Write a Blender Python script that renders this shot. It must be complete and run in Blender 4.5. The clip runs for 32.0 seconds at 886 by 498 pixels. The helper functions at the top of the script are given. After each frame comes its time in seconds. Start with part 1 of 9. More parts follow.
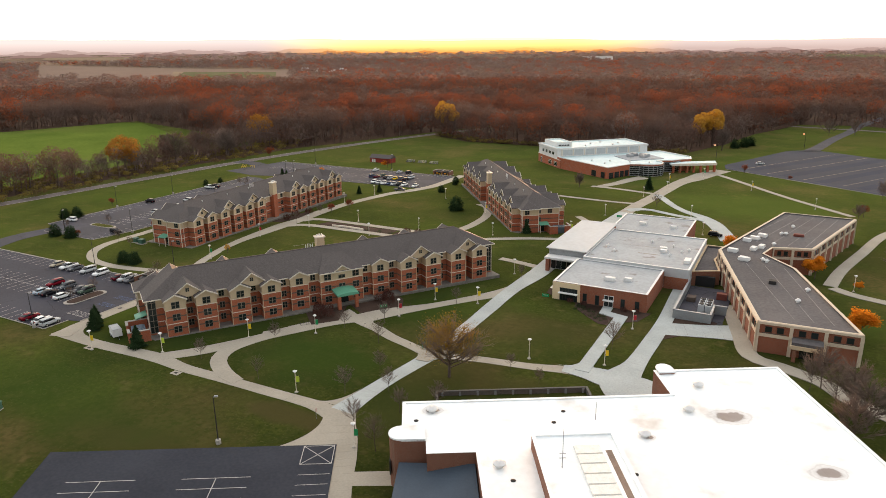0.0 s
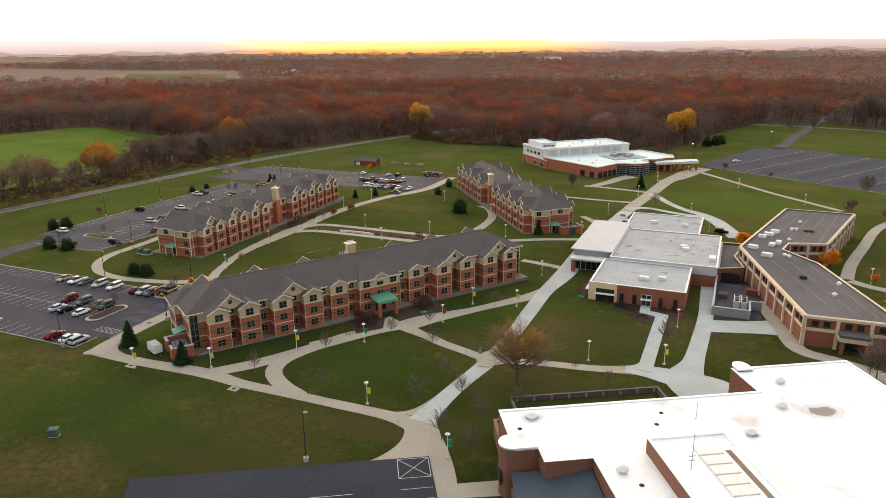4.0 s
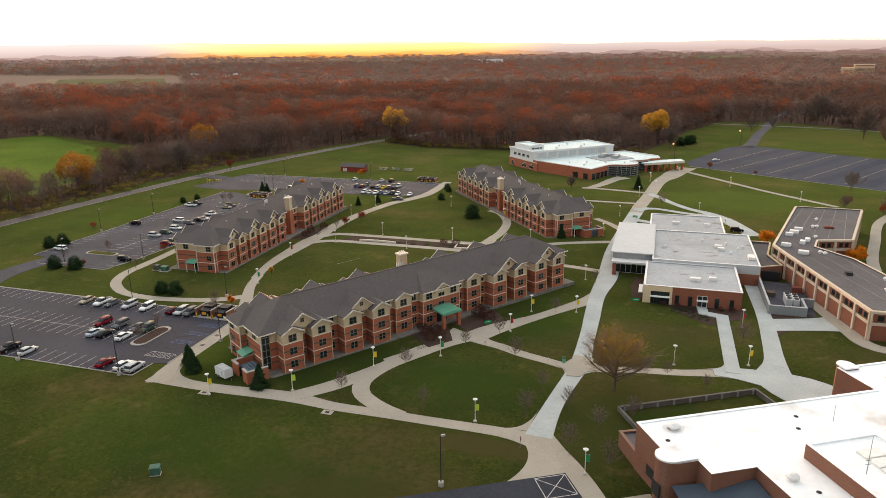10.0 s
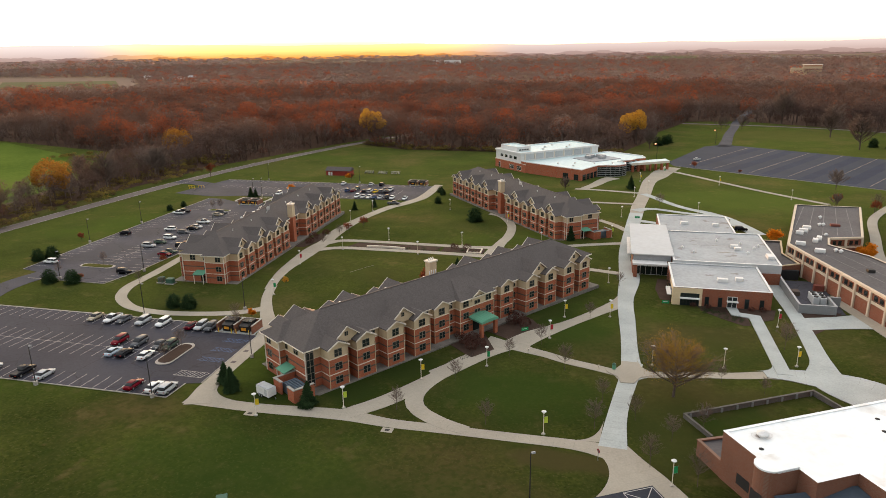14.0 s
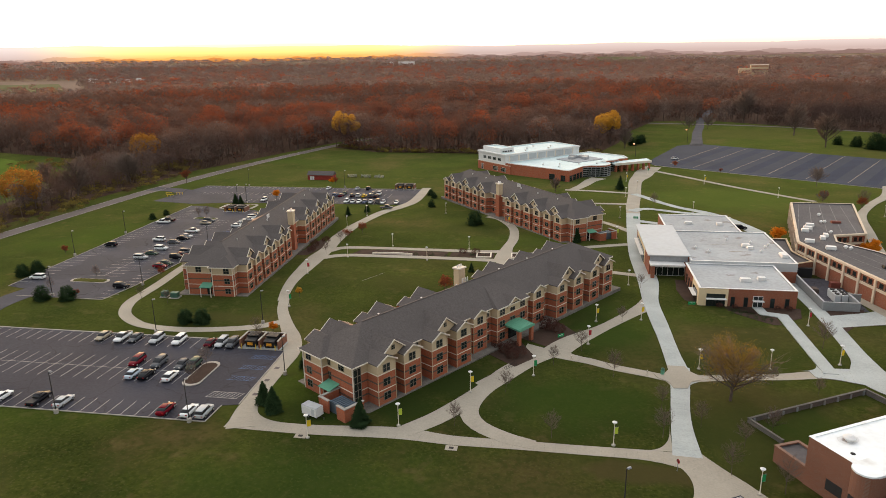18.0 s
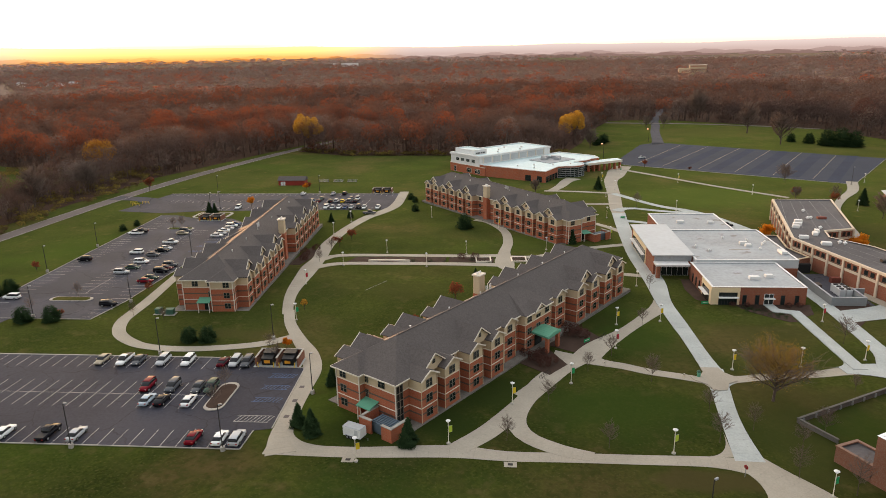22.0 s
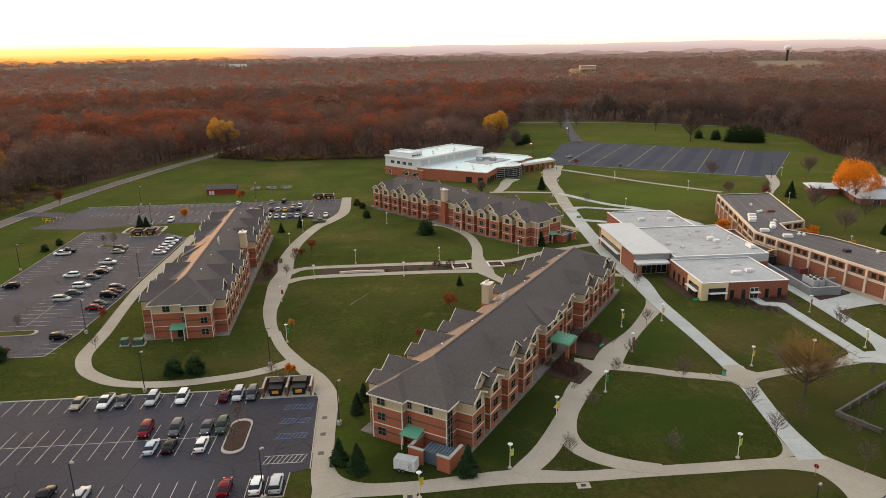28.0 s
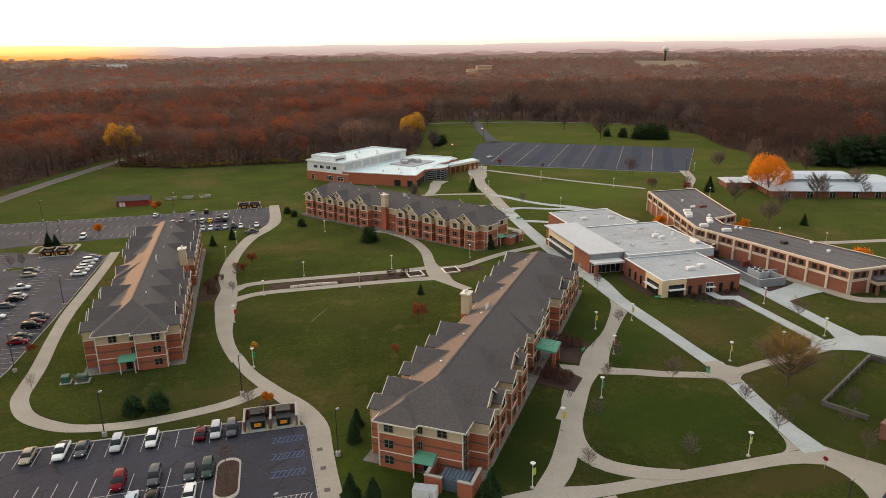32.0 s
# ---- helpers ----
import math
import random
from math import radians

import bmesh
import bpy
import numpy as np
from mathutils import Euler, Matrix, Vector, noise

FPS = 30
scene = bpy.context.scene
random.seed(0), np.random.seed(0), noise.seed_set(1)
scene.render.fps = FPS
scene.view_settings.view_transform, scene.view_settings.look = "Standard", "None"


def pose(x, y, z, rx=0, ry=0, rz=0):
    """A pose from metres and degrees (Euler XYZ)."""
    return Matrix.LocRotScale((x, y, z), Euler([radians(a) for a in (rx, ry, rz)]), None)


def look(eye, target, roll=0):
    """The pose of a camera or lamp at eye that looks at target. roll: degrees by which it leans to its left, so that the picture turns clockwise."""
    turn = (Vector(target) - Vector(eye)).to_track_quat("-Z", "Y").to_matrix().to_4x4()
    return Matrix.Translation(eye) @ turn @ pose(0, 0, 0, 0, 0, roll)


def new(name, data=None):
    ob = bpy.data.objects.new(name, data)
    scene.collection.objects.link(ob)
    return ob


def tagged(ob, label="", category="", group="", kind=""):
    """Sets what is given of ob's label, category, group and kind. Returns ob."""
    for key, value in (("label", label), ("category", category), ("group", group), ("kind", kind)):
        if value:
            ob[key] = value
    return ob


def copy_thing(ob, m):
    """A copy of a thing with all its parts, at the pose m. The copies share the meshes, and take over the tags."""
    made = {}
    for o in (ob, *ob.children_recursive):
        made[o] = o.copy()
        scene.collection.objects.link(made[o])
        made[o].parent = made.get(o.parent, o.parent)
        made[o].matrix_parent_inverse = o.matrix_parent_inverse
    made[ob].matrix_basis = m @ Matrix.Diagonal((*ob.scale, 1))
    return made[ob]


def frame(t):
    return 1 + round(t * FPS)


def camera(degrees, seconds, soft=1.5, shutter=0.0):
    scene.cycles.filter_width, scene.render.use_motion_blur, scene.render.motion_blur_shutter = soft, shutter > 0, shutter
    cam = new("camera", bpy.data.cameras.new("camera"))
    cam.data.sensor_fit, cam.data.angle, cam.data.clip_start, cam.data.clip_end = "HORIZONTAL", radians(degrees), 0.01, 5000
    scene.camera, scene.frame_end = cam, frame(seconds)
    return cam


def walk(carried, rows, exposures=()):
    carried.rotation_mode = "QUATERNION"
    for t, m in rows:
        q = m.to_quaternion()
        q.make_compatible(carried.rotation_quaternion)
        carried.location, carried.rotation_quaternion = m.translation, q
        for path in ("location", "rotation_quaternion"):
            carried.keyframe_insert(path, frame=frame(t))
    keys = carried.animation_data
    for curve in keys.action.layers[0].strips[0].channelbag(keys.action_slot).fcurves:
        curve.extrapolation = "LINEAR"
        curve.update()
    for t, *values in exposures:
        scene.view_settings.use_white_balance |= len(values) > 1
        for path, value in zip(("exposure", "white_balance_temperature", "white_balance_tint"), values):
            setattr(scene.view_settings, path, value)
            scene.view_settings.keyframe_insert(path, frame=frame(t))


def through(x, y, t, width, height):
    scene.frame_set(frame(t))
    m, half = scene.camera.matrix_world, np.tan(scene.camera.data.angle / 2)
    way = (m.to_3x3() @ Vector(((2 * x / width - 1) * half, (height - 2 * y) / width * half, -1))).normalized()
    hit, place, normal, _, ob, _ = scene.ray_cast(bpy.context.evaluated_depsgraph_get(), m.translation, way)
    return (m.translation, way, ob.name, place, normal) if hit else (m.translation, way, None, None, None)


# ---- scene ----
cam = camera(66.1, 32.0, soft=0.3)
METRES, EYE, TILT, LEAN, TURN = 151.13, 60.0, 0.0, 0.0, 27.9
ROWS = [
    (0.0, 0.0, 0.0, 0.0, -0.18, -16.68, 0.6),
    (0.5, -0.0187, 0.0012, 0.0005, -1.0, -16.68, 0.61),
    (1.0, -0.0374, 0.0027, 0.001, -1.64, -16.69, 0.6),
    (1.5, -0.0562, 0.0046, 0.0015, -2.24, -16.69, 0.6),
    (2.0, -0.075, 0.0069, 0.0022, -2.76, -16.69, 0.6),
    (2.5, -0.0932, 0.0094, 0.0027, -3.19, -16.69, 0.63),
    (3.0, -0.1107, 0.0118, 0.0032, -3.72, -16.68, 0.64),
    (3.5, -0.1279, 0.0143, 0.0038, -4.25, -16.68, 0.66),
    (5.5, -0.1927, 0.025, 0.0065, -6.13, -16.64, 0.75),
    (6.0, -0.2088, 0.0283, 0.0072, -6.59, -16.63, 0.75),
    (6.5, -0.2249, 0.032, 0.0078, -7.02, -16.62, 0.77),
    (7.0, -0.2407, 0.036, 0.0083, -7.45, -16.6, 0.78),
    (7.5, -0.2562, 0.0403, 0.009, -7.88, -16.61, 0.8),
    (8.0, -0.2714, 0.0449, 0.0094, -8.3, -16.6, 0.83),
    (8.5, -0.2864, 0.0499, 0.0097, -8.76, -16.58, 0.85),
    (9.0, -0.3012, 0.055, 0.0101, -9.2, -16.57, 0.86),
    (9.5, -0.3157, 0.0605, 0.0103, -9.65, -16.56, 0.88),
    (10.0, -0.3302, 0.0662, 0.0104, -10.13, -16.56, 0.88),
    (10.5, -0.3442, 0.072, 0.0108, -10.61, -16.57, 0.89),
    (11.0, -0.3581, 0.078, 0.0107, -11.19, -16.56, 0.87),
    (11.5, -0.3721, 0.0841, 0.011, -11.79, -16.55, 0.87),
    (12.0, -0.3861, 0.0909, 0.0113, -12.24, -16.55, 0.87),
    (12.5, -0.3999, 0.0978, 0.0116, -12.67, -16.54, 0.88),
    (13.0, -0.4139, 0.1053, 0.012, -13.11, -16.55, 0.89),
    (13.5, -0.4277, 0.1125, 0.0125, -13.56, -16.56, 0.9),
    (14.0, -0.4415, 0.1198, 0.0126, -14.02, -16.53, 0.92),
    (14.5, -0.4553, 0.1274, 0.0129, -14.47, -16.53, 0.93),
    (16.5, -0.5088, 0.159, 0.0132, -16.43, -16.51, 0.95),
    (17.0, -0.5219, 0.1673, 0.0134, -17.0, -16.51, 0.96),
    (17.5, -0.5346, 0.1756, 0.0135, -17.58, -16.51, 0.98),
    (18.0, -0.5476, 0.1839, 0.0137, -18.23, -16.49, 1.0),
    (18.5, -0.5604, 0.1925, 0.0141, -18.77, -16.49, 1.02),
    (19.0, -0.5729, 0.2012, 0.0146, -19.27, -16.48, 1.05),
    (19.5, -0.5855, 0.2101, 0.0147, -19.74, -16.47, 1.07),
    (20.0, -0.5973, 0.2189, 0.0151, -20.3, -16.47, 1.1),
    (20.5, -0.6093, 0.2277, 0.0151, -20.99, -16.47, 1.11),
    (21.0, -0.6206, 0.2365, 0.0152, -21.72, -16.47, 1.12),
    (21.5, -0.6318, 0.2454, 0.0154, -22.47, -16.48, 1.12),
    (22.0, -0.6429, 0.2547, 0.0153, -23.2, -16.48, 1.13),
    (22.5, -0.6541, 0.2639, 0.0154, -23.9, -16.49, 1.12),
    (23.0, -0.6649, 0.2731, 0.0156, -24.56, -16.49, 1.11),
    (23.5, -0.6758, 0.2826, 0.0156, -25.27, -16.49, 1.09),
    (24.0, -0.6863, 0.2924, 0.0158, -26.0, -16.5, 1.07),
    (24.5, -0.6969, 0.3025, 0.016, -26.74, -16.51, 1.03),
    (25.0, -0.7072, 0.3127, 0.0162, -27.59, -16.52, 1.01),
    (25.5, -0.7174, 0.323, 0.0163, -28.5, -16.54, 0.99),
    (27.5, -0.7563, 0.3687, 0.0155, -31.62, -16.56, 0.91),
    (28.0, -0.7649, 0.379, 0.0157, -32.49, -16.56, 0.93),
    (28.5, -0.7739, 0.3905, 0.0161, -33.53, -16.57, 0.9),
    (29.0, -0.7828, 0.4024, 0.0164, -34.6, -16.59, 0.89),
    (29.5, -0.7912, 0.4149, 0.0169, -35.67, -16.59, 0.89),
    (30.0, -0.7993, 0.4276, 0.0174, -36.77, -16.62, 0.86),
    (30.5, -0.8071, 0.4406, 0.018, -37.89, -16.64, 0.84),
    (31.0, -0.8146, 0.4537, 0.0184, -39.03, -16.66, 0.81),
    (31.5, -0.8221, 0.4671, 0.0187, -40.24, -16.68, 0.78),
    (32.0, -0.8298, 0.4804, 0.0191, -41.45, -16.69, 0.75),
]
walk(cam, [(t, pose(0, 0, EYE, TILT, LEAN, TURN) @ pose(METRES * x, METRES * y, METRES * z, 90 + pitch, roll, yaw)) for t, x, y, z, yaw, pitch, roll in ROWS],
     [(0.0, 0.12), (8.0, 0.1), (16.0, 0.05), (24.0, 0.0), (32.0, -0.08)])

# ---- world and light ----
SUN_YAW, SUN_UP = 114.7, 2.1
world = bpy.data.worlds.new("dusk_sky")
scene.world = world
world.use_nodes = True
wn = world.node_tree
wn.nodes.clear()


def wnode(kind, **sets):
    n = wn.nodes.new(kind)
    for k, v in sets.items():
        if k in n.inputs:
            n.inputs[k].default_value = v
    return n


sky = wn.nodes.new("ShaderNodeTexSky")
sky.sky_type, sky.sun_disc = "NISHITA", False
sky.sun_elevation, sky.sun_rotation = radians(SUN_UP + 2.0), radians(90 - SUN_YAW)
sky.air_density, sky.dust_density, sky.ozone_density = 1.0, 3.0, 1.0
sky_bg = wnode("ShaderNodeBackground", Strength=0.12)
wn.links.new(sky.outputs[0], sky_bg.inputs[0])
# thin bright haze over the whole sky, warmer towards the low sun
geo_w = wn.nodes.new("ShaderNodeTexCoord")
sun_dir = Vector((math.cos(radians(SUN_YAW)), math.sin(radians(SUN_YAW)), 0.01)).normalized()
dot = wn.nodes.new("ShaderNodeVectorMath")
dot.operation = "DOT_PRODUCT"
dot.inputs[1].default_value = sun_dir
wn.links.new(geo_w.outputs["Generated"], dot.inputs[0])
turn01 = wn.nodes.new("ShaderNodeMath")
turn01.operation = "MULTIPLY_ADD"
turn01.inputs[1].default_value, turn01.inputs[2].default_value = 0.5, 0.5
wn.links.new(dot.outputs["Value"], turn01.inputs[0])
near_sun = wn.nodes.new("ShaderNodeValToRGB")
near_sun.color_ramp.elements[0].position, near_sun.color_ramp.elements[0].color = 0.0, (0.38, 0.365, 0.37, 1)
near_sun.color_ramp.elements[1].position, near_sun.color_ramp.elements[1].color = 1.0, (3.2, 2.35, 1.5, 1)
for pos, col in ((0.5, (0.94, 0.965, 0.98)), (0.72, (1.30, 1.25, 1.22)), (0.90, (1.72, 1.47, 1.27))):
    near_sun.color_ramp.elements.new(pos).color = (*col, 1)
wn.links.new(turn01.outputs[0], near_sun.inputs[0])
sep = wn.nodes.new("ShaderNodeSeparateXYZ")
wn.links.new(geo_w.outputs["Generated"], sep.inputs[0])
low = wn.nodes.new("ShaderNodeValToRGB")
low.color_ramp.elements[0].position, low.color_ramp.elements[0].color = 0.0, (0.82, 0.66, 0.60, 1)
low.color_ramp.elements[1].position, low.color_ramp.elements[1].color = 0.035, (1, 1, 1, 1)
e = low.color_ramp.elements.new(0.012)
e.color = (0.97, 0.89, 0.84, 1)
wn.links.new(sep.outputs["Z"], low.inputs[0])
mulc = wn.nodes.new("ShaderNodeMix")
mulc.data_type, mulc.blend_type = "RGBA", "MULTIPLY"
mulc.inputs["Factor"].default_value = 1.0
wn.links.new(near_sun.outputs[0], mulc.inputs["A"])
wn.links.new(low.outputs[0], mulc.inputs["B"])
haze_bg = wnode("ShaderNodeBackground", Strength=1.07)
# the glow round the sun itself, low along the skyline
glow_az = wn.nodes.new("ShaderNodeMapRange")
glow_az.interpolation_type = "SMOOTHERSTEP"
glow_az.inputs["From Min"].default_value, glow_az.inputs["From Max"].default_value = 0.983, 1.0
wn.links.new(dot.outputs["Value"], glow_az.inputs["Value"])
glow_el = wn.nodes.new("ShaderNodeMapRange")
glow_el.interpolation_type = "SMOOTHERSTEP"
glow_el.inputs["From Min"].default_value, glow_el.inputs["From Max"].default_value = 0.02, 0.002
wn.links.new(sep.outputs["Z"], glow_el.inputs["Value"])
glow_mul = wn.nodes.new("ShaderNodeMath")
glow_mul.operation = "MULTIPLY"
wn.links.new(glow_az.outputs[0], glow_mul.inputs[0])
wn.links.new(glow_el.outputs[0], glow_mul.inputs[1])
glow_mix = wn.nodes.new("ShaderNodeMix")
glow_mix.data_type = "RGBA"
glow_mix.inputs["B"].default_value = (2.6, 1.5, 0.5, 1)
wn.links.new(glow_mul.outputs[0], glow_mix.inputs["Factor"])
wn.links.new(mulc.outputs["Result"], glow_mix.inputs["A"])
wn.links.new(glow_mix.outputs["Result"], haze_bg.inputs[0])
add1 = wn.nodes.new("ShaderNodeAddShader")
wn.links.new(sky_bg.outputs[0], add1.inputs[0])
wn.links.new(haze_bg.outputs[0], add1.inputs[1])
wout = wn.nodes.new("ShaderNodeOutputWorld")
wn.links.new(add1.outputs[0], wout.inputs[0])

sun_data = bpy.data.lights.new("sun", "SUN")
sun_data.energy, sun_data.angle, sun_data.color = 5.0, radians(1.0), (1.0, 0.48, 0.2)
sun_lamp = new("sun", sun_data)
sun_lamp.matrix_world = look((0, 0, 100), (-math.cos(radians(SUN_YAW)) * 100, -math.sin(radians(SUN_YAW)) * 100, 100 - 100 * math.tan(radians(SUN_UP))))

# ---- materials ----


def material(name, base, rough=0.8, metal=0.0, dark=None, scale=1.0, fine=20.0, mix=0.5, bump=0.0, spec=0.3):
    """A surface that varies at two scales (scale, fine: features a metre) between base and dark."""
    m = bpy.data.materials.new(name)
    m.use_nodes = True
    nt = m.node_tree
    b = nt.nodes["Principled BSDF"]
    b.inputs["Roughness"].default_value, b.inputs["Metallic"].default_value = rough, metal
    b.inputs["Specular IOR Level"].default_value = spec
    dark = dark or tuple(c * 0.7 for c in base)
    co = nt.nodes.new("ShaderNodeNewGeometry")
    n1, n2 = nt.nodes.new("ShaderNodeTexNoise"), nt.nodes.new("ShaderNodeTexNoise")
    n1.inputs["Scale"].default_value, n2.inputs["Scale"].default_value = scale, fine
    n1.inputs["Detail"].default_value, n2.inputs["Detail"].default_value = 5, 3
    for n in (n1, n2):
        nt.links.new(co.outputs["Position"], n.inputs["Vector"])
    av = nt.nodes.new("ShaderNodeMath")
    av.operation = "MULTIPLY_ADD"
    av.inputs[1].default_value = 0.45
    half = nt.nodes.new("ShaderNodeMath")
    half.operation = "MULTIPLY"
    half.inputs[1].default_value = 0.55
    nt.links.new(n1.outputs["Fac"], half.inputs[0])
    nt.links.new(n2.outputs["Fac"], av.inputs[0])
    nt.links.new(half.outputs[0], av.inputs[2])
    r = nt.nodes.new("ShaderNodeValToRGB")
    r.color_ramp.elements[0].position, r.color_ramp.elements[0].color = 0.5 - 0.22 / max(mix, 0.1) * 0.5, (*dark, 1)
    r.color_ramp.elements[1].position, r.color_ramp.elements[1].color = 0.5 + 0.22 / max(mix, 0.1) * 0.5, (*base, 1)
    nt.links.new(av.outputs[0], r.inputs[0])
    nt.links.new(r.outputs[0], b.inputs["Base Color"])
    if bump:
        bp = nt.nodes.new("ShaderNodeBump")
        bp.inputs["Strength"].default_value, bp.inputs["Distance"].default_value = bump, 0.05
        nt.links.new(n2.outputs["Fac"], bp.inputs["Height"])
        nt.links.new(bp.outputs[0], b.inputs["Normal"])
    return m


def over(m, kind, colour, amount, **sets):
    """Lays a second procedural pattern over a material's base colour."""
    nt = m.node_tree
    b = nt.nodes["Principled BSDF"]
    was = b.inputs["Base Color"].links[0].from_socket
    tex = nt.nodes.new(kind)
    for k, v in sets.items():
        tex.inputs[k].default_value = v
    co = nt.nodes.new("ShaderNodeNewGeometry")
    nt.links.new(co.outputs["Position"], tex.inputs["Vector"])
    r = nt.nodes.new("ShaderNodeValToRGB")
    r.color_ramp.elements[0].position, r.color_ramp.elements[1].position = amount[0], amount[1]
    nt.links.new(tex.outputs["Fac"] if "Fac" in tex.outputs else tex.outputs[0], r.inputs[0])
    mx = nt.nodes.new("ShaderNodeMix")
    mx.data_type = "RGBA"
    s = nt.nodes.new("ShaderNodeMath")
    s.operation = "MULTIPLY"
    s.inputs[1].default_value = amount[2]
    nt.links.new(r.outputs[0], s.inputs[0])
    nt.links.new(s.outputs[0], mx.inputs["Factor"])
    nt.links.new(was, mx.inputs["A"])
    mx.inputs["B"].default_value = (*colour, 1)
    nt.links.new(mx.outputs["Result"], b.inputs["Base Color"])
    return m


def brick_material(name, c1, c2, mortar):
    """Running-bond brick on upright faces, laid along the wall by its normal."""
    m = material(name, c1, 0.9, dark=tuple(c * 0.66 for c in c1), scale=0.4, fine=4.0, mix=0.8)
    nt = m.node_tree
    b = nt.nodes["Principled BSDF"]
    tc = nt.nodes.new("ShaderNodeTexCoord")
    sp, cb, ad = nt.nodes.new("ShaderNodeSeparateXYZ"), nt.nodes.new("ShaderNodeCombineXYZ"), nt.nodes.new("ShaderNodeMath")
    nt.links.new(tc.outputs["Object"], sp.inputs[0])
    nt.links.new(sp.outputs[0], ad.inputs[0])
    nt.links.new(sp.outputs[1], ad.inputs[1])
    nt.links.new(ad.outputs[0], cb.inputs[0])
    nt.links.new(sp.outputs[2], cb.inputs[1])
    br = nt.nodes.new("ShaderNodeTexBrick")
    br.inputs["Scale"].default_value = 1.0
    br.inputs["Brick Width"].default_value, br.inputs["Row Height"].default_value, br.inputs["Mortar Size"].default_value = 0.30, 0.1, 0.012
    br.inputs["Color1"].default_value, br.inputs["Color2"].default_value, br.inputs["Mortar"].default_value = (*c1, 1), (*c2, 1), (*mortar, 1)
    nt.links.new(cb.outputs[0], br.inputs["Vector"])
    was = b.inputs["Base Color"].links[0].from_socket
    mx = nt.nodes.new("ShaderNodeMix")
    mx.data_type = "RGBA"
    mx.inputs["Factor"].default_value = 0.6
    nt.links.new(was, mx.inputs["A"])
    nt.links.new(br.outputs["Color"], mx.inputs["B"])
    nt.links.new(mx.outputs["Result"], b.inputs["Base Color"])
    return m


def leaf_material(name, low, mid, high, through=0.35, vary=0.22, pale=None):
    """Leaves or twigs: colour by the tree's own tint, part of the light passes through."""
    m = bpy.data.materials.new(name)
    m.use_nodes = True
    nt = m.node_tree
    nt.nodes.clear()
    at = nt.nodes.new("ShaderNodeAttribute")
    at.attribute_name = "tint"
    isl = nt.nodes.new("ShaderNodeNewGeometry")
    ma = nt.nodes.new("ShaderNodeMath")
    ma.operation = "MULTIPLY_ADD"
    ma.inputs[1].default_value = vary
    nt.links.new(isl.outputs["Random Per Island"], ma.inputs[0])
    nt.links.new(at.outputs["Fac"], ma.inputs[2])
    r = nt.nodes.new("ShaderNodeValToRGB")
    r.color_ramp.elements[0].position, r.color_ramp.elements[0].color = 0.1, (*low, 1)
    r.color_ramp.elements[1].position, r.color_ramp.elements[1].color = 1.0, (*high, 1)
    k = r.color_ramp.elements.new(0.6)
    k.color = (*mid, 1)
    if pale:
        k = r.color_ramp.elements.new(0.0)
        k.color = (*pale, 1)
    nt.links.new(ma.outputs[0], r.inputs[0])
    d, t, x, o = (nt.nodes.new("ShaderNode" + s) for s in ("BsdfDiffuse", "BsdfTranslucent", "MixShader", "OutputMaterial"))
    nt.links.new(r.outputs[0], d.inputs[0])
    nt.links.new(r.outputs[0], t.inputs[0])
    x.inputs[0].default_value = through
    nt.links.new(d.outputs[0], x.inputs[1])
    nt.links.new(t.outputs[0], x.inputs[2])
    nt.links.new(x.outputs[0], o.inputs[0])
    return m


def object_colour(name, rough, metal=0.0, coat=0.0):
    """Paint whose colour each object carries."""
    m = bpy.data.materials.new(name)
    m.use_nodes = True
    nt = m.node_tree
    b = nt.nodes["Principled BSDF"]
    oi = nt.nodes.new("ShaderNodeObjectInfo")
    nt.links.new(oi.outputs["Color"], b.inputs["Base Color"])
    b.inputs["Roughness"].default_value, b.inputs["Metallic"].default_value, b.inputs["Coat Weight"].default_value = rough, metal, coat
    b.inputs["Specular IOR Level"].default_value = 0.1
    return m


LAWN = material("lawn", (0.049, 0.054, 0.0118), 0.95, dark=(0.0125, 0.0175, 0.0045), scale=0.06, fine=1.8, mix=0.9, bump=0.25, spec=0.0)
over(LAWN, "ShaderNodeTexNoise", (0.088, 0.055, 0.026), (0.50, 0.66, 0.75), Scale=0.028, Detail=6.0)
over(LAWN, "ShaderNodeTexNoise", (0.105, 0.07, 0.032), (0.58, 0.70, 0.5), Scale=0.25, Detail=6.0)
over(LAWN, "ShaderNodeTexNoise", (0.014, 0.022, 0.006), (0.50, 0.66, 0.6), Scale=0.07, Detail=5.0)
over(LAWN, "ShaderNodeTexNoise", (0.016, 0.022, 0.006), (0.48, 0.62, 0.5), Scale=0.9, Detail=8.0)
over(LAWN, "ShaderNodeTexNoise", (0.085, 0.075, 0.028), (0.56, 0.70, 0.45), Scale=2.2, Detail=6.0)
over(LAWN, "ShaderNodeTexNoise", (0.034, 0.058, 0.008), (0.54, 0.68, 0.5), Scale=0.017, Detail=4.0)
over(LAWN, "ShaderNodeTexNoise", (0.030, 0.032, 0.010), (0.50, 0.64, 0.45), Scale=0.24, Detail=9.0)


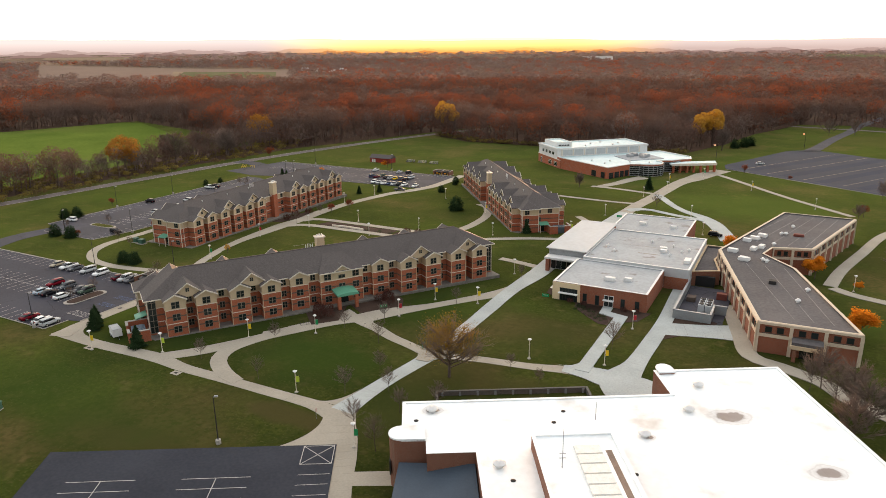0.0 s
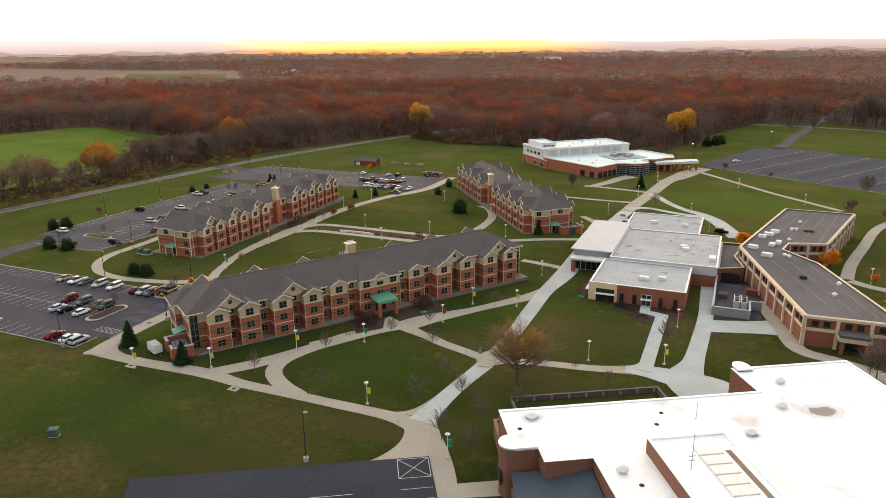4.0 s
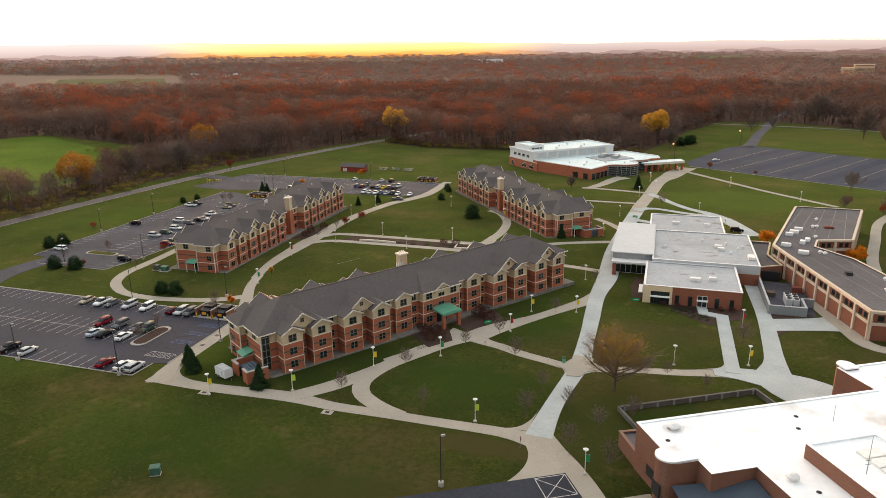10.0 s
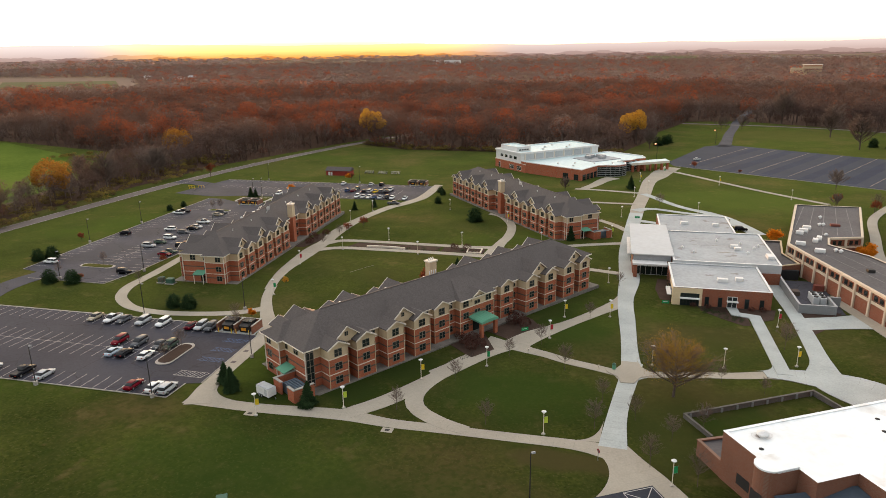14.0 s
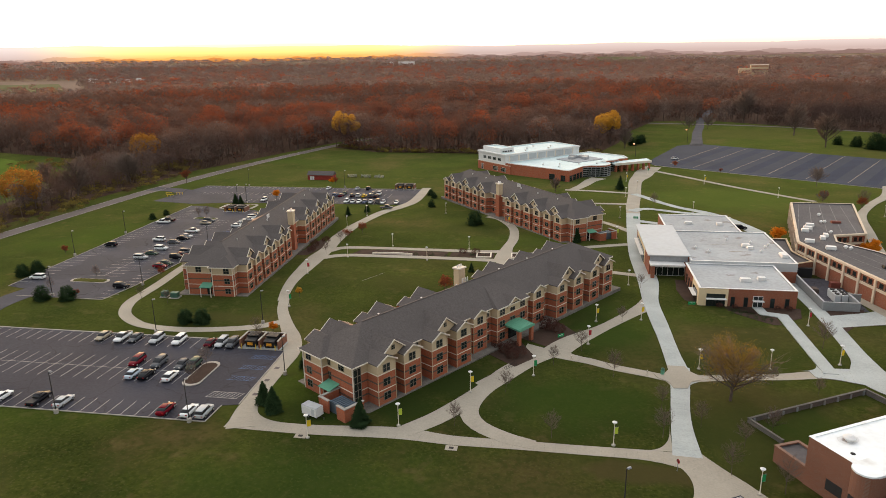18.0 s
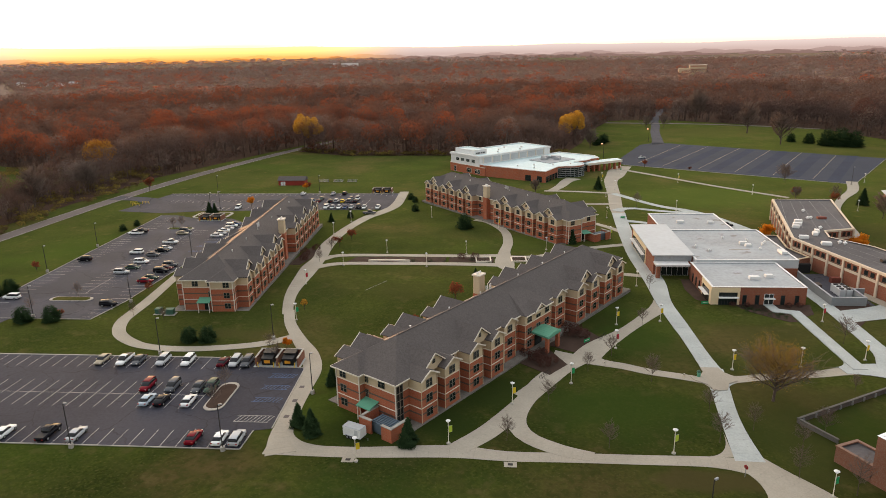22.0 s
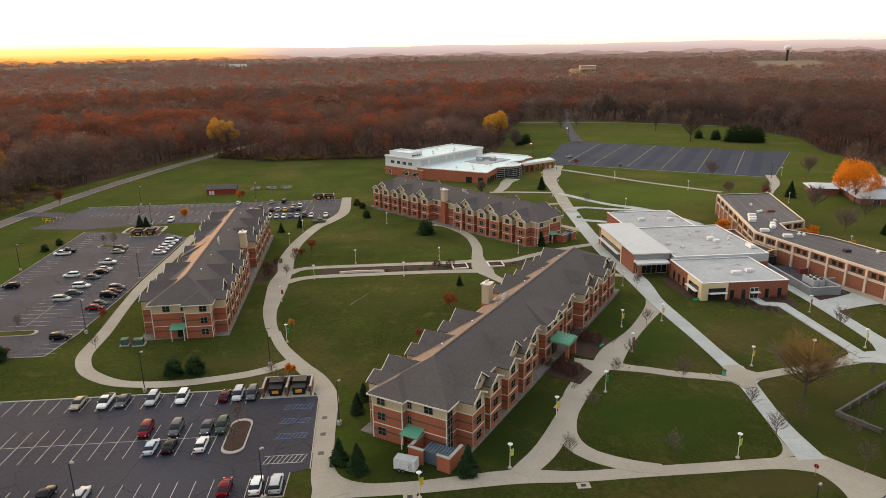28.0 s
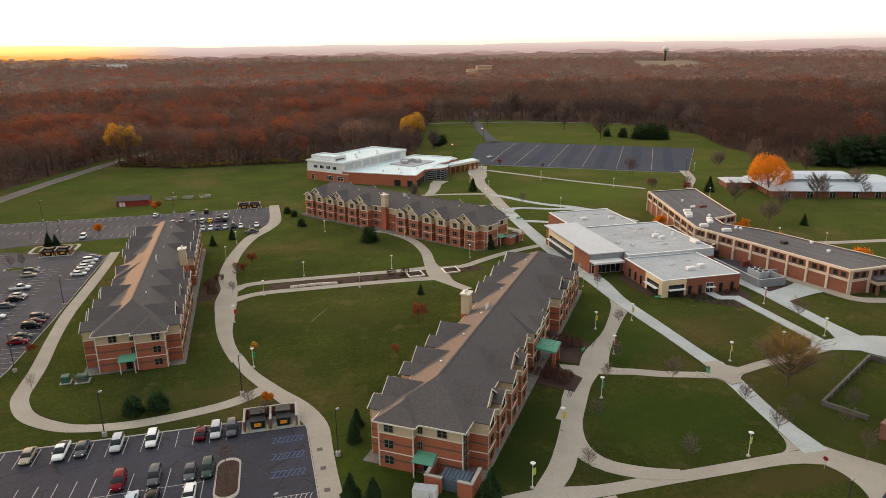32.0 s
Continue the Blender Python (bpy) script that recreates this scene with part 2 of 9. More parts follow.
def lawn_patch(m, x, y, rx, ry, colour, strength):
    """A worn, lusher or shade-darkened stretch of grass with a ragged edge."""
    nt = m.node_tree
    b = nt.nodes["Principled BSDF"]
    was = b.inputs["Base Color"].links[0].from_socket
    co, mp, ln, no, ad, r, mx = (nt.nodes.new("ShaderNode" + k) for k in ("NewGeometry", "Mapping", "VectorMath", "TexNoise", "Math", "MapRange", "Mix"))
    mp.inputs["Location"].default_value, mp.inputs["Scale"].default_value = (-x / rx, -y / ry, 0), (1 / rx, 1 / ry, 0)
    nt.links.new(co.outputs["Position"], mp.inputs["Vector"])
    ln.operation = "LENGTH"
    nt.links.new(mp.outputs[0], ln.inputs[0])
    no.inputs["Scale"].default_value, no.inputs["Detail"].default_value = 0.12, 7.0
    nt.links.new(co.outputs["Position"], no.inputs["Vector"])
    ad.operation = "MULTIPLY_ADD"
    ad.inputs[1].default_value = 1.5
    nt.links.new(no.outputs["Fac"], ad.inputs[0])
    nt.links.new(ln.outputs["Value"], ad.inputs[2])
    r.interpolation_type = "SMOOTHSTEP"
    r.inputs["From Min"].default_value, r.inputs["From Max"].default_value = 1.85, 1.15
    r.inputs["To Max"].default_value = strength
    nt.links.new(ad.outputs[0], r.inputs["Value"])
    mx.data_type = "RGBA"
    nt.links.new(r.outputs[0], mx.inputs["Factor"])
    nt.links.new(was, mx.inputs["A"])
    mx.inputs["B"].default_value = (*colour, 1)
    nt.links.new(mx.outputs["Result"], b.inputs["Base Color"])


# The last two colours put shade into the grass itself.
WORN, LUSH, SHADEGRASS, SHADY = (0.050, 0.037, 0.016), (0.024, 0.045, 0.008), (0.015, 0.024, 0.006), (0.018, 0.031, 0.006)
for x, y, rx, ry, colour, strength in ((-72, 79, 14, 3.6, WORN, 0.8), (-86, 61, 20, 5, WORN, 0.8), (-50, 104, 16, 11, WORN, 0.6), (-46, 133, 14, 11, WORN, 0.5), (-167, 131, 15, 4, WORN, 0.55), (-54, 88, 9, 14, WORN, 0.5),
                                    (-113, 94, 9, 8, SHADEGRASS, 0.85), (-105, 105, 9, 9, SHADEGRASS, 0.85), (-79, 142, 9, 9, SHADEGRASS, 0.75), (-128, 90, 9, 6, SHADEGRASS, 0.6), (-84, 100, 15, 10, LUSH, 0.55), (-73, 133, 9, 9, LUSH, 0.55), (-120, 66, 34, 13, LUSH, 0.45),
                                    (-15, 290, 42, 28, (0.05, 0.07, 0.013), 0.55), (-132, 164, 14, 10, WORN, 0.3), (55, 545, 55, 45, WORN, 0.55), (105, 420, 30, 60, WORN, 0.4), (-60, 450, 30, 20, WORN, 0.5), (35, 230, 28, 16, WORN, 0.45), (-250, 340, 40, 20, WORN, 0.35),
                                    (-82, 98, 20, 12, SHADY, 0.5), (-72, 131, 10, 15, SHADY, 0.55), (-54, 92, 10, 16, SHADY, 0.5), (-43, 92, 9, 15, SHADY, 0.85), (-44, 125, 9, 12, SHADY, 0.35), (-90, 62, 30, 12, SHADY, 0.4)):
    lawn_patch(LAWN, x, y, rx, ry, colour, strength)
FIELD = material("winter_wheat", (0.075, 0.105, 0.018), 0.95, dark=(0.036, 0.062, 0.009), scale=0.03, fine=0.5, mix=0.8, spec=0.0)
over(FIELD, "ShaderNodeTexNoise", (0.10, 0.085, 0.03), (0.55, 0.7, 0.4), Scale=0.012, Detail=6.0)
for grass in (LAWN, FIELD):
    gp = grass.node_tree.nodes["Principled BSDF"]
    gp.inputs["Sheen Weight"].default_value, gp.inputs["Sheen Roughness"].default_value = 0.2, 0.42
    gp.inputs["Sheen Tint"].default_value = (0.50, 0.64, 0.16, 1)
FARLAND = material("far_land", (0.20, 0.13, 0.075), 0.95, dark=(0.09, 0.06, 0.045), scale=0.004, fine=0.05, mix=0.9, spec=0.1)
STUBBLE = material("stubble_field", (0.24, 0.17, 0.105), 0.95, dark=(0.16, 0.115, 0.075), scale=0.01, fine=0.3, spec=0.1)
MULCH = material("mulch", (0.075, 0.048, 0.036), 0.95, dark=(0.04, 0.026, 0.02), scale=0.5, fine=6.0, bump=0.5, spec=0.1)
CONCRETE = material("walk_concrete", (0.43, 0.455, 0.44), 0.85, dark=(0.31, 0.33, 0.32), scale=0.15, fine=3.0, mix=0.7, bump=0.1)
OLDWALK = material("tan_concrete", (0.365, 0.328, 0.268), 0.88, dark=(0.275, 0.245, 0.198), scale=0.15, fine=3.0, mix=0.6, bump=0.1)
KERB = material("kerb_concrete", (0.42, 0.39, 0.34), 0.85, dark=(0.3, 0.27, 0.24), scale=0.4, fine=5.0)
ASPHALT = material("asphalt", (0.074, 0.073, 0.087), 0.8, dark=(0.05, 0.049, 0.06), scale=0.06, fine=2.0, mix=0.7, bump=0.15, spec=0.12)
over(ASPHALT, "ShaderNodeTexNoise", (0.03, 0.027, 0.03), (0.495, 0.5, 0.25), Scale=0.09, Detail=8.0)


def tar_cracks(m, size, width, strength):
    """Sealed cracks: dark wandering lines at the borders of large cells."""
    nt = m.node_tree
    b = nt.nodes["Principled BSDF"]
    was = b.inputs["Base Color"].links[0].from_socket
    co, warp, add, vo, r, mx = (nt.nodes.new("ShaderNode" + k) for k in ("NewGeometry", "TexNoise", "VectorMath", "TexVoronoi", "MapRange", "Mix"))
    warp.inputs["Scale"].default_value, warp.inputs["Detail"].default_value = 0.25, 4.0
    nt.links.new(co.outputs["Position"], warp.inputs["Vector"])
    add.operation = "MULTIPLY_ADD"
    add.inputs[1].default_value = (5.0, 5.0, 0.0)
    nt.links.new(warp.outputs["Color"], add.inputs[0])
    nt.links.new(co.outputs["Position"], add.inputs[2])
    vo.feature = "DISTANCE_TO_EDGE"
    vo.inputs["Scale"].default_value = 1.0 / size
    nt.links.new(add.outputs[0], vo.inputs["Vector"])
    r.inputs["From Min"].default_value, r.inputs["From Max"].default_value = width / size, width / size * 0.4
    r.inputs["To Max"].default_value = strength
    nt.links.new(vo.outputs["Distance"], r.inputs["Value"])
    mx.data_type = "RGBA"
    mx.inputs["B"].default_value = (0.014, 0.013, 0.015, 1)
    nt.links.new(r.outputs[0], mx.inputs["Factor"])
    nt.links.new(was, mx.inputs["A"])
    nt.links.new(mx.outputs["Result"], b.inputs["Base Color"])
    return m


tar_cracks(ASPHALT, 17.0, 0.13, 0.55)
DARKTAR = tar_cracks(material("dark_asphalt", (0.045, 0.0455, 0.060), 0.75, dark=(0.028, 0.028, 0.0385), scale=0.05, fine=2.0, mix=0.8, bump=0.15, spec=0.15), 13.0, 0.12, 0.6)
OLDROAD = material("worn_road", (0.13, 0.106, 0.10), 0.85, dark=(0.09, 0.074, 0.071), scale=0.05, fine=1.0)
COURT = material("sealed_court", (0.034, 0.038, 0.05), 0.8, dark=(0.022, 0.025, 0.035), scale=0.1, fine=2.0, mix=0.8, spec=0.12)
PAINT = material("white_line_paint", (0.5, 0.48, 0.45), 0.8, dark=(0.3, 0.285, 0.27), scale=0.8, fine=8.0)
YELLOW = material("yellow_line_paint", (0.40, 0.33, 0.22), 0.8, dark=(0.24, 0.21, 0.15), scale=0.8, fine=8.0)
BLUE = material("blue_line_paint", (0.07, 0.13, 0.28), 0.8, scale=0.8, fine=8.0)
BRICK = brick_material("red_brick", (0.42, 0.112, 0.05), (0.34, 0.088, 0.04), (0.32, 0.19, 0.13))
BRICK_DARK = brick_material("dark_brick", (0.135, 0.09, 0.065), (0.11, 0.07, 0.05), (0.18, 0.14, 0.11))
BRICK_OLD = brick_material("brown_brick", (0.24, 0.095, 0.055), (0.19, 0.075, 0.045), (0.24, 0.17, 0.13))
CREAM = material("cream_stucco", (0.60, 0.47, 0.31), 0.9, dark=(0.50, 0.38, 0.25), scale=0.3, fine=4.0)
TRIM = material("pale_trim", (0.74, 0.66, 0.56), 0.7, dark=(0.64, 0.56, 0.46), scale=0.5, fine=5.0)
SHINGLE = material("roof_shingles", (0.112, 0.097, 0.091), 0.9, dark=(0.072, 0.061, 0.058), scale=2.6, fine=7.0, mix=0.75, bump=0.4)
over(SHINGLE, "ShaderNodeTexNoise", (0.075, 0.064, 0.06), (0.5, 0.7, 0.4), Scale=0.2, Detail=4.0)
GREYROOF = material("grey_roof_membrane", (0.40, 0.415, 0.425), 0.85, dark=(0.30, 0.308, 0.31), scale=0.12, fine=1.2, mix=0.8)
over(GREYROOF, "ShaderNodeTexNoise", (0.16, 0.11, 0.085), (0.62, 0.68, 0.55), Scale=0.22, Detail=5.0)
PALEROOF = material("pale_roof_membrane", (0.52, 0.535, 0.54), 0.7, dark=(0.44, 0.44, 0.44), scale=0.1, fine=0.8)
WHITEROOF = material("white_roof_membrane", (0.86, 0.89, 0.90), 0.6, dark=(0.745, 0.765, 0.765), scale=0.12, fine=1.0, mix=0.7)
over(WHITEROOF, "ShaderNodeTexNoise", (0.42, 0.36, 0.30), (0.60, 0.76, 0.55), Scale=0.16, Detail=7.0)
MINTROOF = material("blue_white_roof_membrane", (0.64, 0.75, 0.75), 0.6, dark=(0.52, 0.62, 0.62), scale=0.1, fine=0.8, mix=0.8)
over(MINTROOF, "ShaderNodeTexNoise", (0.42, 0.40, 0.36), (0.62, 0.74, 0.6), Scale=0.07, Detail=6.0)
BROWNROOF = material("ballast_roof", (0.128, 0.117, 0.117), 0.95, dark=(0.082, 0.074, 0.075), scale=0.08, fine=1.5, mix=0.9)
GREENROOF = material("green_metal_roof", (0.13, 0.36, 0.24), 0.5, dark=(0.10, 0.29, 0.19), scale=0.5, fine=4.0)
WHITEMETAL = material("white_metal", (0.75, 0.74, 0.72), 0.5, dark=(0.62, 0.6, 0.58), scale=0.8, fine=6.0)
GREYMETAL = material("grey_metal", (0.36, 0.37, 0.38), 0.5, 0.3, scale=0.8, fine=6.0)
GREYBLOCK = material("grey_block_wall", (0.27, 0.285, 0.29), 0.9, dark=(0.20, 0.21, 0.215), scale=0.5, fine=4.0)
DARKMETAL = material("dark_metal", (0.045, 0.042, 0.04), 0.6, 0.0, scale=0.8, fine=6.0, spec=0.1)
GREENMETAL = material("green_metal_box", (0.055, 0.13, 0.09), 0.6, scale=0.8, fine=6.0)
STONE = material("rough_stone", (0.33, 0.29, 0.24), 0.9, dark=(0.2, 0.17, 0.14), scale=0.8, fine=5.0, bump=0.4)
GRAVEL = material("grey_gravel", (0.21, 0.19, 0.165), 0.95, dark=(0.12, 0.108, 0.095), scale=0.8, fine=5.0, mix=0.8, bump=0.4)
BLACKPLASTIC = material("black_plastic", (0.02, 0.02, 0.021), 0.6, scale=1.0, fine=8.0)
RUBBER = material("tyre_rubber", (0.018, 0.018, 0.018), 0.9, scale=1.0, fine=8.0)
ALLOY = material("alloy_rim", (0.5, 0.5, 0.5), 0.35, 0.8, scale=1.0, fine=8.0)
BARK = material("bark", (0.13, 0.095, 0.075), 0.95, dark=(0.075, 0.055, 0.045), scale=1.0, fine=8.0)
REDPAINT = material("red_barn_paint", (0.33, 0.045, 0.03), 0.8, scale=0.5, fine=5.0)
ORANGEPAINT = material("orange_panel", (0.85, 0.36, 0.03), 0.6, scale=0.8, fine=6.0)
YELLOWPAINT = material("yellow_post_paint", (0.80, 0.55, 0.05), 0.6, scale=0.8, fine=6.0)
LENS = material("white_lamp_glass", (0.85, 0.83, 0.78), 0.3, scale=2.0, fine=9.0)
BANNER = object_colour("banner_cloth", 0.8)
CARPAINT = object_colour("car_paint", 0.16, 0.0, 0.0)
GLASS = bpy.data.materials.new("window_glass")
GLASS.use_nodes = True
gb = GLASS.node_tree.nodes["Principled BSDF"]
gb.inputs["Base Color"].default_value = (0.018, 0.024, 0.024, 1)
gb.inputs["Roughness"].default_value, gb.inputs["Specular IOR Level"].default_value = 0.1, 0.4
CARGLASS = bpy.data.materials.new("car_glass")
CARGLASS.use_nodes = True
cg = CARGLASS.node_tree.nodes["Principled BSDF"]
cg.inputs["Base Color"].default_value = (0.007, 0.008, 0.01, 1)
cg.inputs["Roughness"].default_value, cg.inputs["Specular IOR Level"].default_value = 0.12, 0.4
BRICK_HALL = brick_material("hall_brick", (0.30, 0.095, 0.05), (0.24, 0.075, 0.04), (0.26, 0.17, 0.12))
HALLCREAM = material("hall_cream", (0.66, 0.55, 0.42), 0.85, dark=(0.54, 0.44, 0.33), scale=0.5, fine=4.0)
CREAM_LIGHT = material("pale_cream_stucco", (0.78, 0.62, 0.40), 0.9, dark=(0.68, 0.53, 0.33), scale=0.3, fine=4.0)
COPING_DARK = material("weathered_coping", (0.15, 0.135, 0.12), 0.9, dark=(0.085, 0.078, 0.07), scale=0.5, fine=4.0)
TAIL = material("red_lamp_glass", (0.3, 0.01, 0.01), 0.3, scale=2.0, fine=9.0)
LIT = bpy.data.materials.new("lit_sodium_lamp")
LIT.use_nodes = True
LIT.node_tree.nodes["Principled BSDF"].inputs["Emission Color"].default_value = (1.0, 0.24, 0.02, 1)
LIT.node_tree.nodes["Principled BSDF"].inputs["Emission Strength"].default_value = 1.8
WOODS = leaf_material("autumn_wood_crowns", (0.128, 0.084, 0.068), (0.165, 0.08, 0.056), (0.265, 0.082, 0.04), 0.4, 0.05, (0.205, 0.162, 0.142))
# Skyline crowns: distance haze is mixed into their colour.
HAZEDWOODS = leaf_material("haze_paled_crowns", (0.33, 0.25, 0.235), (0.34, 0.22, 0.19), (0.38, 0.18, 0.13), 0.72, 0.06, (0.36, 0.30, 0.27))
# East crowns darkened in colour, in place of shade from the low sun.
SHADEDWOODS = leaf_material("shade_darkened_crowns", (0.082, 0.056, 0.049), (0.12, 0.06, 0.045), (0.22, 0.07, 0.036), 0.3, 0.05, (0.16, 0.125, 0.11))
# Far crowns carry a weaker dose of haze in their colour.
MIDWOODS = leaf_material("half_hazed_crowns", (0.20, 0.148, 0.132), (0.245, 0.13, 0.10), (0.34, 0.11, 0.06), 0.58, 0.06, (0.27, 0.225, 0.205))
OCHRE = leaf_material("ochre_leaves", (0.24, 0.10, 0.03), (0.35, 0.165, 0.034), (0.45, 0.25, 0.042), 0.4)
GOLD = leaf_material("golden_leaves", (0.40, 0.21, 0.04), (0.56, 0.32, 0.05), (0.66, 0.44, 0.08), 0.5)
ORANGE = leaf_material("orange_leaves", (0.48, 0.15, 0.018), (0.66, 0.24, 0.022), (0.76, 0.35, 0.035), 0.5)
RUST = leaf_material("rust_leaves", (0.15, 0.05, 0.03), (0.24, 0.07, 0.035), (0.32, 0.10, 0.04), 0.35)
NEEDLES = leaf_material("conifer_needles", (0.016, 0.03, 0.014), (0.028, 0.05, 0.02), (0.045, 0.07, 0.028), 0.15)
TWIGS = leaf_material("bare_twigs", (0.115, 0.088, 0.075), (0.165, 0.125, 0.105), (0.225, 0.18, 0.15), 0.3)
BRUSH = leaf_material("hedge_brush", (0.12, 0.075, 0.045), (0.15, 0.12, 0.04), (0.24, 0.18, 0.045), 0.4)

# ---- building helpers ----


def gz(y):
    """Height of the gently falling ground."""
    return -0.0115 * (min(max(y, -100.0), 600.0) - 40.0)


def skyline(az):
    """Height of the farthest land by its bearing in degrees, higher towards the west."""
    return 58.0 + 4.0 * np.sin(az * 0.31) + 40.0 * np.clip((az - 90.0) / 45.0, 0.0, 1.0)


def relief(x, y):
    """Ground height with the slow rise of the land towards the skyline."""
    d, az = np.hypot(x + 80.0, y - 40.0), np.degrees(np.arctan2(y - 40.0, x + 80.0))
    near = -0.0115 * (np.clip(y, -100.0, 600.0) - 40.0)
    return near + np.where(az > 0, np.clip((d - 700.0) / 3900.0, 0.0, 0.66) ** 2 * skyline(az) * np.clip(az / 25.0, 0, 1), 0.0)


class MB:
    """Collects the faces of one mesh."""

    def __init__(self):
        self.v, self.f = [], []

    def poly(self, pts):
        i = len(self.v)
        self.v += [tuple(p) for p in pts]
        self.f.append(tuple(range(i, i + len(pts))))
        return self

    def solid(self, low, high):
        """A closed body between two rings of equal length."""
        i, n = len(self.v), len(low)
        self.v += [tuple(p) for p in low] + [tuple(p) for p in high]
        self.f.append(tuple(i + k for k in reversed(range(n))))
        self.f.append(tuple(i + n + k for k in range(n)))
        for k in range(n):
            j = (k + 1) % n
            self.f.append((i + k, i + j, i + n + j, i + n + k))
        return self

    def box(self, x0, y0, z0, x1, y1, z1):
        x0, x1, y0, y1 = min(x0, x1), max(x0, x1), min(y0, y1), max(y0, y1)
        return self.solid([(x0, y0, z0), (x1, y0, z0), (x1, y1, z0), (x0, y1, z0)], [(x0, y0, z1), (x1, y0, z1), (x1, y1, z1), (x0, y1, z1)])

    def prism(self, ring, z0, z1):
        return self.solid([(x, y, z0) for x, y in ring], [(x, y, z1) for x, y in ring])

    def tube(self, p, q, r0, r1, n=6):
        p, q = Vector(p), Vector(q)
        d = (q - p).normalized()
        a = d.orthogonal().normalized()
        b = d.cross(a)
        ring = [(math.cos(2 * math.pi * k / n), math.sin(2 * math.pi * k / n)) for k in range(n)]
        return self.solid([p + a * c * r0 + b * s * r0 for c, s in ring], [q + a * c * r1 + b * s * r1 for c, s in ring])

    def lathe(self, x, y, profile, n=10):
        """Closed rings (radius, height) stacked about an upright axis."""
        for (r0, z0), (r1, z1) in zip(profile, profile[1:]):
            self.tube((x, y, z0), (x, y, z1), r0, r1, n)
        return self

    def mesh(self, name, mat):
        me = bpy.data.meshes.new(name)
        me.from_pydata(self.v, [], self.f)
        bm = bmesh.new()
        bm.from_mesh(me)
        bmesh.ops.recalc_face_normals(bm, faces=bm.faces)
        bm.to_mesh(me)
        bm.free()
        me.materials.append(mat)
        return me


def part(name, shape, mat, parent, label=""):
    """One mesh object under a thing or a part; shape is an MB or a finished mesh."""
    ob = new(name, shape.mesh(name, mat) if isinstance(shape, MB) else shape)
    ob.parent = parent
    if label:
        ob["label"] = label
    return ob


def thing(name, label, category, m=None, group="", kind=""):
    ob = new(name)
    ob.empty_display_size = 0.5
    if m is not None:
        ob.matrix_world = m
    return tagged(ob, label, category, group, kind)


def single(name, shape, mat, label, category, m=None, group="", kind=""):
    ob = new(name, shape.mesh(name, mat) if isinstance(shape, MB) else shape)
    if m is not None:
        ob.matrix_world = m
    return tagged(ob, label, category, group, kind)


def at(x, y, turn=0.0, up=0.0):
    return pose(x, y, gz(y) + up, 0, 0, turn)

# ---- ground ----
gm = MB()
xs = [-4900, -4500, -4100, -3700, -3300, -2900, -2500, -2100, -1800, -1500, -1200, -900, -600, -450, -300, -200, -100, 0, 100, 200, 300, 450, 600, 900, 1200, 1500, 1800, 2100, 2500, 2900, 3300, 3700, 4100, 4500, 4900]
ys = [-1500, -600, -100, 0, 50, 100, 150, 200, 250, 300, 350, 400, 450, 500, 550, 600, 800, 1000, 1200, 1500, 1800, 2100, 2500, 2900, 3300, 3700, 4100, 4500, 4900]
lie = lambda x, y: (x, y, float(relief(x, y)))
for a, b in zip(xs, xs[1:]):
    for c, d in zip(ys, ys[1:]):
        gm.poly([lie(a, c), lie(b, c), lie(b, d), lie(a, d)])
single("ground", gm, LAWN, "mown campus lawn, dull green with brown patches", "lawn", kind="structure")


def sheet(name, ring, up, mat, label, category, thick=0.0):
    """A flat paved or planted area that follows the ground; up: its height over it."""
    m = MB()
    low = [(x, y, gz(y) + up - max(thick, 0.3)) for x, y in ring]
    m.solid(low, [(x, y, gz(y) + up) for x, y in ring])
    return single(name, m, mat, label, category, kind="structure")


def smooth(points, step=2.0):
    """A Catmull-Rom line through the points (x, y, width)."""
    p = [Vector(q) for q in points]
    p = [2 * p[0] - p[1], *p, 2 * p[-1] - p[-2]]
    out = []
    for a, b, c, d in zip(p, p[1:], p[2:], p[3:]):
        n = max(1, int((c - b).length / step))
        for k in range(n):
            t = k / n
            out.append(0.5 * (2 * b + (c - a) * t + (2 * a - 5 * b + 4 * c - d) * t * t + (3 * b - a - 3 * c + d) * t ** 3))
    return out + [p[-2]]


def ribbon(points, up, thick=0.3, step=2.0):
    line = smooth(points, step)
    m = MB()
    rim = []
    for i, p in enumerate(line):
        d = line[min(i + 1, len(line) - 1)] - line[max(i - 1, 0)]
        n = Vector((-d.y, d.x, 0)).normalized() * p.z * 0.5
        rim.append(((p.x + n.x, p.y + n.y), (p.x - n.x, p.y - n.y)))
    for (a, b), (c, d) in zip(rim, rim[1:]):
        m.solid([(*q, gz(q[1]) + up - thick) for q in (b, d, c, a)], [(*q, gz(q[1]) + up) for q in (b, d, c, a)])
    return m, rim


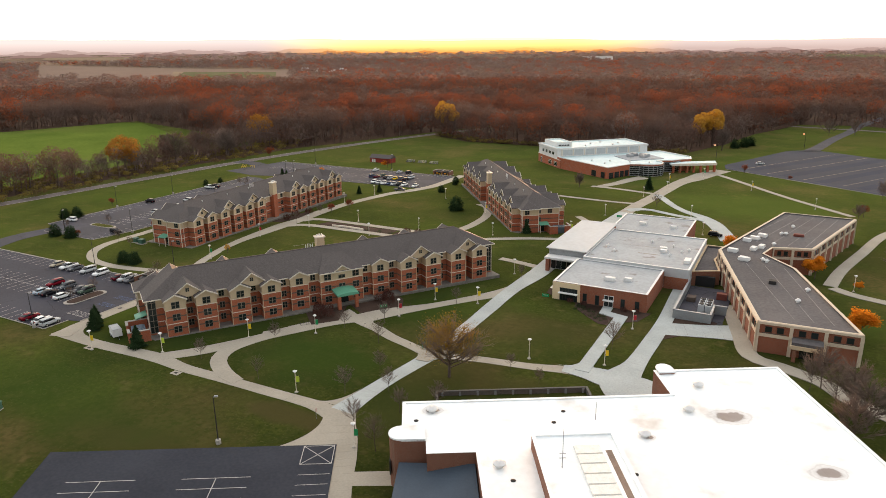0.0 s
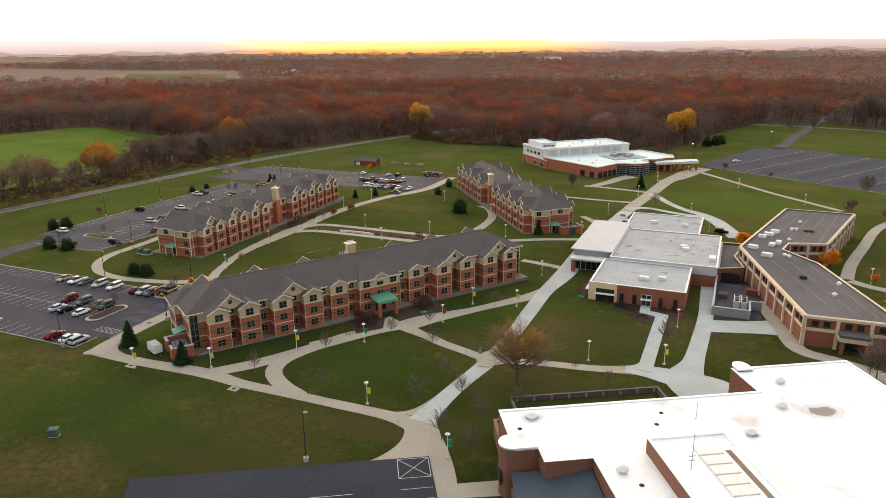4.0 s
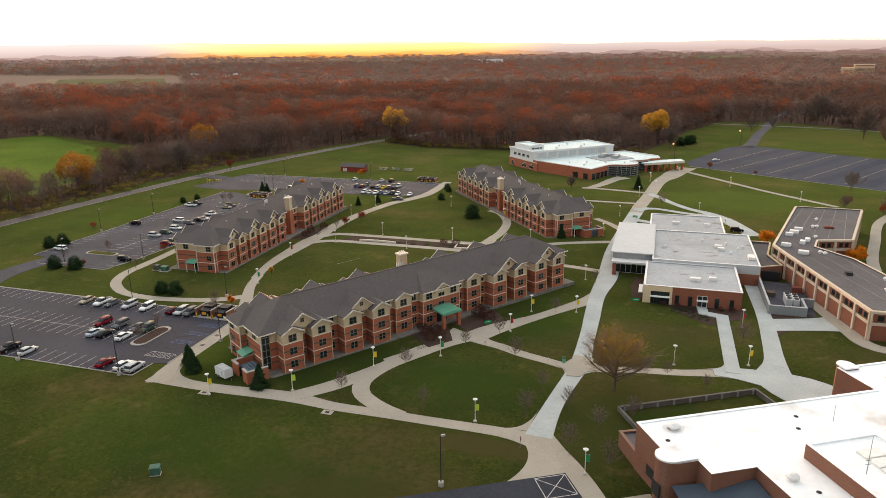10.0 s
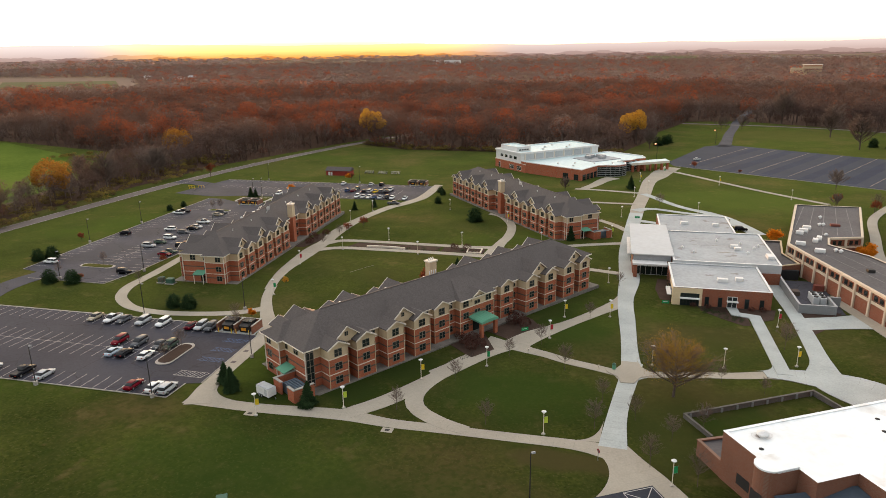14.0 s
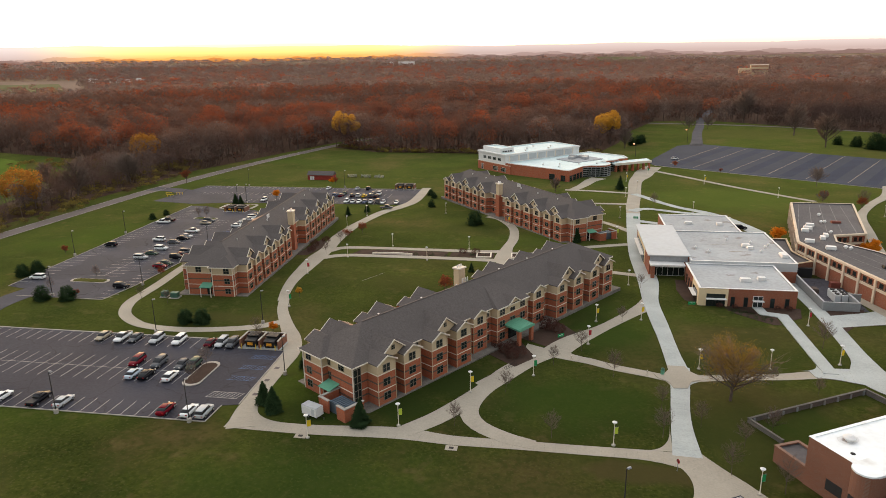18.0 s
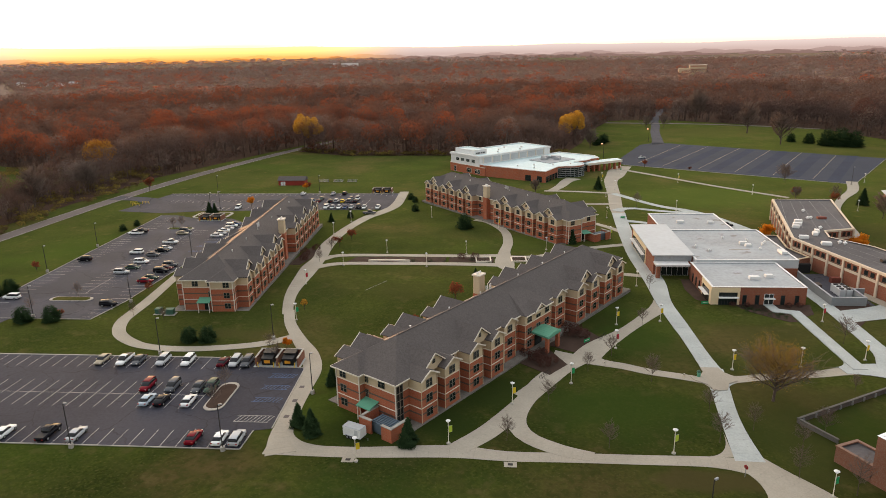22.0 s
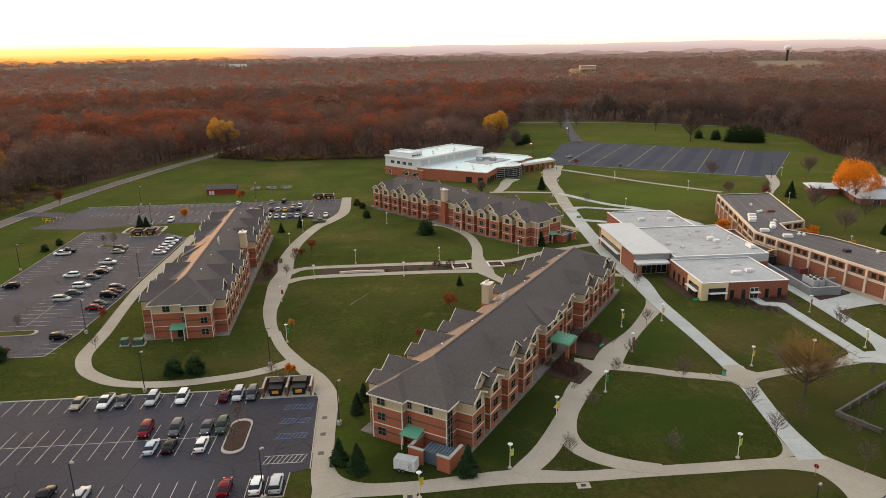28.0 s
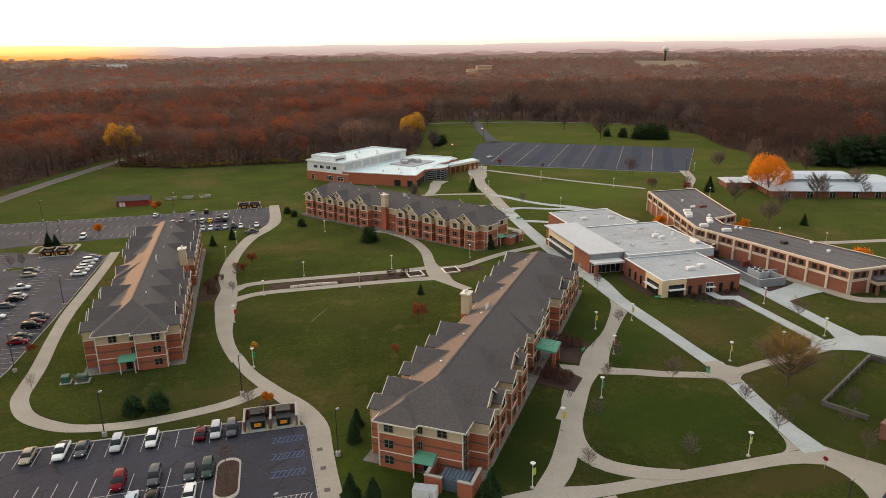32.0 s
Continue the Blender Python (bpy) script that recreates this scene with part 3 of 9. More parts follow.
# footpaths: centre line and width
WALKS = {
    "south_walk": (OLDWALK, [(-142.4, 83.9, 3.0), (-135.2, 83.8, 3.1), (-126.4, 83.8, 3.1), (-112, 84.8, 3.6), (-102.6, 83.9, 2.8), (-92.4, 84.0, 2.7), (-82, 84.0, 2.7), (-71, 84.0, 3.0), (-65, 83.0, 4.6)]),
    "court_apron": (OLDWALK, [(-65.2, 85.2, 4.7), (-62.4, 80.2, 5.6), (-60.0, 76.5, 6.4), (-56.4, 72.3, 5.0), (-53.4, 67.6, 4.2), (-50.8, 63.5, 4.2), (-46, 56, 4.2)]),
    "oak_walk": (CONCRETE, [(-64.9, 84.4, 4.6), (-64.4, 92.8, 3.6), (-63.6, 100, 3.3), (-62.2, 109.2, 3.6), (-61.2, 117.5, 4.2)]),
    "main_walk": (CONCRETE, [(-61.4, 113, 4.2), (-61.7, 123.6, 3.5), (-61.8, 132.9, 3.5), (-62, 141.2, 3.8), (-62.2, 156, 4.0), (-61, 173.1, 5.6), (-61.3, 196, 5.2), (-60.5, 214.4, 5.0), (-58.6, 240, 5.0), (-57, 258, 5.2)]),
    "main_walk_north": (OLDWALK, [(-57, 258, 5.2), (-56, 270.8, 5.4), (-53, 294.8, 5.6), (-49.2, 329.5, 6.4), (-44.5, 346, 9.0), (-41, 360, 10.0), (-35, 377, 9.0)]),
    "east_link": (OLDWALK, [(-61.5, 112.0, 3.0), (-56.5, 113.0, 2.6), (-51.2, 114.2, 2.6), (-42, 115.6, 2.7), (-36, 117.2, 3.2), (-30, 117.8, 3.6)]),
    "entry_walk": (OLDWALK, [(-62, 111.2, 2.8), (-67.9, 113.4, 2.6), (-74, 115.4, 2.7), (-78.9, 117.8, 2.8), (-82.8, 119.2, 3.2), (-87, 122, 6.0)]),
    "front_walk": (OLDWALK, [(-88, 123, 9.0), (-91.5, 116.4, 5.0), (-95.6, 109.6, 4.6), (-99.3, 102.4, 3.6), (-105.4, 91.8, 4.0), (-111, 85.4, 3.6)]),
    "front_branch": (OLDWALK, [(-97.6, 105.2, 3.0), (-99.8, 100.2, 3.2), (-100.9, 96, 3.4), (-100.6, 92.4, 3.4), (-98.6, 89.1, 3.3), (-93.9, 86.0, 3.2), (-89, 84.4, 2.6)]),
    "north_entry": (OLDWALK, [(-87, 119.5, 6.0), (-82.6, 127.2, 5.4), (-75.2, 136.4, 3.2), (-69.2, 144.6, 3.4), (-64.2, 151.9, 4.4), (-62, 158, 4.0)]),
    "lot_walk": (OLDWALK, [(-139.4, 82.6, 5.0), (-141.0, 87.4, 3.8), (-141.4, 91.0, 3.5), (-141.8, 98.5, 3.4), (-142.0, 105.8, 3.5), (-142.4, 113.5, 3.8), (-145.2, 121, 4.0), (-149.6, 128.6, 3.2), (-154.6, 138.2, 2.7), (-157.6, 147, 2.7)]),
    "loop_walk": (OLDWALK, [(-201.4, 244, 3.0), (-200.8, 226, 3.0), (-200.8, 206, 3.2), (-200.8, 186, 3.2), (-199.8, 170.2, 3.0), (-198, 152.4, 3.2), (-197.6, 143.8, 3.2), (-197, 137.6, 3.2), (-193.7, 130.6, 3.0), (-188, 125.6, 2.9), (-182.4, 123.2, 2.6), (-173.7, 122.4, 2.8), (-163.4, 124, 2.8), (-156.4, 126.4, 3.0), (-150.5, 130.8, 3.0)]),
    "west_court_walk": (OLDWALK, [(-157.2, 144.5, 2.7), (-159.4, 152.5, 2.9), (-161, 162, 3.6), (-161.6, 174, 5.0), (-162, 184, 5.6), (-161.8, 194, 4.6), (-163, 206, 5.0), (-162.6, 222, 4.2), (-160.6, 236, 4.0), (-157.4, 250, 4.4), (-152.5, 261, 4.6), (-149, 274.5, 4.6), (-149.4, 304, 4.2)]),
    "court_upper_walk": (OLDWALK, [(-160.5, 192, 3.4), (-156, 196.4, 3.0), (-141.2, 197, 2.8), (-123.5, 196.8, 2.8), (-110.9, 196.8, 2.8), (-102, 197.6, 3.2)]),
    "court_lower_walk": (OLDWALK, [(-161.2, 183, 3.4), (-154, 187.4, 3.0), (-139.5, 188, 3.0), (-122.6, 188, 3.0), (-110.4, 187.6, 3.2), (-102.5, 187, 3.6)]),
    "east_court_walk": (OLDWALK, [(-113.6, 247, 3.6), (-108.1, 242.6, 3.6), (-102.6, 229, 3.2), (-101.3, 214, 3.4), (-102.6, 201, 3.8), (-102.6, 189, 6.0), (-101, 182, 3.4), (-97.6, 175, 3.0)]),
    "dorm_link": (OLDWALK, [(-102.6, 195.6, 3.2), (-93.4, 196.0, 2.8), (-86.6, 200, 2.8), (-76.8, 205.6, 2.8), (-66.6, 209.6, 2.8), (-59, 212, 3.0)]),
    "north_dorm_link": (OLDWALK, [(-76, 180.4, 2.6), (-70.1, 179.2, 2.6), (-60.5, 176.6, 2.8)]),
    "far_dorm_link": (OLDWALK, [(-71.2, 243.6, 2.6), (-65.6, 236.6, 2.6), (-60, 226.7, 2.8)]),
    "hall_walk": (OLDWALK, [(-83.5, 305, 2.8), (-71.4, 303.6, 2.6), (-53, 299, 2.8)]),
    "hall_cross_walk": (OLDWALK, [(-90, 277.4, 2.4), (-73.6, 275.8, 2.4), (-64, 275.4, 2.4), (-55, 275.4, 2.6)]),
    "hall_forecourt": (OLDWALK, [(-80.6, 303.9, 4.0), (-75, 317, 5.0), (-71, 330, 6.0), (-66.5, 338.2, 8.0)]),
    "arc_walk": (CONCRETE, [(-53, 298, 3.6), (-48.5, 290, 3.2), (-43, 279, 3.0), (-37, 270, 3.2), (-30.2, 263.5, 4.2), (-25.6, 256, 5.4), (-22.6, 249, 5.6), (-19, 238, 5.6), (-17, 231, 5.6)]),
    "arc_walk_inner": (CONCRETE, [(-57.4, 262, 5.0), (-53, 266.6, 3.6), (-49, 266.8, 2.8), (-43, 263.6, 2.8), (-36, 260.4, 3.0), (-29, 258.4, 3.6), (-24.6, 254.6, 4.6)]),
    "union_back_walk": (CONCRETE, [(-58.6, 246, 4.0), (-53, 243.4, 3.0), (-46, 239.6, 2.8), (-40, 236, 2.8)]),
    "lot_diagonal_walk": (OLDWALK, [(-40, 368.2, 3.0), (-24.8, 347.2, 2.6), (-5, 318.6, 2.5), (10.8, 299.1, 2.5), (20, 288.2, 2.5)]),
    "service_walk": (CONCRETE, [(-23.6, 180, 3.4), (-23.2, 166, 3.4), (-22.9, 152.6, 3.4), (-23.2, 140.6, 3.6), (-23.9, 126, 4.2), (-24.6, 117, 8.0), (-19, 109, 8.0), (-12, 103, 7.0)]),
    "plaza_walk": (CONCRETE, [(-36, 117.6, 3.0), (-31.8, 118, 5.0), (-27, 117.4, 7.0), (-20, 116, 8.0), (-14.6, 112.6, 7.0)]),
    "east_apron": (CONCRETE, [(-23.5, 146.5, 7.0), (-12.8, 149.8, 7.4), (-7.6, 151.4, 9.0)]),
    "hall_edge_walk": (OLDWALK, [(-11, 169, 3.6), (-7, 151.6, 3.6), (-4.0, 140.4, 3.8), (2, 137.4, 3.8), (9, 133.6, 3.8), (13.3, 128.4, 3.8), (24, 121, 3.8), (40, 108, 3.8)]),
    "north_east_walk": (OLDWALK, [(11, 196, 3.4), (14, 212, 3.2), (20, 234, 3.2), (28, 262, 3.2), (40, 284, 3.4), (54, 304, 4.4), (64, 326, 5.0)]),
    "north_east_branch": (OLDWALK, [(11.5, 194.6, 3.2), (17.8, 190, 3.2), (32, 186, 3.2), (60, 182, 3.2)]),
}
WALKS["main_walk"] = WALKS.pop("main_walk")
BED = material("joint_sand", (0.24, 0.22, 0.18), 0.95, dark=(0.18, 0.16, 0.13), scale=0.8, fine=6.0)
for i, (name, (mat, pts)) in enumerate(WALKS.items()):
    tint = "pale grey concrete footpath" if mat is CONCRETE else "tan weathered concrete footpath"
    up = 0.03 + 0.0035 * i
    near = sum(q[1] for q in pts) / len(pts) < 215
    m, rim = ribbon(pts, up, step=2.4)
    if not near:
        single(name, m, mat, tint + " across the lawns", "footpath", kind="structure")
        continue
    m, rim = ribbon(pts, up, step=1.7)
    low, _ = ribbon(pts, up - 0.008, step=1.7)
    walk_ob = single(name, low, BED, tint + " of cast slabs across the lawns", "footpath", kind="structure")
    for (a, b), (c, d) in zip(rim, rim[1:]):
        g1 = [(a[0] + (c[0] - a[0]) * 0.006, a[1] + (c[1] - a[1]) * 0.006), (b[0] + (d[0] - b[0]) * 0.006, b[1] + (d[1] - b[1]) * 0.006)]
        g2 = [(c[0] + (a[0] - c[0]) * 0.006, c[1] + (a[1] - c[1]) * 0.006), (d[0] + (b[0] - d[0]) * 0.006, d[1] + (b[1] - d[1]) * 0.006)]
        q = [g1[1], g2[1], g2[0], g1[0]]
        part("slab", MB().solid([(x, y, gz(y) + up - 0.02) for x, y in q], [(x, y, gz(y) + up) for x, y in q]), mat, walk_ob)



def flare(a, c, b, mat=OLDWALK, more=()):
    """A rounded widening where two footpaths meet: corner c, curve from a to b."""
    a, c, b = Vector(a), Vector(c), Vector(b)
    curve = [a * (1 - t) ** 2 + c * 2 * t * (1 - t) + b * t * t for t in (k / 12 for k in range(13))]
    mid = list(more) or [(c.x, c.y)]
    sheet("walk_flare", [(p.x, p.y) for p in curve] + mid, 0.027, mat, "rounded concrete widening where footpaths meet", "footpath")


flare((-71.5, 85.4), (-67.0, 85.6), (-66.4, 93.5))
flare((-68.2, 113.5), (-63.4, 111.9), (-63.5, 104.9))
flare((-57.6, 111.5), (-61.6, 110.3), (-61.6, 104.3), CONCRETE)
flare((-67.2, 82.3), (-63.4, 77.5), (-67.4, 70.4), OLDWALK, [(-61, 72), (-61, 79)])
flare((-139.6, 90.9), (-139.0, 85.6), (-131.7, 85.2), more=((-132, 84.4), (-140.6, 84.4), (-141, 90.9)))
sheet("bike_pad", [(-101.2, 104.9), (-99.4, 103.0), (-91.6, 112.4), (-94.8, 114.2)], 0.026, OLDWALK, "concrete pad for bicycle racks beside the footpath", "footpath")
sheet("walk_junction", [(-64.9, 113.2), (-63.5, 115.8), (-63.5, 117.7), (-60.0, 117.7), (-59.5, 115.6), (-57.9, 113.8), (-57.9, 112.0), (-59.9, 110.8), (-61.0, 108.1), (-63.6, 107.8), (-64.1, 110.2), (-66.1, 112.0), (-66.6, 113.7)], 0.15, OLDWALK, "worn concrete where the footpaths cross", "footpath")
flare((-29.5, 120.2), (-31.2, 119.4), (-31.2, 124.0), CONCRETE)
flare((-37.6, 119.0), (-33.6, 119.2), (-33.6, 124.0), CONCRETE)
sheet("theatre_walk", [(-54.4, 69.6), (-46.9, 73.9), (-45.4, 70.6), (-53.0, 66.6)], 0.026, OLDWALK, "tan concrete walk to the theatre wall", "footpath")
sheet("door_walk", [(-38.0, 155), (-35.6, 155), (-35.4, 151.4), (-31.0, 150.2), (-31.0, 118), (-33.8, 118), (-33.8, 148.3), (-37.6, 149.4)], 0.2, CONCRETE, "pale concrete walk with a bend at the union door", "footpath")
# roads
m, _ = ribbon([(-330, -60, 7.5), (-305, 60, 7.5), (-292, 150, 7.5), (-288, 215, 7.5), (-284, 280, 7.5), (-277, 335, 7.5), (-266, 390, 7.5), (-249, 455, 7.5), (-222, 540, 7.5), (-190, 640, 7.5)], 0.05, step=10)
single("road", m, OLDROAD, "worn two-lane country road beside the woods", "road", kind="structure")
for off in (-3.4, 3.4):
    m, _ = ribbon([(-330 + off, -60, 0.14), (-305 + off, 60, 0.14), (-292 + off, 150, 0.14), (-288 + off, 215, 0.14), (-284 + off, 280, 0.14), (-277 + off, 335, 0.14), (-266 + off, 390, 0.14), (-249 + off, 455, 0.14)], 0.056, 0.01, step=10)
    single("road_edge_line", m, PAINT, "faded white line at the road's edge", "road marking", kind="structure")
m, _ = ribbon([(4, 470, 9), (10, 500, 7.5), (19, 550, 7), (30, 600, 7), (40, 650, 7), (70, 760, 7)], 0.05, step=8)
single("back_road", m, ASPHALT, "narrow asphalt drive into the woods", "road", kind="structure")
m, _ = ribbon([(-286, 290, 9), (-272, 288, 8), (-262, 282, 10), (-252, 272, 12)], 0.055, step=4)
single("lot_entrance", m, ASPHALT, "asphalt entrance from the road to the parking lot", "driveway", kind="structure")
m, _ = ribbon([(-230, 145, 8), (-232, 133, 8), (-230, 122, 8), (-222, 104, 8)], 0.052, step=3)
single("lot_link_drive", m, ASPHALT, "asphalt drive between two parking lots", "driveway", kind="structure")

m, _ = ribbon([(-60, 640, 6), (-30, 632, 6), (-5, 626, 6), (22, 620, 6), (51, 614, 6), (80, 604, 6), (112, 588, 6), (150, 560, 6)], 0.07, step=8)
single("cross_road", m, OLDROAD, "pale worn road along the edge of the woods", "road", kind="structure")

# parking lots
BLUETAR = material("blue_grey_asphalt", (0.046, 0.051, 0.070), 0.8, dark=(0.032, 0.036, 0.05), scale=0.06, fine=1.0, mix=0.7, spec=0.08)
LOT_S = [(-262, 83.2), (-146.6, 83.6), (-146.4, 89.4), (-143.35, 90.2), (-144.2, 114), (-154.6, 114.2), (-155, 118.2), (-262, 118.2)]
LOT_W = [(-240.6, 146), (-232.2, 144), (-232, 139), (-206, 139), (-204, 152), (-203.2, 181), (-203, 240), (-212.4, 248.4), (-226.8, 248), (-237.4, 254), (-244.6, 254), (-242.6, 200)]
LOT_N = [(-268, 262), (-246, 258), (-232, 262), (-181, 264.4), (-150.8, 265), (-150.8, 299.6), (-262, 300)]
LOT_E = [(-36, 396), (-34, 382), (62, 319), (118, 400), (6, 482), (-8, 470)]
COURT_RING = [(-97.4, 53), (-59.2, 75.2), (-48, 56.5), (-30, 27), (-66, 3)]
for nm, ring, mat, label in (("parking_lot_south", LOT_S, DARKTAR, "dark asphalt parking lot with white stalls"), ("parking_lot_west", LOT_W, ASPHALT, "worn asphalt parking lot beside the dormitory"),
                             ("parking_lot_north", LOT_N, ASPHALT, "worn asphalt parking lot near the field"), ("parking_lot_east", LOT_E, BLUETAR, "large empty asphalt parking lot before the woods"),
                             ("playing_court", COURT_RING, COURT, "black sealed asphalt lot with white lines")):
    sheet(nm, ring, 0.05 if nm != "playing_court" else 0.2, mat, label, "parking lot")


def kerb(name, ring, closed=False, w=0.16, h=0.15):
    m = MB()
    pts = list(ring) + ([ring[0]] if closed else [])
    for a, b in zip(pts, pts[1:]):
        d = Vector((b[1] - a[1], a[0] - b[0])).normalized() * w
        ring4 = [a, b, (b[0] + d.x, b[1] + d.y), (a[0] + d.x, a[1] + d.y)]
        m.solid([(x, y, gz(y) - 0.1) for x, y in ring4], [(x, y, gz(y) + h) for x, y in ring4])
    single(name, m, KERB, "pale concrete kerb round a parking lot", "kerb", kind="structure")


kerb("kerb_south", LOT_S[::-1][:2] + [LOT_S[6]], False)
kerb("kerb_south_lawn", [(-262, 83.2), (-146.6, 83.6), (-146.4, 89.4)], False)
kerb("kerb_lawn_east", [(-143.4, 90.2), (-144.25, 114), (-154.6, 114.2), (-155, 118.2), (-262, 118.2)], False)
kerb("kerb_west", [(-206, 139), (-204, 152), (-203.2, 181), (-203, 240)], False)
kerb("kerb_west_road", [(-244.6, 254), (-242.6, 200), (-240.6, 146)], False)
kerb("kerb_west_end", [(-232, 139), (-206, 139)], False)
kerb("kerb_north", [(-262, 300), (-150.8, 299.6)], False)
kerb("kerb_east", [(-34, 382), (62, 319), (118, 400)], False)


def island(ring, mat, label):
    t = thing("parking_island", label, "traffic island", at(0, 0, 0, -gz(0)), kind="structure")
    m, k = MB(), MB()
    cx, cy = sum(p[0] for p in ring) / len(ring), sum(p[1] for p in ring) / len(ring)
    inner = [(cx + (x - cx) * 0.86, cy + (y - cy) * 0.86) for x, y in ring]
    k.solid([(x, y, gz(y) - 0.1) for x, y in ring], [(x, y, gz(y) + 0.2) for x, y in ring])
    m.solid([(x, y, gz(y) + 0.1) for x, y in inner], [(x, y, gz(y) + 0.24) for x, y in inner])
    part("kerb", k, KERB, t)
    part("bed", m, mat, t)


def rounded(x0, y0, x1, y1, r, n=4):
    out = []
    for cx, cy, a in ((x1 - r, y1 - r, 0), (x0 + r, y1 - r, 90), (x0 + r, y0 + r, 180), (x1 - r, y0 + r, 270)):
        out += [(cx + r * math.cos(radians(a + 90 * k / n)), cy + r * math.sin(radians(a + 90 * k / n))) for k in range(n + 1)]
    return out


island(rounded(-158.6, 95.6, -154.8, 106.8, 1.8), MULCH, "kerbed island of dead grass in the parking lot")
island(rounded(-226, 151.6, -214, 154.8, 1.5), LAWN, "kerbed grass island in the parking lot")
island(rounded(-231, 230.2, -220.6, 232.8, 1.2), LAWN, "narrow kerbed grass island with young trees")
island(rounded(-230, 249.4, -215, 259, 2.0), LAWN, "kerbed grass bed behind the bin enclosure")

# stall lines
LINES = MB()


def stalls(x0, y0, dx, dy, lx, ly, n, up=0.056, w=0.055, m=LINES):
    """n painted lines of length (lx, ly), each (dx, dy) from the last."""
    d = Vector((-ly, lx)).normalized() * w
    for k in range(n):
        ax, ay = x0 + dx * k, y0 + dy * k
        q = [(ax - d.x, ay - d.y), (ax + lx - d.x, ay + ly - d.y), (ax + lx + d.x, ay + ly + d.y), (ax + d.x, ay + d.y)]
        m.poly([(x, y, gz(y) + up) for x, y in q])


S = 2.72
stalls(-261, 112.6, S, 0, 0, 5.4, 39)
stalls(-261, 96.2, S, 0, 0.2, 10.2, 38)
stalls(-261, 101.2, 100, 0, 100.6, 0.2, 1)
stalls(-261, 83.6, S, 0, 0, 5.2, 42)
stalls(-240.8, 150, 0, S, 5.2, 0, 38)
stalls(-224, 158, 0, S, 10, 0, 27)
stalls(-219, 158, 0, 1, 0.05, 72, 1)
stalls(-209.2, 140.5, 0, S, 5.2, 0, 17)
stalls(-209.4, 216, 0, S, 5.6, 0, 9)
stalls(-260, 294.6, S, 0, 0, 5.2, 40)
stalls(-254, 280, S, 0, 0, 5.2, 20)
stalls(-198, 277, S, 0, 0, 10.4, 14)
stalls(-232, 265, S, 0, 0, 5.0, 29)
single("stall_lines", LINES, PAINT, "worn white stall lines on the asphalt", "road marking", kind="structure")
CL = MB()
cu = Vector((-59.2 + 97.4, 75.2 - 53)).normalized()
cv = Vector((cu.y, -cu.x))


def court_line(a, b, w=0.07, m=CL):
    p, q = (Vector((-97.4, 53)) + cu * s + cv * t for s, t in (a, b))
    d = Vector((-(q - p).y, (q - p).x)).normalized() * w
    m.poly([(r.x, r.y, gz(r.y) + 0.206) for r in (p - d, q - d, q + d, p + d)])


for s0 in (11.1, 27.6):
    court_line((s0, 8), (s0, 18.1), 0.06)
    for k in range(5):
        court_line((s0 - 4.95, 8.1 + 2.5 * k), (s0 + 4.95, 8.0 + 2.5 * k), 0.06)
for k in range(5):
    court_line((39.3, 7.9 + 2.45 * k), (44.0, 7.8 + 2.45 * k), 0.05)
for a, b in (((39.2, 0.3), (43.95, 0.3)), ((39.2, 5.2), (43.95, 5.2)), ((39.2, 0.3), (39.2, 5.2)), ((43.95, 0.3), (43.95, 5.2)), ((39.2, 0.3), (43.95, 5.2)), ((39.2, 5.2), (43.95, 0.3))):
    court_line(a, b, 0.06)
single("court_lines", CL, PAINT, "white painted lines on the black sealed lot", "road marking", kind="structure")
BL = MB()
for y0 in (99.5, 104.5, 109.5):
    stalls(-150.4, y0, 0, 0, 5.4, 0, 1, m=BL)
    stalls(-150.2, y0 + 1.6, 0, 0, 5.2, 0, 1, m=BL)
    stalls(-150.0, y0 + 0.1, 0.75, 0, 0.7, 1.4, 7, m=BL)
for y0 in (200, 206, 212):
    stalls(-208.6, y0, 0, 0, 5.4, 0, 1, m=BL)
    stalls(-208.4, y0 + 0.1, 0.75, 0, 0.7, 1.8, 7, m=BL)
single("accessible_stall_lines", BL, BLUE, "blue hatched lines of accessible stalls", "road marking", kind="structure")
HL = MB()
stalls(-151, 92.2, 0.75, 0, 0.8, 2.2, 9, m=HL)
stalls(-151, 92.2, 0, 2.2, 6.4, 0, 2, m=HL)
single("hatched_lines", HL, PAINT, "white hatched no-parking area", "road marking", kind="structure")
SEALED = material("seal_coated_asphalt", (0.020, 0.029, 0.056), 0.75, dark=(0.014, 0.019, 0.038), scale=0.08, fine=1.2, mix=0.8, spec=0.1)
for k, (x0, y0) in enumerate(((-25.0, 384.5), (-9.0, 372.8), (7.2, 362.4), (23.4, 351.9), (39.0, 341.4), (55.0, 331.0))):
    dx, dy, w = 47.5, 81.5, (5.2, 6.4, 5.6, 6.0, 6.6, 5.4)[k]
    ring = [(x0, y0), (x0 + w * 0.84, y0 - w * 0.55), (x0 + w * 0.84 + dx, y0 - w * 0.55 + dy), (x0 + dx, y0 + dy)]
    sheet("seal_strip", ring, 0.054, SEALED, "darker seal-coated strip of the empty lot", "parking lot")
EL = MB()
for a, b in (((-14, 376), (34, 458)), ((2.4, 365), (51.4, 448)), ((18.6, 355.2), (67, 438)), ((34.2, 344.6), (81.7, 426.6)), ((49.6, 334.4), (96, 413)), ((-25, 388), (18, 466))):
    stalls(*a, 0, 0, b[0] - a[0], b[1] - a[1], 1, up=0.062, w=0.13, m=EL)
single("lot_row_lines", EL, YELLOW, "faded yellow row lines on the empty lot", "road marking", kind="structure")

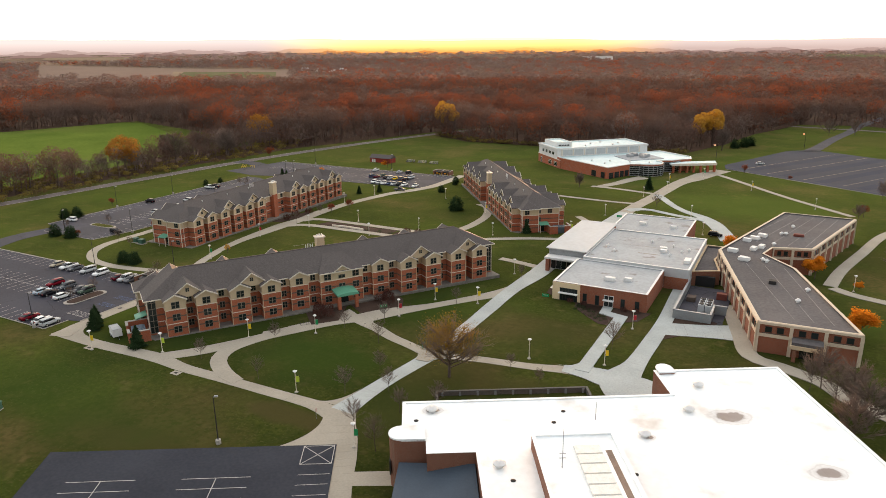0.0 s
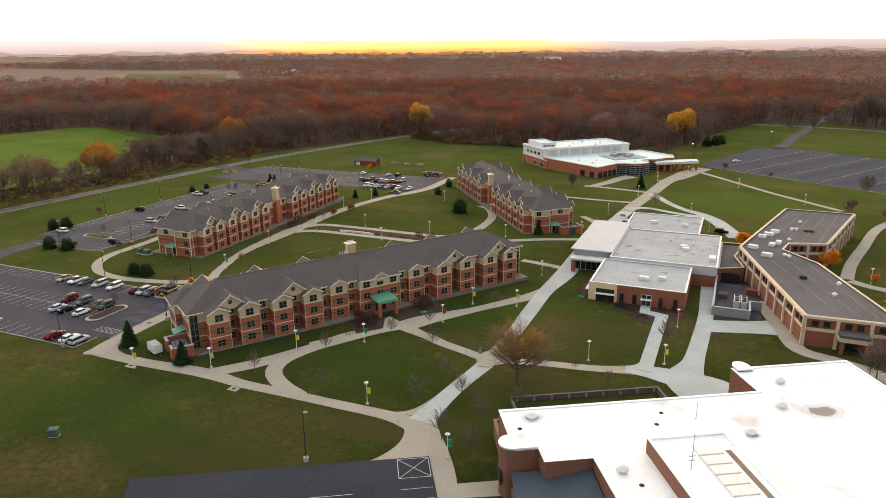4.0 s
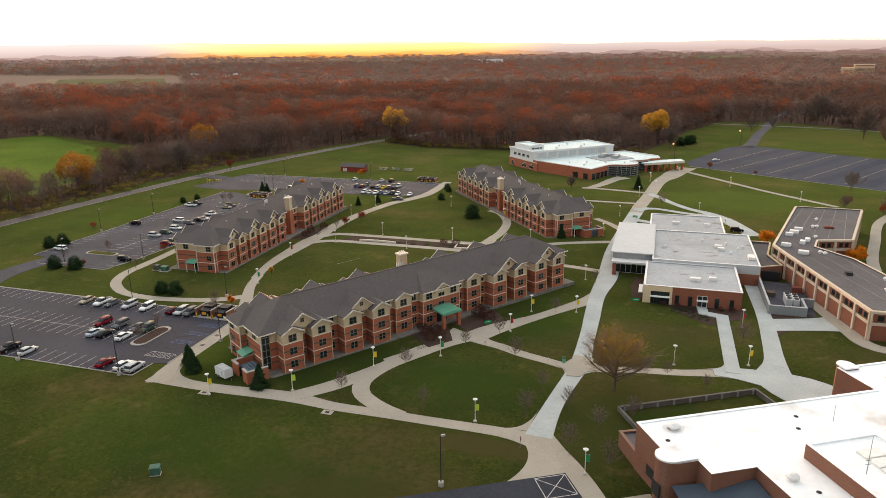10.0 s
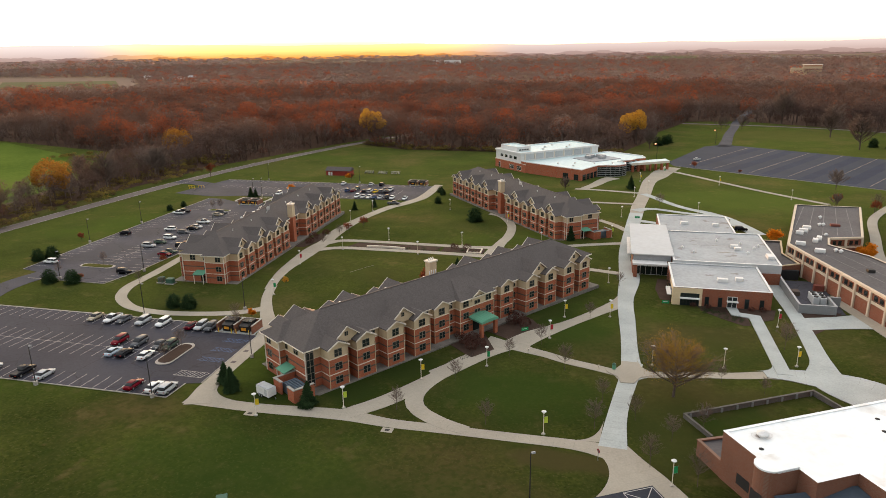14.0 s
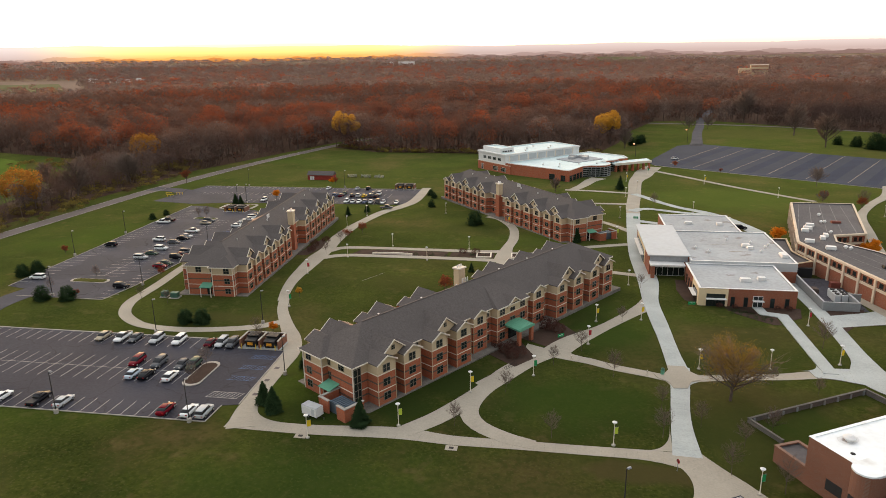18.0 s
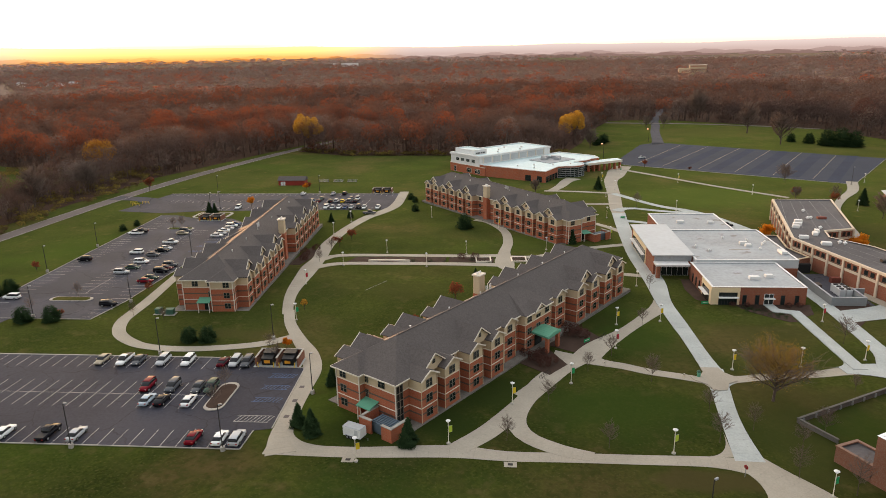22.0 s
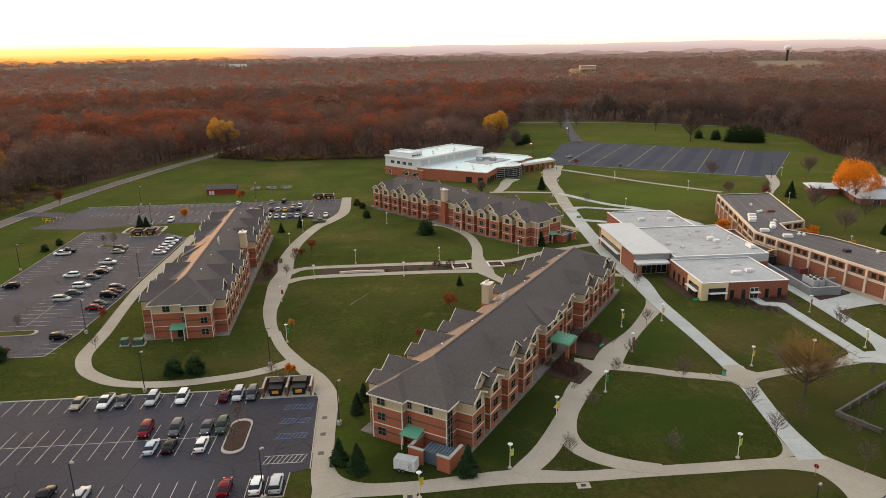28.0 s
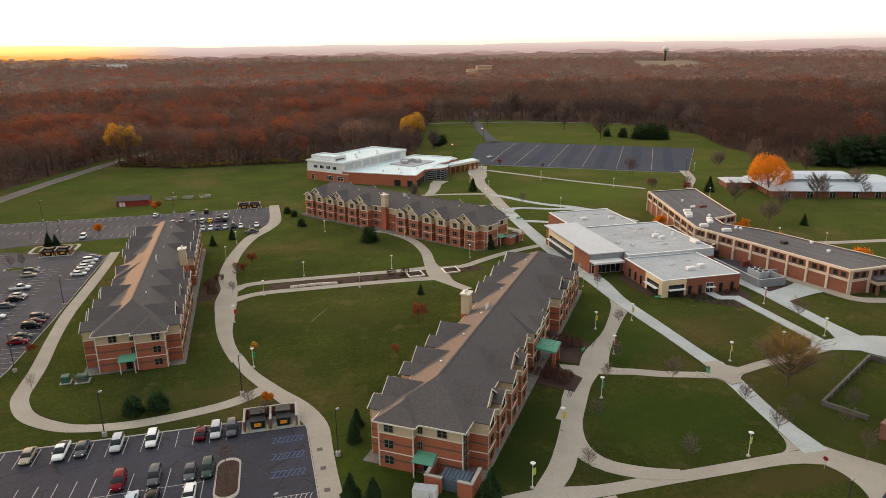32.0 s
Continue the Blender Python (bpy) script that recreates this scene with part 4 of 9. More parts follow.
# fields beyond the road
PASTURE = material("dull_pasture", (0.12, 0.115, 0.05), 0.95, dark=(0.085, 0.085, 0.036), scale=0.02, fine=0.3, spec=0.05)
PLOUGHED = material("ploughed_field", (0.20, 0.135, 0.10), 0.95, dark=(0.15, 0.10, 0.078), scale=0.01, fine=0.2, spec=0.1)
BROWN_FIELD = [(-1324, 832), (-869, 1025), (-1152, 1389), (-2029, 1290)]
PALE_FIELD = [(-2330, 1490), (-2130, 1660), (-2300, 1860), (-2500, 1620)]
CLEARINGS = [[(0, 2369), (178, 2281), (210, 2705), (42, 2796)], [(700, 1500), (900, 1420), (1110, 1960), (930, 2030)]]
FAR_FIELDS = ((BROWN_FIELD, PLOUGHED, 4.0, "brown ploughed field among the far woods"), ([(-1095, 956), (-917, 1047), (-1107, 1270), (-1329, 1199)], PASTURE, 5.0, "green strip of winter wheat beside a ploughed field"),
              ([(-1120, 965), (-1095, 956), (-1329, 1199), (-1360, 1195)], STUBBLE, 5.5, "pale farm track beside the wheat"), (PALE_FIELD, STUBBLE, 4.0, "pale stubble field near the skyline"),
              (CLEARINGS[0], PASTURE, 4.0, "grassy clearing in the far woods"), (CLEARINGS[1], STUBBLE, 4.0, "pale clearing below the water tower"))
sheet("wheat_field", [(-312, 100), (-312, 172), (-318, 232), (-420, 366), (-530, 422), (-700, 380), (-700, 100)], 0.03, FIELD, "green field of winter wheat behind the hedge", "field")
far_m = MB()
rings = [760, 900, 1100, 1350, 1650, 2000, 2400, 2800, 3100, 3300]
for r0, r1 in zip(rings, rings[1:]):
    for k in range(20, 172, 4):
        far_m.poly([(x, y, float(relief(x, y)) + 3.0) for x, y in ((-80 + r * math.cos(radians(a)), 40 + r * math.sin(radians(a))) for r, a in ((r0, k), (r1, k), (r1, k + 4), (r0, k + 4)))])
single("far_land", far_m, FARLAND, "brown autumn farmland reaching to the skyline", "farmland", kind="structure")


def far_field(ring, mat, up, label):
    """An open field that lies on the rising land, cut in small cells."""
    m = MB()
    a, b, c, d = (Vector(p) for p in ring)
    at_ = lambda u, v: (a * (1 - u) + b * u) * (1 - v) + (d * (1 - u) + c * u) * v
    for i in range(8):
        for j in range(8):
            m.poly([(p.x, p.y, float(relief(p.x, p.y)) + up) for p in (at_(i / 8, j / 8), at_((i + 1) / 8, j / 8), at_((i + 1) / 8, (j + 1) / 8), at_(i / 8, (j + 1) / 8))])
    single("far_field", m, mat, label, "field", kind="structure")


for ring, mat, up, label in FAR_FIELDS:
    far_field(ring, mat, up, label)
# planted beds
for ring in ([(-94, 128), (-84, 121.5), (-80.5, 131), (-84, 137), (-88, 140)], [(-100, 118.5), (-94, 113), (-90, 118), (-94, 127)], [(-43.6, 155), (-44.4, 151.6), (-41, 150.4), (-38.1, 149.8), (-38.1, 155)], [(-35.3, 155), (-35.3, 151.8), (-30.9, 150.5), (-30.9, 146.8), (-28.4, 148.4), (-26.6, 155)], [(-50.9, 156), (-53.6, 158), (-54.4, 166), (-53.4, 174.5), (-50.9, 174.5)],
             [(-120, 190), (-106, 189.6), (-106, 195), (-120, 195.2)], [(-152, 189.6), (-121, 189.8), (-121, 195), (-150, 195)], [(-99, 190.6), (-88, 191.6), (-88, 195), (-99, 194.6)],
             [(-22, 140), (-13, 151), (-12, 156), (-21.4, 156)], [(-63.6, 178), (-59.6, 177), (-60, 206), (-63, 206)], [(-166, 186), (-163, 200), (-168, 206), (-170, 186)]):
    sheet("planting_bed", ring, 0.05 if ring[0][0] > -99.5 else 0.06, MULCH, "mulched planting bed beside a footpath", "flower bed")

sheet("union_shrub_bed", [(-45.0, 154.3), (-38.1, 154.3), (-37.8, 150.2), (-34.1, 148.2), (-34.1, 143.4), (-36, 143.2), (-39.2, 146), (-42.8, 149.5)], 0.05, MULCH, "mulched bed of small shrubs before the union", "flower bed")

# ---- dormitories ----
FRAME_DARK = material("taupe_window_frame", (0.26, 0.22, 0.17), 0.6, scale=1.0, fine=8.0)
EAVE = 8.3
CHILLER = material("blue_grey_metal", (0.13, 0.175, 0.215), 0.5, 0.2, scale=0.8, fine=6.0)
_windows = {}


def window_meshes(w, h):
    """Frame and pane meshes of a double-hung pair, centred, facing -y."""
    if (w, h) not in _windows:
        f = MB().box(-w / 2, -0.05, -h / 2, w / 2, 0.05, h / 2)
        q = w / 2 - 0.13
        g = MB().box(-q / 2, -0.075, -h / 2 + 0.09, q / 2, -0.054, -0.03).mesh("pane", GLASS)
        g2 = MB().box(-q / 2, -0.065, 0.03, q / 2, -0.054, h / 2 - 0.09).mesh("pane", GLASS)
        _windows[w, h] = f.mesh("window", FRAME_DARK), g, g2
    return _windows[w, h]


def add_window(parent, x, y, z, turn, w, h):
    f, g, g2 = window_meshes(w, h)
    ob = part("window", f, None, parent)
    ob.matrix_local = pose(x, y, z, 0, 0, turn)
    for u in (-w / 4 + 0.005, w / 4 - 0.005):
        part("pane", g, None, ob).location.x = u
        part("pane", g2, None, ob).location.x = u


def dormitory(x, y, turn, side, service, label):
    """A three-storey hall 88 m long: u runs along it from its near end, the courtyard lies on side (+1: left of u)."""
    hall = thing("dormitory", label, "dormitory", at(x, y, turn))
    L, W = 88.0, 6.7
    Y = lambda v: v * side
    low = -1.2
    # storeys of the main body
    b = MB().box(0, -W, low, L, W, 6.1)
    part("wall", b, BRICK, hall, "red brick wall of the lower storeys")
    part("upper_wall", MB().box(0.02, -W + 0.02, 6.1, L - 0.02, W - 0.02, EAVE), CREAM, hall, "cream stuccoed top storey")
    for z in (2.85, 6.04):
        part("string_course", MB().box(-0.1, -W - 0.1, z, L + 0.1, W + 0.1, z + 0.14), TRIM, hall)
    for z in (1.55, 4.35):
        part("brick_band", MB().box(-0.03, -W - 0.03, z, L + 0.03, W + 0.03, z + 0.3), BRICK_DARK, hall, "dark brick band")
    part("plinth", MB().box(-0.8, -W - 3.4, low, L + 0.8, W + 3.3, 0.06), GRAVEL, hall, "gravel strip round the walls")
    # hipped main roof
    o, top = 0.7, 12.7
    ea = [(-o, -W - o, EAVE), (L + o, -W - o, EAVE), (L + o, W + o, EAVE), (-o, W + o, EAVE)]
    r = MB()
    ri = [(8.0, 0, top), (L - 8.0, 0, top)]
    r.poly([ea[0], ea[1], ri[1], ri[0]]).poly([ea[1], ea[2], ri[1]]).poly([ea[2], ea[3], ri[0], ri[1]]).poly([ea[3], ea[0], ri[0]]).poly([ea[3], ea[2], ea[1], ea[0]])
    roof = part("roof", r, SHINGLE, hall, "grey-brown shingled hip roof")
    part("ridge_cap", MB().box(8.0, -0.16, top - 0.08, L - 8.0, 0.16, top + 0.06), SHINGLE, roof)
    f = MB()
    f.box(-o - 0.05, -W - o - 0.05, EAVE - 0.22, L + o + 0.05, -W - o + 0.1, EAVE + 0.02).box(-o - 0.05, W + o - 0.1, EAVE - 0.22, L + o + 0.05, W + o + 0.05, EAVE + 0.02)
    f.box(-o - 0.05, -W - o + 0.1, EAVE - 0.22, -o + 0.1, W + o - 0.1, EAVE + 0.02).box(L + o - 0.1, -W - o + 0.1, EAVE - 0.22, L + o + 0.05, W + o - 0.1, EAVE + 0.02)
    part("fascia", f, TRIM, roof)
    slope = (top - EAVE) / (W + o)

    def gable(u0, u1, v, base, rise, back, s, wall=None, win=None):
        """A gabled roof that runs from v back into the main roof; s: side of the body."""
        um, ov = (u0 + u1) / 2, 0.35
        g = MB()
        a, bq = u0 - ov, u1 + ov
        pts = [(a, base), (um, base + rise), (bq, base)]
        th = 0.16
        front = [(a, base - th), (um, base + rise - th), (bq, base - th), (bq, base), (um, base + rise), (a, base)]
        g.solid([(x_, s * (v + 0.4), z_) for x_, z_ in front], [(x_, s * back, z_) for x_, z_ in front])
        ro = part("gable_roof", g, SHINGLE, hall)
        t = MB()
        rake = [(a - 0.03, base - 0.26), (um, base + rise - 0.22), (bq + 0.03, base - 0.26), (bq + 0.03, base + 0.03), (um, base + rise + 0.05), (a - 0.03, base + 0.03)]
        t.solid([(x_, s * (v + 0.53), z_) for x_, z_ in rake], [(x_, s * (v + 0.41), z_) for x_, z_ in rake])
        part("rake_board", t, TRIM, ro)
        wl = MB()
        wl.solid([(x_, s * v, z_) for x_, z_ in ((u0, base - 0.9), (u1, base - 0.9), (u1, base), (um, base + rise - 0.3), (u0, base))], [(x_, s * (back + 0.3), z_) for x_, z_ in ((u0, base - 0.9), (u1, base - 0.9), (u1, base), (um, base + rise - 0.3), (u0, base))])
        part("gable_wall", wl, CREAM, hall)
        if win:
            add_window(hall, um, s * (v + 0.03), base + win, 0 if s < 0 else 180, 0.8, 0.9)

    def bay(u0, u1, v, s, wins=(0,), peak=True):
        part("bay_wall", MB().box(u0, s * W, low, u1, s * v, 6.1), BRICK, hall)
        part("bay_upper_wall", MB().box(u0 + 0.02, s * (W - 0.1), 6.1, u1 - 0.02, s * (v - 0.02), EAVE), CREAM, hall)
        for z in (2.85, 6.04):
            part("bay_string_course", MB().box(u0 - 0.1, s * (W + 0.12), z, u1 + 0.1, s * (v + 0.1), z + 0.14), TRIM, hall)
        for z in (1.55, 4.35):
            part("bay_brick_band", MB().box(u0 - 0.03, s * (W + 0.05), z, u1 + 0.03, s * (v + 0.03), z + 0.3), BRICK_DARK, hall)
        for u in (u0, u1):
            part("downpipe", MB().box(u - 0.06, s * (v + 0.05), 0.1, u + 0.06, s * (v + 0.13), EAVE), CREAM, hall)
        um = (u0 + u1) / 2
        rot = 0 if s < 0 else 180
        for z in (1.55, 4.35, 7.15):
            for du in wins:
                add_window(hall, um + du, s * (v + 0.04), z, rot, 1.7, 1.55)
        if peak:
            gable(u0, u1, v, EAVE, 1.3, 5.0, s)
            return
        q = [(u0 - 0.3, s * (v + 0.5), EAVE), (u1 + 0.3, s * (v + 0.5), EAVE), (u1 + 0.3, s * 2.0, EAVE + 3.18), (u0 - 0.3, s * 2.0, EAVE + 3.18)]
        q[2], q[3] = (u1 - 3.0, *q[2][1:]), (u0 + 3.0, *q[3][1:])
        k0, k1 = (u0 - 0.3, s * 7.35, EAVE - 0.02), (u1 + 0.3, s * 7.35, EAVE - 0.02)
        part("bay_roof", MB().poly(q).poly([q[0], q[3], k0]).poly([q[1], k1, q[2]]).poly([q[0], k0, k1, q[1]]), SHINGLE, hall)
        part("bay_fascia", MB().box(u0 - 0.32, s * (v + 0.5), EAVE - 0.24, u1 + 0.32, s * (v + 0.6), EAVE + 0.02), TRIM, hall)
        gable(um - 2.0, um + 2.0, v + 0.3, EAVE, 1.5, 4.5, s)

    outer, court = -side, side
    starts = (3.3, 9.8, 17.2, 24.3)
    for k, u in enumerate(starts):
        for a in (u, L - u - 4.3):
            bay(a, a + 4.3, 9.6, outer)
    for u in (5.6, 19.6):
        for a in (u, L - u - 5.6):
            gable(a, a + 5.6, 8.3, EAVE + 0.7, 2.4, 1.0, outer, win=0.75)
    for u in (31.4,):
        for a in (u, L - u - 4.3):
            bay(a, a + 4.3, 7.9, outer)
    bay(38.6, 49.4, 8.4, outer, (-3.6, 0, 3.6), False)
    # courtyard side: six bays each way from the chimney
    for k in range(6):
        u = 1.8 + 6.15 * k
        for a in (u, L - u - 4.2):
            bay(a, a + 4.2, 9.4, court)
        if k % 2 == 0:
            for a in (u + 2.4, L - u - 2.4 - 5.6):
                gable(a, a + 5.6, 8.2, EAVE + 0.7, 2.4, 1.0, court, win=0.75)
    c = MB().box(42.9, Y(W - 0.2), low, 45.1, Y(8.4), 8.6)
    chim = part("chimney", c, BRICK, hall, "brick chimney with a cream stuccoed top")
    part("chimney_top", MB().box(42.95, Y(6.6), 8.6, 45.05, Y(8.35), 12.9), CREAM, chim)
    part("chimney_cap", MB().box(42.7, Y(6.4), 12.9, 45.3, Y(8.55), 13.2), TRIM, chim)
    for k in range(3):
        part("chimney_pot", MB().lathe(43.4 + 0.6 * k, Y(7.5), [(0.17, 13.2), (0.2, 13.5), (0.14, 13.8)], 8), WHITEMETAL, chim)
    # windows in the recesses and on the ends
    for s, us in ((outer, (8.7, 15.7, 22.9, 30.0, 37.2, 50.8, 58.0, 65.1, 72.3, 79.3)), (court, (7.1, 13.2, 19.4, 25.5, 31.7, 38.6, 49.4, 56.3, 62.5, 68.6, 74.8, 80.9))):
        for u in us:
            for z in (1.55, 4.35, 7.15):
                add_window(hall, u, s * (W + 0.04), z, 0 if s < 0 else 180, 1.2, 1.5)
    for v in (-4.4, 0.2, 4.4):
        for z in (1.55, 4.35, 7.15):
            add_window(hall, L + 0.04, v, z, 90, 1.6 if abs(v) > 1 else 1.0, 1.5)
    # the near end: a wing that stands 1.2 m proud on the courtyard half
    wing = part("end_wing", MB().box(-1.2, Y(0.9), low, 0.05, Y(W), 6.1), BRICK, hall, "projecting brick end wing")
    part("upper_wall", MB().box(-1.18, Y(0.92), 6.1, 0.1, Y(W - 0.03), EAVE), CREAM, wing)
    for z in (2.85, 6.04):
        part("string_course", MB().box(-1.3, Y(0.8), z, -0.11, Y(W + 0.1), z + 0.14), TRIM, wing)
    for z in (1.55, 4.35):
        part("brick_band", MB().box(-1.23, Y(0.87), z, -0.04, Y(W + 0.03), z + 0.3), BRICK_DARK, wing)
    n0, n1, n2, n3, n4, n5 = (-1.9, Y(0.2), EAVE), (-1.9, Y(W + o), EAVE), (1.7, Y(3.8), EAVE + 2.16), (3.57, Y(3.8), EAVE + 2.16), (-0.7, Y(0.2), EAVE), (-0.7, Y(W + o), EAVE)
    part("end_roof", MB().poly([n0, n1, n2]).poly([n0, n2, n3, n4]).poly([n1, n5, n3, n2]).poly([n0, n4, n5, n1]), SHINGLE, hall)
    part("end_fascia", MB().box(-1.95, Y(0.15), EAVE - 0.22, -1.8, Y(W + o + 0.05), EAVE + 0.02).box(-1.8, Y(0.15), EAVE - 0.22, -0.76, Y(0.3), EAVE + 0.02).box(-1.8, Y(W + o - 0.1), EAVE - 0.22, -0.76, Y(W + o + 0.05), EAVE + 0.02), TRIM, hall)
    for v in (0.9, W):
        part("corner_trim", MB().box(-1.36, Y(v - 0.09), 0.1, -1.2, Y(v + 0.09), EAVE), TRIM, wing)
    for z in (1.55, 4.35, 7.15):
        add_window(hall, -1.24, Y(5.0), z, -90, 1.6, 1.5)
    for z in (4.35, 7.15):
        add_window(hall, -0.04, Y(0.2), z, -90, 0.8, 1.5)
    add_window(hall, -0.04, Y(-3.4), 7.15, -90, 1.6, 1.5)
    # glazed stair tower in the outer corner of each end
    for u in (0.9, L - 0.9):
        part("stair_glazing", MB().box(u - 0.8, Y(-W - 0.12), 0.4, u + 0.8, Y(-W + 0.3), 8.0), GLASS, hall, "dark glazed stairwell")
        for du in (-0.8, 0, 0.8):
            part("stair_mullion", MB().box(u + du - 0.05, Y(-W - 0.17), 0.4, u + du + 0.05, Y(-W - 0.12), 8.0), FRAME_DARK, hall)
        for z in (0.5, 1.9, 3.3, 4.7, 6.1, 7.5):
            part("stair_rail", MB().box(u - 0.8, Y(-W - 0.165), z - 0.05, u + 0.8, Y(-W - 0.125), z + 0.05), FRAME_DARK, hall)
    for u in (-0.08, L + 0.08):
        for v in (-W, W):
            part("corner_trim", MB().box(u - 0.08, v - 0.09, 0.1, u + 0.08, v + 0.09, EAVE), TRIM, hall)
    # green canopies: main entrance and the near end
    e = MB()
    arc = [(-2.7 + 0.675 * k, 3.7 + 0.6 * math.cos((k - 4) / 4 * 1.2)) for k in range(9)]
    e.solid([(44 + a, Y(-8.2), z) for a, z in arc] + [(44 + 2.7, Y(-8.2), 3.5), (44 - 2.7, Y(-8.2), 3.5)], [(44 + a, Y(-12.6), z - 0.4) for a, z in arc] + [(44 + 2.7, Y(-12.6), 3.1), (44 - 2.7, Y(-12.6), 3.1)])
    can = part("entrance_canopy", e, GREENROOF, hall, "green metal entrance canopy on brick piers")
    for k in range(8):
        a, z = (arc[k][0] + arc[k + 1][0]) / 2, (arc[k][1] + arc[k + 1][1]) / 2
        part("seam", MB().tube((44 + a, Y(-8.2), z + 0.02), (44 + a, Y(-12.6), z - 0.38), 0.035, 0.035, 4), GREENROOF, can)
    for du in (-2.2, 2.2):
        part("pier", MB().box(44 + du - 0.4, Y(-11.7), low, 44 + du + 0.4, Y(-12.4), 3.1), BRICK, can)
    part("entrance_door", MB().box(42.6, Y(-8.35), 0.1, 45.4, Y(-8.55), 2.5), GLASS, hall, "glazed entrance doors")
    w = MB().solid([(0, Y(-2.6), 3.5), (0, Y(0.75), 3.5), (0, Y(0.75), 3.35), (0, Y(-2.6), 3.35)], [(-2.5, Y(-2.6), 2.9), (-2.5, Y(0.75), 2.9), (-2.5, Y(0.75), 2.75), (-2.5, Y(-2.6), 2.75)])
    can = part("end_canopy", w, GREENROOF, hall, "small green metal canopy over the end door")
    for v in (0.5,) if service else (-2.3, 0.5):
        part("canopy_post", MB().box(-2.4, Y(v - 0.08), low, -2.24, Y(v + 0.08), 2.8), TRIM, can)
    part("end_door", MB().box(-0.1, Y(-1.5), 0.1, 0.1, Y(-0.3), 2.2), GLASS, hall)
    # vents on the roof
    for u in (14, 26, 37, 52, 63, 74):
        v = court * 2.0
        z = top - slope * 2.0
        part("roof_vent", MB().lathe(u, v, [(0.12, z - 0.2), (0.12, z + 0.35), (0.2, z + 0.36), (0.2, z + 0.5)], 8), WHITEMETAL, roof)
    for k in range(4):
        part("vent_pipe", MB().lathe(38.4 + 0.6 * k, court * 1.5, [(0.1, top - 1.2), (0.1, top + 0.4)], 8), WHITEMETAL, roof)
    if service:
        for x0, y0, x1, y1 in ((-4.2, -9.7, -0.2, -9.3), (-4.2, -2.6, -0.2, -2.2), (-4.6, -9.7, -4.2, -7.4), (-4.6, -4.9, -4.2, -2.2)):
            w = part("service_wall", MB().box(x0, Y(y0), low, x1, Y(y1), 2.6), BRICK, hall, "brick wall round the cooling plant")
            part("coping", MB().box(x0 - 0.08, Y(y0 - 0.08), 2.6, x1 + 0.08, Y(y1 + 0.08), 2.74), KERB, w)
        unit = part("chiller", MB().box(-3.7, Y(-8.8), low, -0.9, Y(-4.2), 2.1), CHILLER, hall, "blue-grey cooling unit with louvred top")
        for k in range(8):
            part("louvre", MB().box(-3.6, Y(-8.7 + 0.56 * k), 2.1, -1.0, Y(-8.4 + 0.56 * k), 2.25), CHILLER, unit)
        part("pump_box", MB().box(-3.6, Y(-4.0), low, -2.6, Y(-2.9), 1.4), CHILLER, hall)
    return hall


dormitory(-127.2, 95.8, 56, 1, True, "long three-storey red brick dormitory with shingled gables and green canopy")
dormitory(-178, 146.6, 92.4, -1, False, "long three-storey red brick dormitory beside a parking lot")
dormitory(-76.6, 216.2, 127.4, 1, True, "long three-storey red brick dormitory across the courtyard lawn")

# ---- flat-roofed halls ----


def offset(ring, d):
    """The ring moved inwards by d (counter-clockwise rings)."""
    out, n = [], len(ring)
    for i in range(n):
        p, q, r = Vector(ring[i - 1]), Vector(ring[i]), Vector(ring[(i + 1) % n])
        e, f = (q - p).normalized(), (r - q).normalized()
        a, b = Vector((-e.y, e.x)), Vector((-f.y, f.x))
        m = (a + b) / max(0.3, 1 + a.dot(b))
        out.append((q.x + m.x * d, q.y + m.y * d))
    return out


def ccw(ring):
    s = sum(a[0] * b[1] - b[0] * a[1] for a, b in zip(ring, list(ring[1:]) + [ring[0]]))
    return list(ring) if s > 0 else list(ring)[::-1]


def block(parent, ring, z0, z1, wall, roof, cope=TRIM, rim=0.45, name="wall", label="", cap=0.2):
    """A walled block with a sunk flat roof inside a coped parapet."""
    ring = ccw(ring)
    inner = offset(ring, 0.35)
    w = MB()
    n = len(ring)
    for i in range(n):
        j = (i + 1) % n
        q = [ring[i], ring[j], inner[j], inner[i]]
        w.solid([(*p, z0) for p in q], [(*p, z1) for p in q])
    part(name, w, wall, parent, label)
    part("flat_roof", MB().prism(inner, z1 - rim - 0.3, z1 - rim), roof, parent)
    c, out, inn = MB(), offset(ring, -0.08), offset(ring, 0.43)
    for i in range(n):
        j = (i + 1) % n
        q = [out[i], out[j], inn[j], inn[i]]
        c.solid([(*p, z1 + 0.004) for p in q], [(*p, z1 + cap) for p in q])
    part("coping", c, cope, parent)
    u, face = MB(), offset(ring, 0.42)
    for i in range(n):
        j = (i + 1) % n
        q = [inner[i], inner[j], face[j], face[i]]
        u.solid([(*p, z1 - rim - 0.1) for p in q], [(*p, z1) for p in q])
    part("roof_upturn", u, roof, parent)


def roof_unit(parent, x, y, z, w, d, h, turn=0, mat=WHITEMETAL, label="white rooftop air unit"):
    m = MB().box(-w / 2, -d / 2, 0, w / 2, d / 2, h * 0.25)
    m.solid([(-w * 0.56, -d * 0.56, h * 0.25), (w * 0.56, -d * 0.56, h * 0.25), (w * 0.56, d * 0.56, h * 0.25), (-w * 0.56, d * 0.56, h * 0.25)],
            [(-w * 0.5, -d * 0.5, h), (w * 0.5, -d * 0.5, h), (w * 0.5, d * 0.5, h), (-w * 0.5, d * 0.5, h)])
    ob = part("roof_unit", m, mat, parent, label)
    ob.matrix_local = pose(x, y, z, 0, 0, turn)
    return ob


